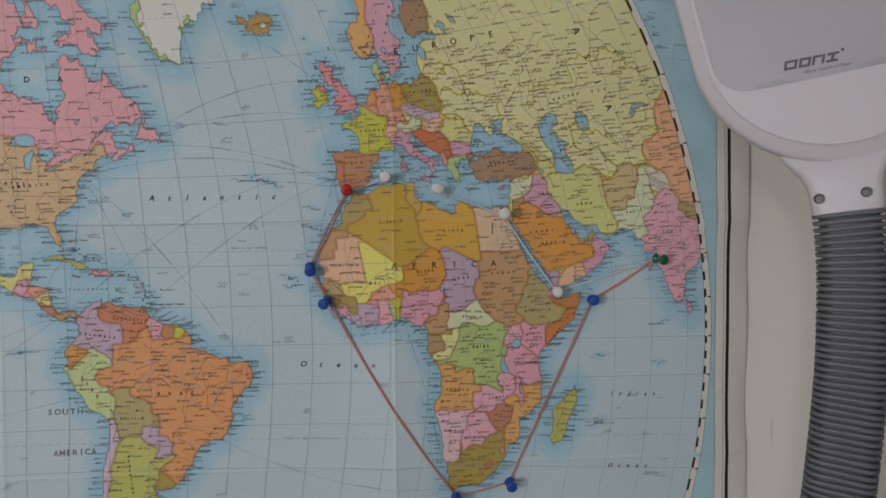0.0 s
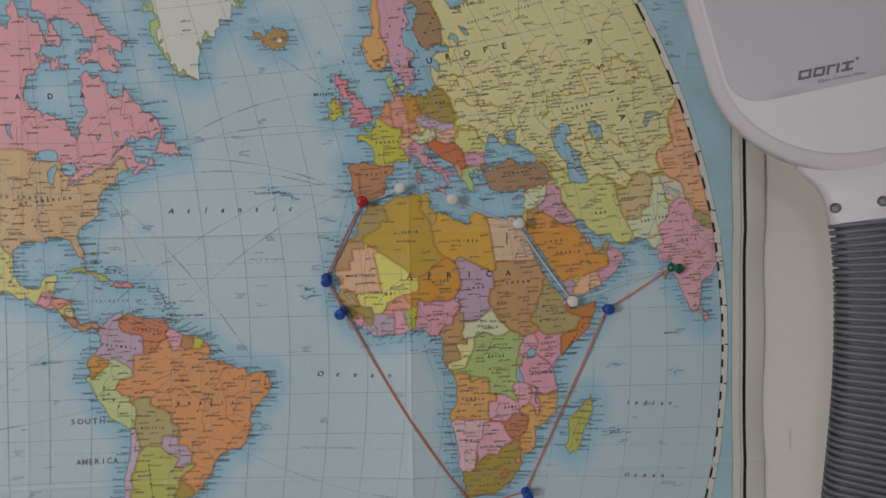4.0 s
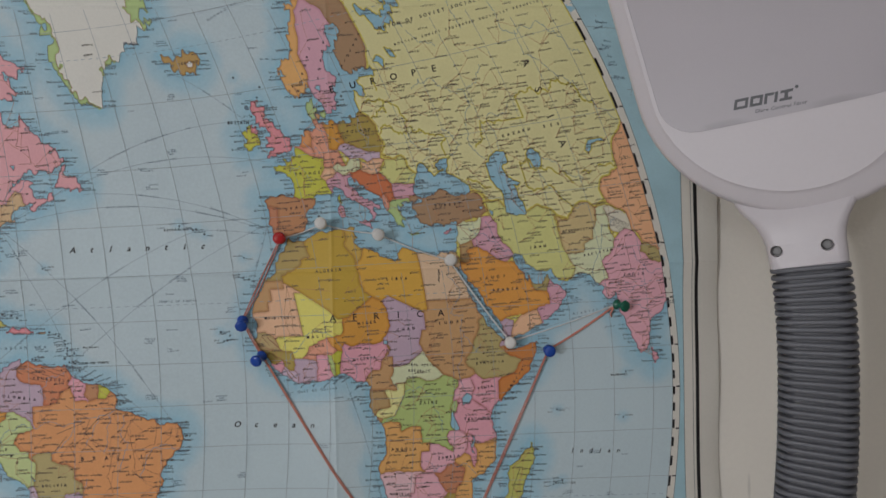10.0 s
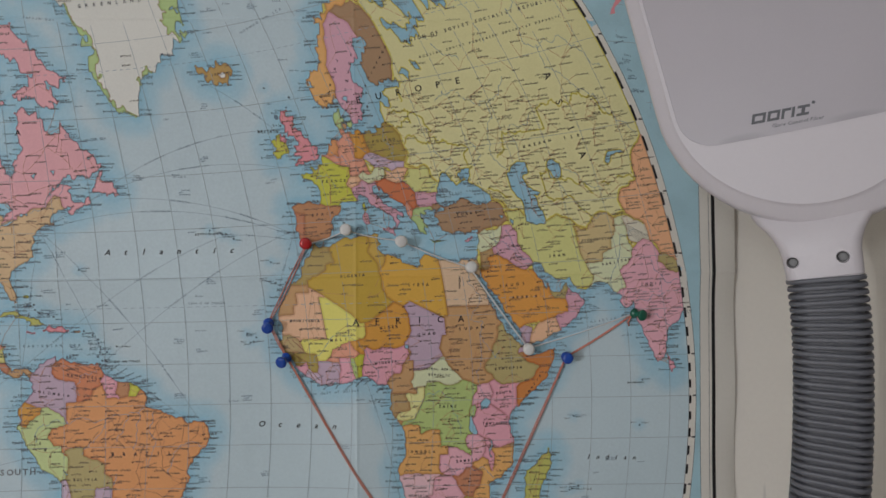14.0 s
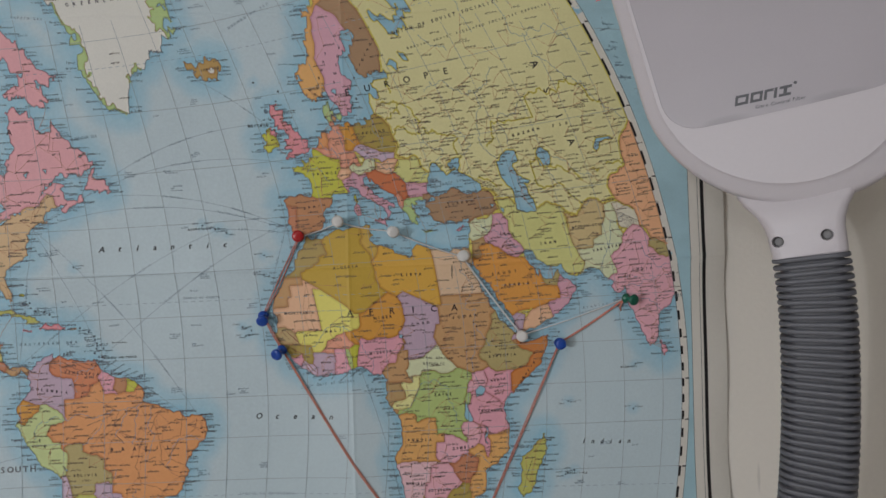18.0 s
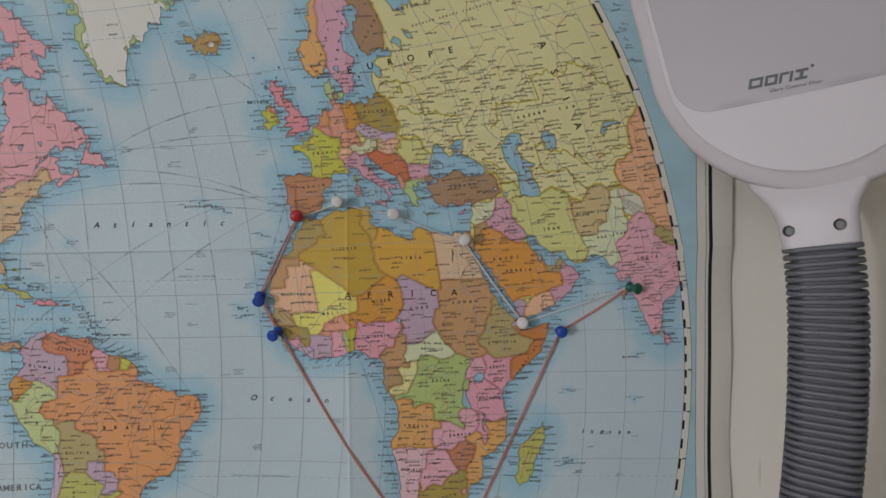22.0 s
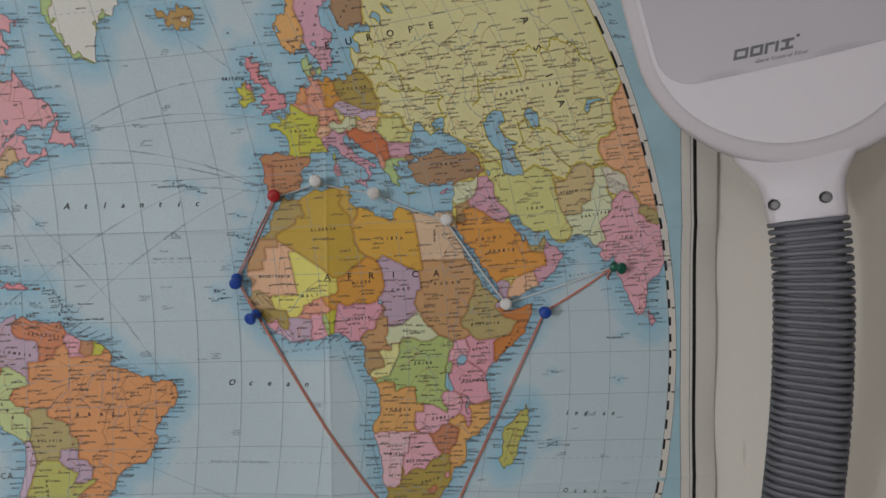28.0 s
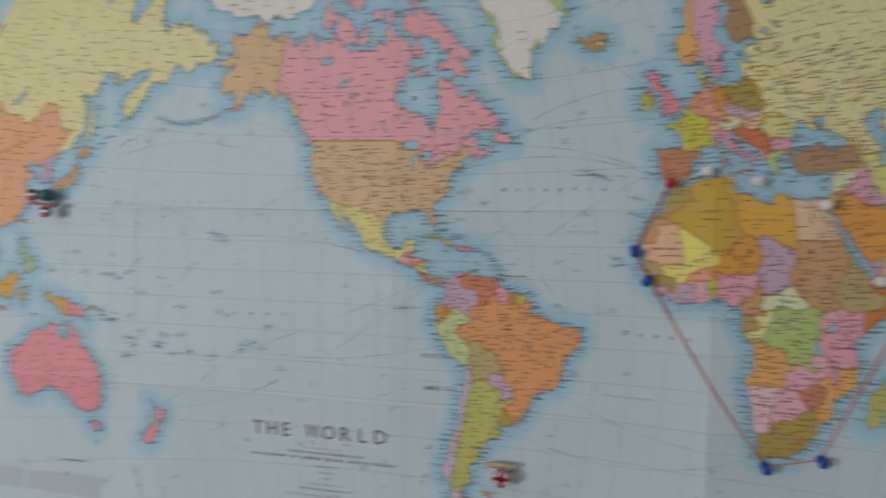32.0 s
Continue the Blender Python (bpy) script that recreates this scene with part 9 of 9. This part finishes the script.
def flag_badge(x, z):
    b = thing("flag_badge", (x, -0.004, z), "round badge with a red and white crossed flag in the map", "badge")
    needle(b, x, z, 0.018)
    part("disc", disc(bmesh.new(), (x, z), 0.0088, -0.0200, -0.0180), toy["navy"], b, "round navy disc", True)
    for turn in (45, -45):
        part("diagonal_stripe", upright(bmesh.new(), (x, z), 0.0164, 0.0026, -0.0204, -0.0199, turn), toy["white"], b, "white diagonal stripe")
    part("wide_stripe", upright(bmesh.new(), (x, z), 0.0170, 0.0062, -0.0207, -0.0199), toy["white"], b, "white stripe")
    part("wide_stripe", upright(bmesh.new(), (x, z), 0.0062, 0.0170, -0.0207, -0.0199), toy["white"], b, "white stripe")
    part("red_stripe", upright(bmesh.new(), (x, z), 0.0172, 0.0036, -0.0211, -0.0199), toy["red"], b, "red stripe")
    part("red_stripe", upright(bmesh.new(), (x, z), 0.0036, 0.0172, -0.0211, -0.0199), toy["red"], b, "red stripe")
    bm = bmesh.new()
    loft(bm, [[Vector((x - 0.002 + 0.0165 * s * math.cos(k * math.tau / 24), y, z + 0.0105 + 0.0030 * s * math.sin(k * math.tau / 24))) for k in range(24)] for s, y in ((1, -0.0130), (1, -0.0150), (0.92, -0.0156))])
    part("wing", bm, toy["tan"], b, "flat tan wing behind the disc", True)
    return b


def toy_biplane(x, z):
    b = thing("toy_biplane", (x, -0.004, z), "tiny teal and red toy biplane pinned in the map", "toy")
    needle(b, x, z, 0.016)
    bm = bmesh.new()
    loft(bm, [[Vector((x + 0.002 + s * 0.0078 * math.cos(k * math.tau / 18), y, z + 0.0035 + s * 0.0072 * math.sin(k * math.tau / 18))) for k in range(18)] for s, y in ((0.5, -0.010), (0.95, -0.013), (1.0, -0.020), (0.8, -0.026), (0.4, -0.028))])
    part("fuselage", bm, toy["teal"], b, "rounded teal body", True)
    part("wing", upright(bmesh.new(), (x + 0.001, z - 0.0070), 0.030, 0.0036, -0.0260, -0.0200, -8), toy["red"], b, "dark red wing")
    for dx, dz in ((-0.0150, 0.0040), (0.0035, -0.0150)):
        w = part("wheel", disc(bmesh.new(), (x + dx, z + dz), 0.0068, -0.0240, -0.0200), toy["dark"], b, "dark disc with white and red stripes", True)
        part("stripe", upright(bmesh.new(), (x + dx, z + dz + 0.0002), 0.0118, 0.0028, -0.0246, -0.0239), toy["white"], w, "white stripe")
        part("stripe", upright(bmesh.new(), (x + dx, z + dz - 0.0036), 0.0100, 0.0030, -0.0246, -0.0239), toy["red"], w, "red stripe")
    return b


flag_badge(0.1225, 1.2925)
toy_biplane(-0.4080, 1.5600)

# ---- framed board beyond the lamp ----
board_grey = surface("board_frame_grey", (0.16, 0.155, 0.175), 0.5)
board_page = surface("board_page", (0.50, 0.475, 0.42), 0.6, 0, 0.08, 90.0, 0.0, 0.12, 30.0)
board_red, board_orange, board_yellow, board_brown, board_mark = (surface("board_" + k, c, 0.6, 0, 0.1, 200.0, 0.0, 0.1, 60.0) for k, c in (("red", (0.17, 0.03, 0.045)), ("orange", (0.45, 0.2, 0.09)), ("yellow", (0.46, 0.44, 0.2)), ("brown", (0.2, 0.13, 0.09)), ("mark", (0.08, 0.07, 0.07))))
BX, BW = 0.8895, 0.30
board = thing("framed_board", (BX + BW / 2, 0.0, 1.35), "grey framed board with cream sheets hung on the wall", "board")
part("backing", box(bmesh.new(), (BX + 0.004, 0.0005, 1.02), (BX + BW - 0.004, 0.004, 1.642)), board_page, board, "cream sheet")
part("frame_side", box(bmesh.new(), (BX, -0.0009, 1.345), (BX + 0.0022, 0.004, 1.646), 0.001), board_grey, board, "thin grey frame side")
part("frame_side", box(bmesh.new(), (BX - 0.003, -0.0035, 1.010), (BX + 0.010, 0.004, 1.344), 0.001), board_grey, board, "wide grey frame side")
part("frame_side", box(bmesh.new(), (BX + BW - 0.0045, -0.0009, 1.345), (BX + BW, 0.004, 1.646), 0.001), board_grey, board, "thin grey frame side")
part("frame_side", box(bmesh.new(), (BX + BW - 0.012, -0.0035, 1.010), (BX + BW + 0.004, 0.004, 1.344), 0.001), board_grey, board, "wide grey frame side")
part("ledge", box(bmesh.new(), (BX + 0.013, -0.0100, 1.326), (BX + BW - 0.013, 0.0001, 1.346), 0.0015), board_grey, board, "grey ledge")
part("corner_tab", box(bmesh.new(), (BX - 0.004, -0.0050, 1.640), (BX + 0.012, -0.0012, 1.650), 0.0004), board_grey, board, "blue-grey corner tab")
for name, x0, x1, z0, z1, mat, lab in (("picture", 0.006, BW - 0.006, 1.612, 1.641, board_red, "dark red picture"), ("picture", 0.006, BW - 0.006, 1.590, 1.611, board_orange, "orange picture"), ("picture", 0.006, BW - 0.006, 1.578, 1.589, board_mark, "dark band"),
                                       ("note", 0.018, BW - 0.018, 1.262, 1.324, board_yellow, "yellow note"), ("note", 0.014, BW - 0.014, 1.020, 1.258, board_brown, "brown note")):
    part(name, box(bmesh.new(), (BX + x0, -0.0008, z0), (BX + x1, 0.0004, z1)), mat, board, lab)
for k, z in enumerate((1.470, 1.440, 1.412, 1.392, 1.376)):
    part("written_line", box(bmesh.new(), (BX + 0.008, -0.0001, z), (BX + 0.05 + 0.02 * (k % 3), 0.0004, z + 0.004)), board_mark, board)
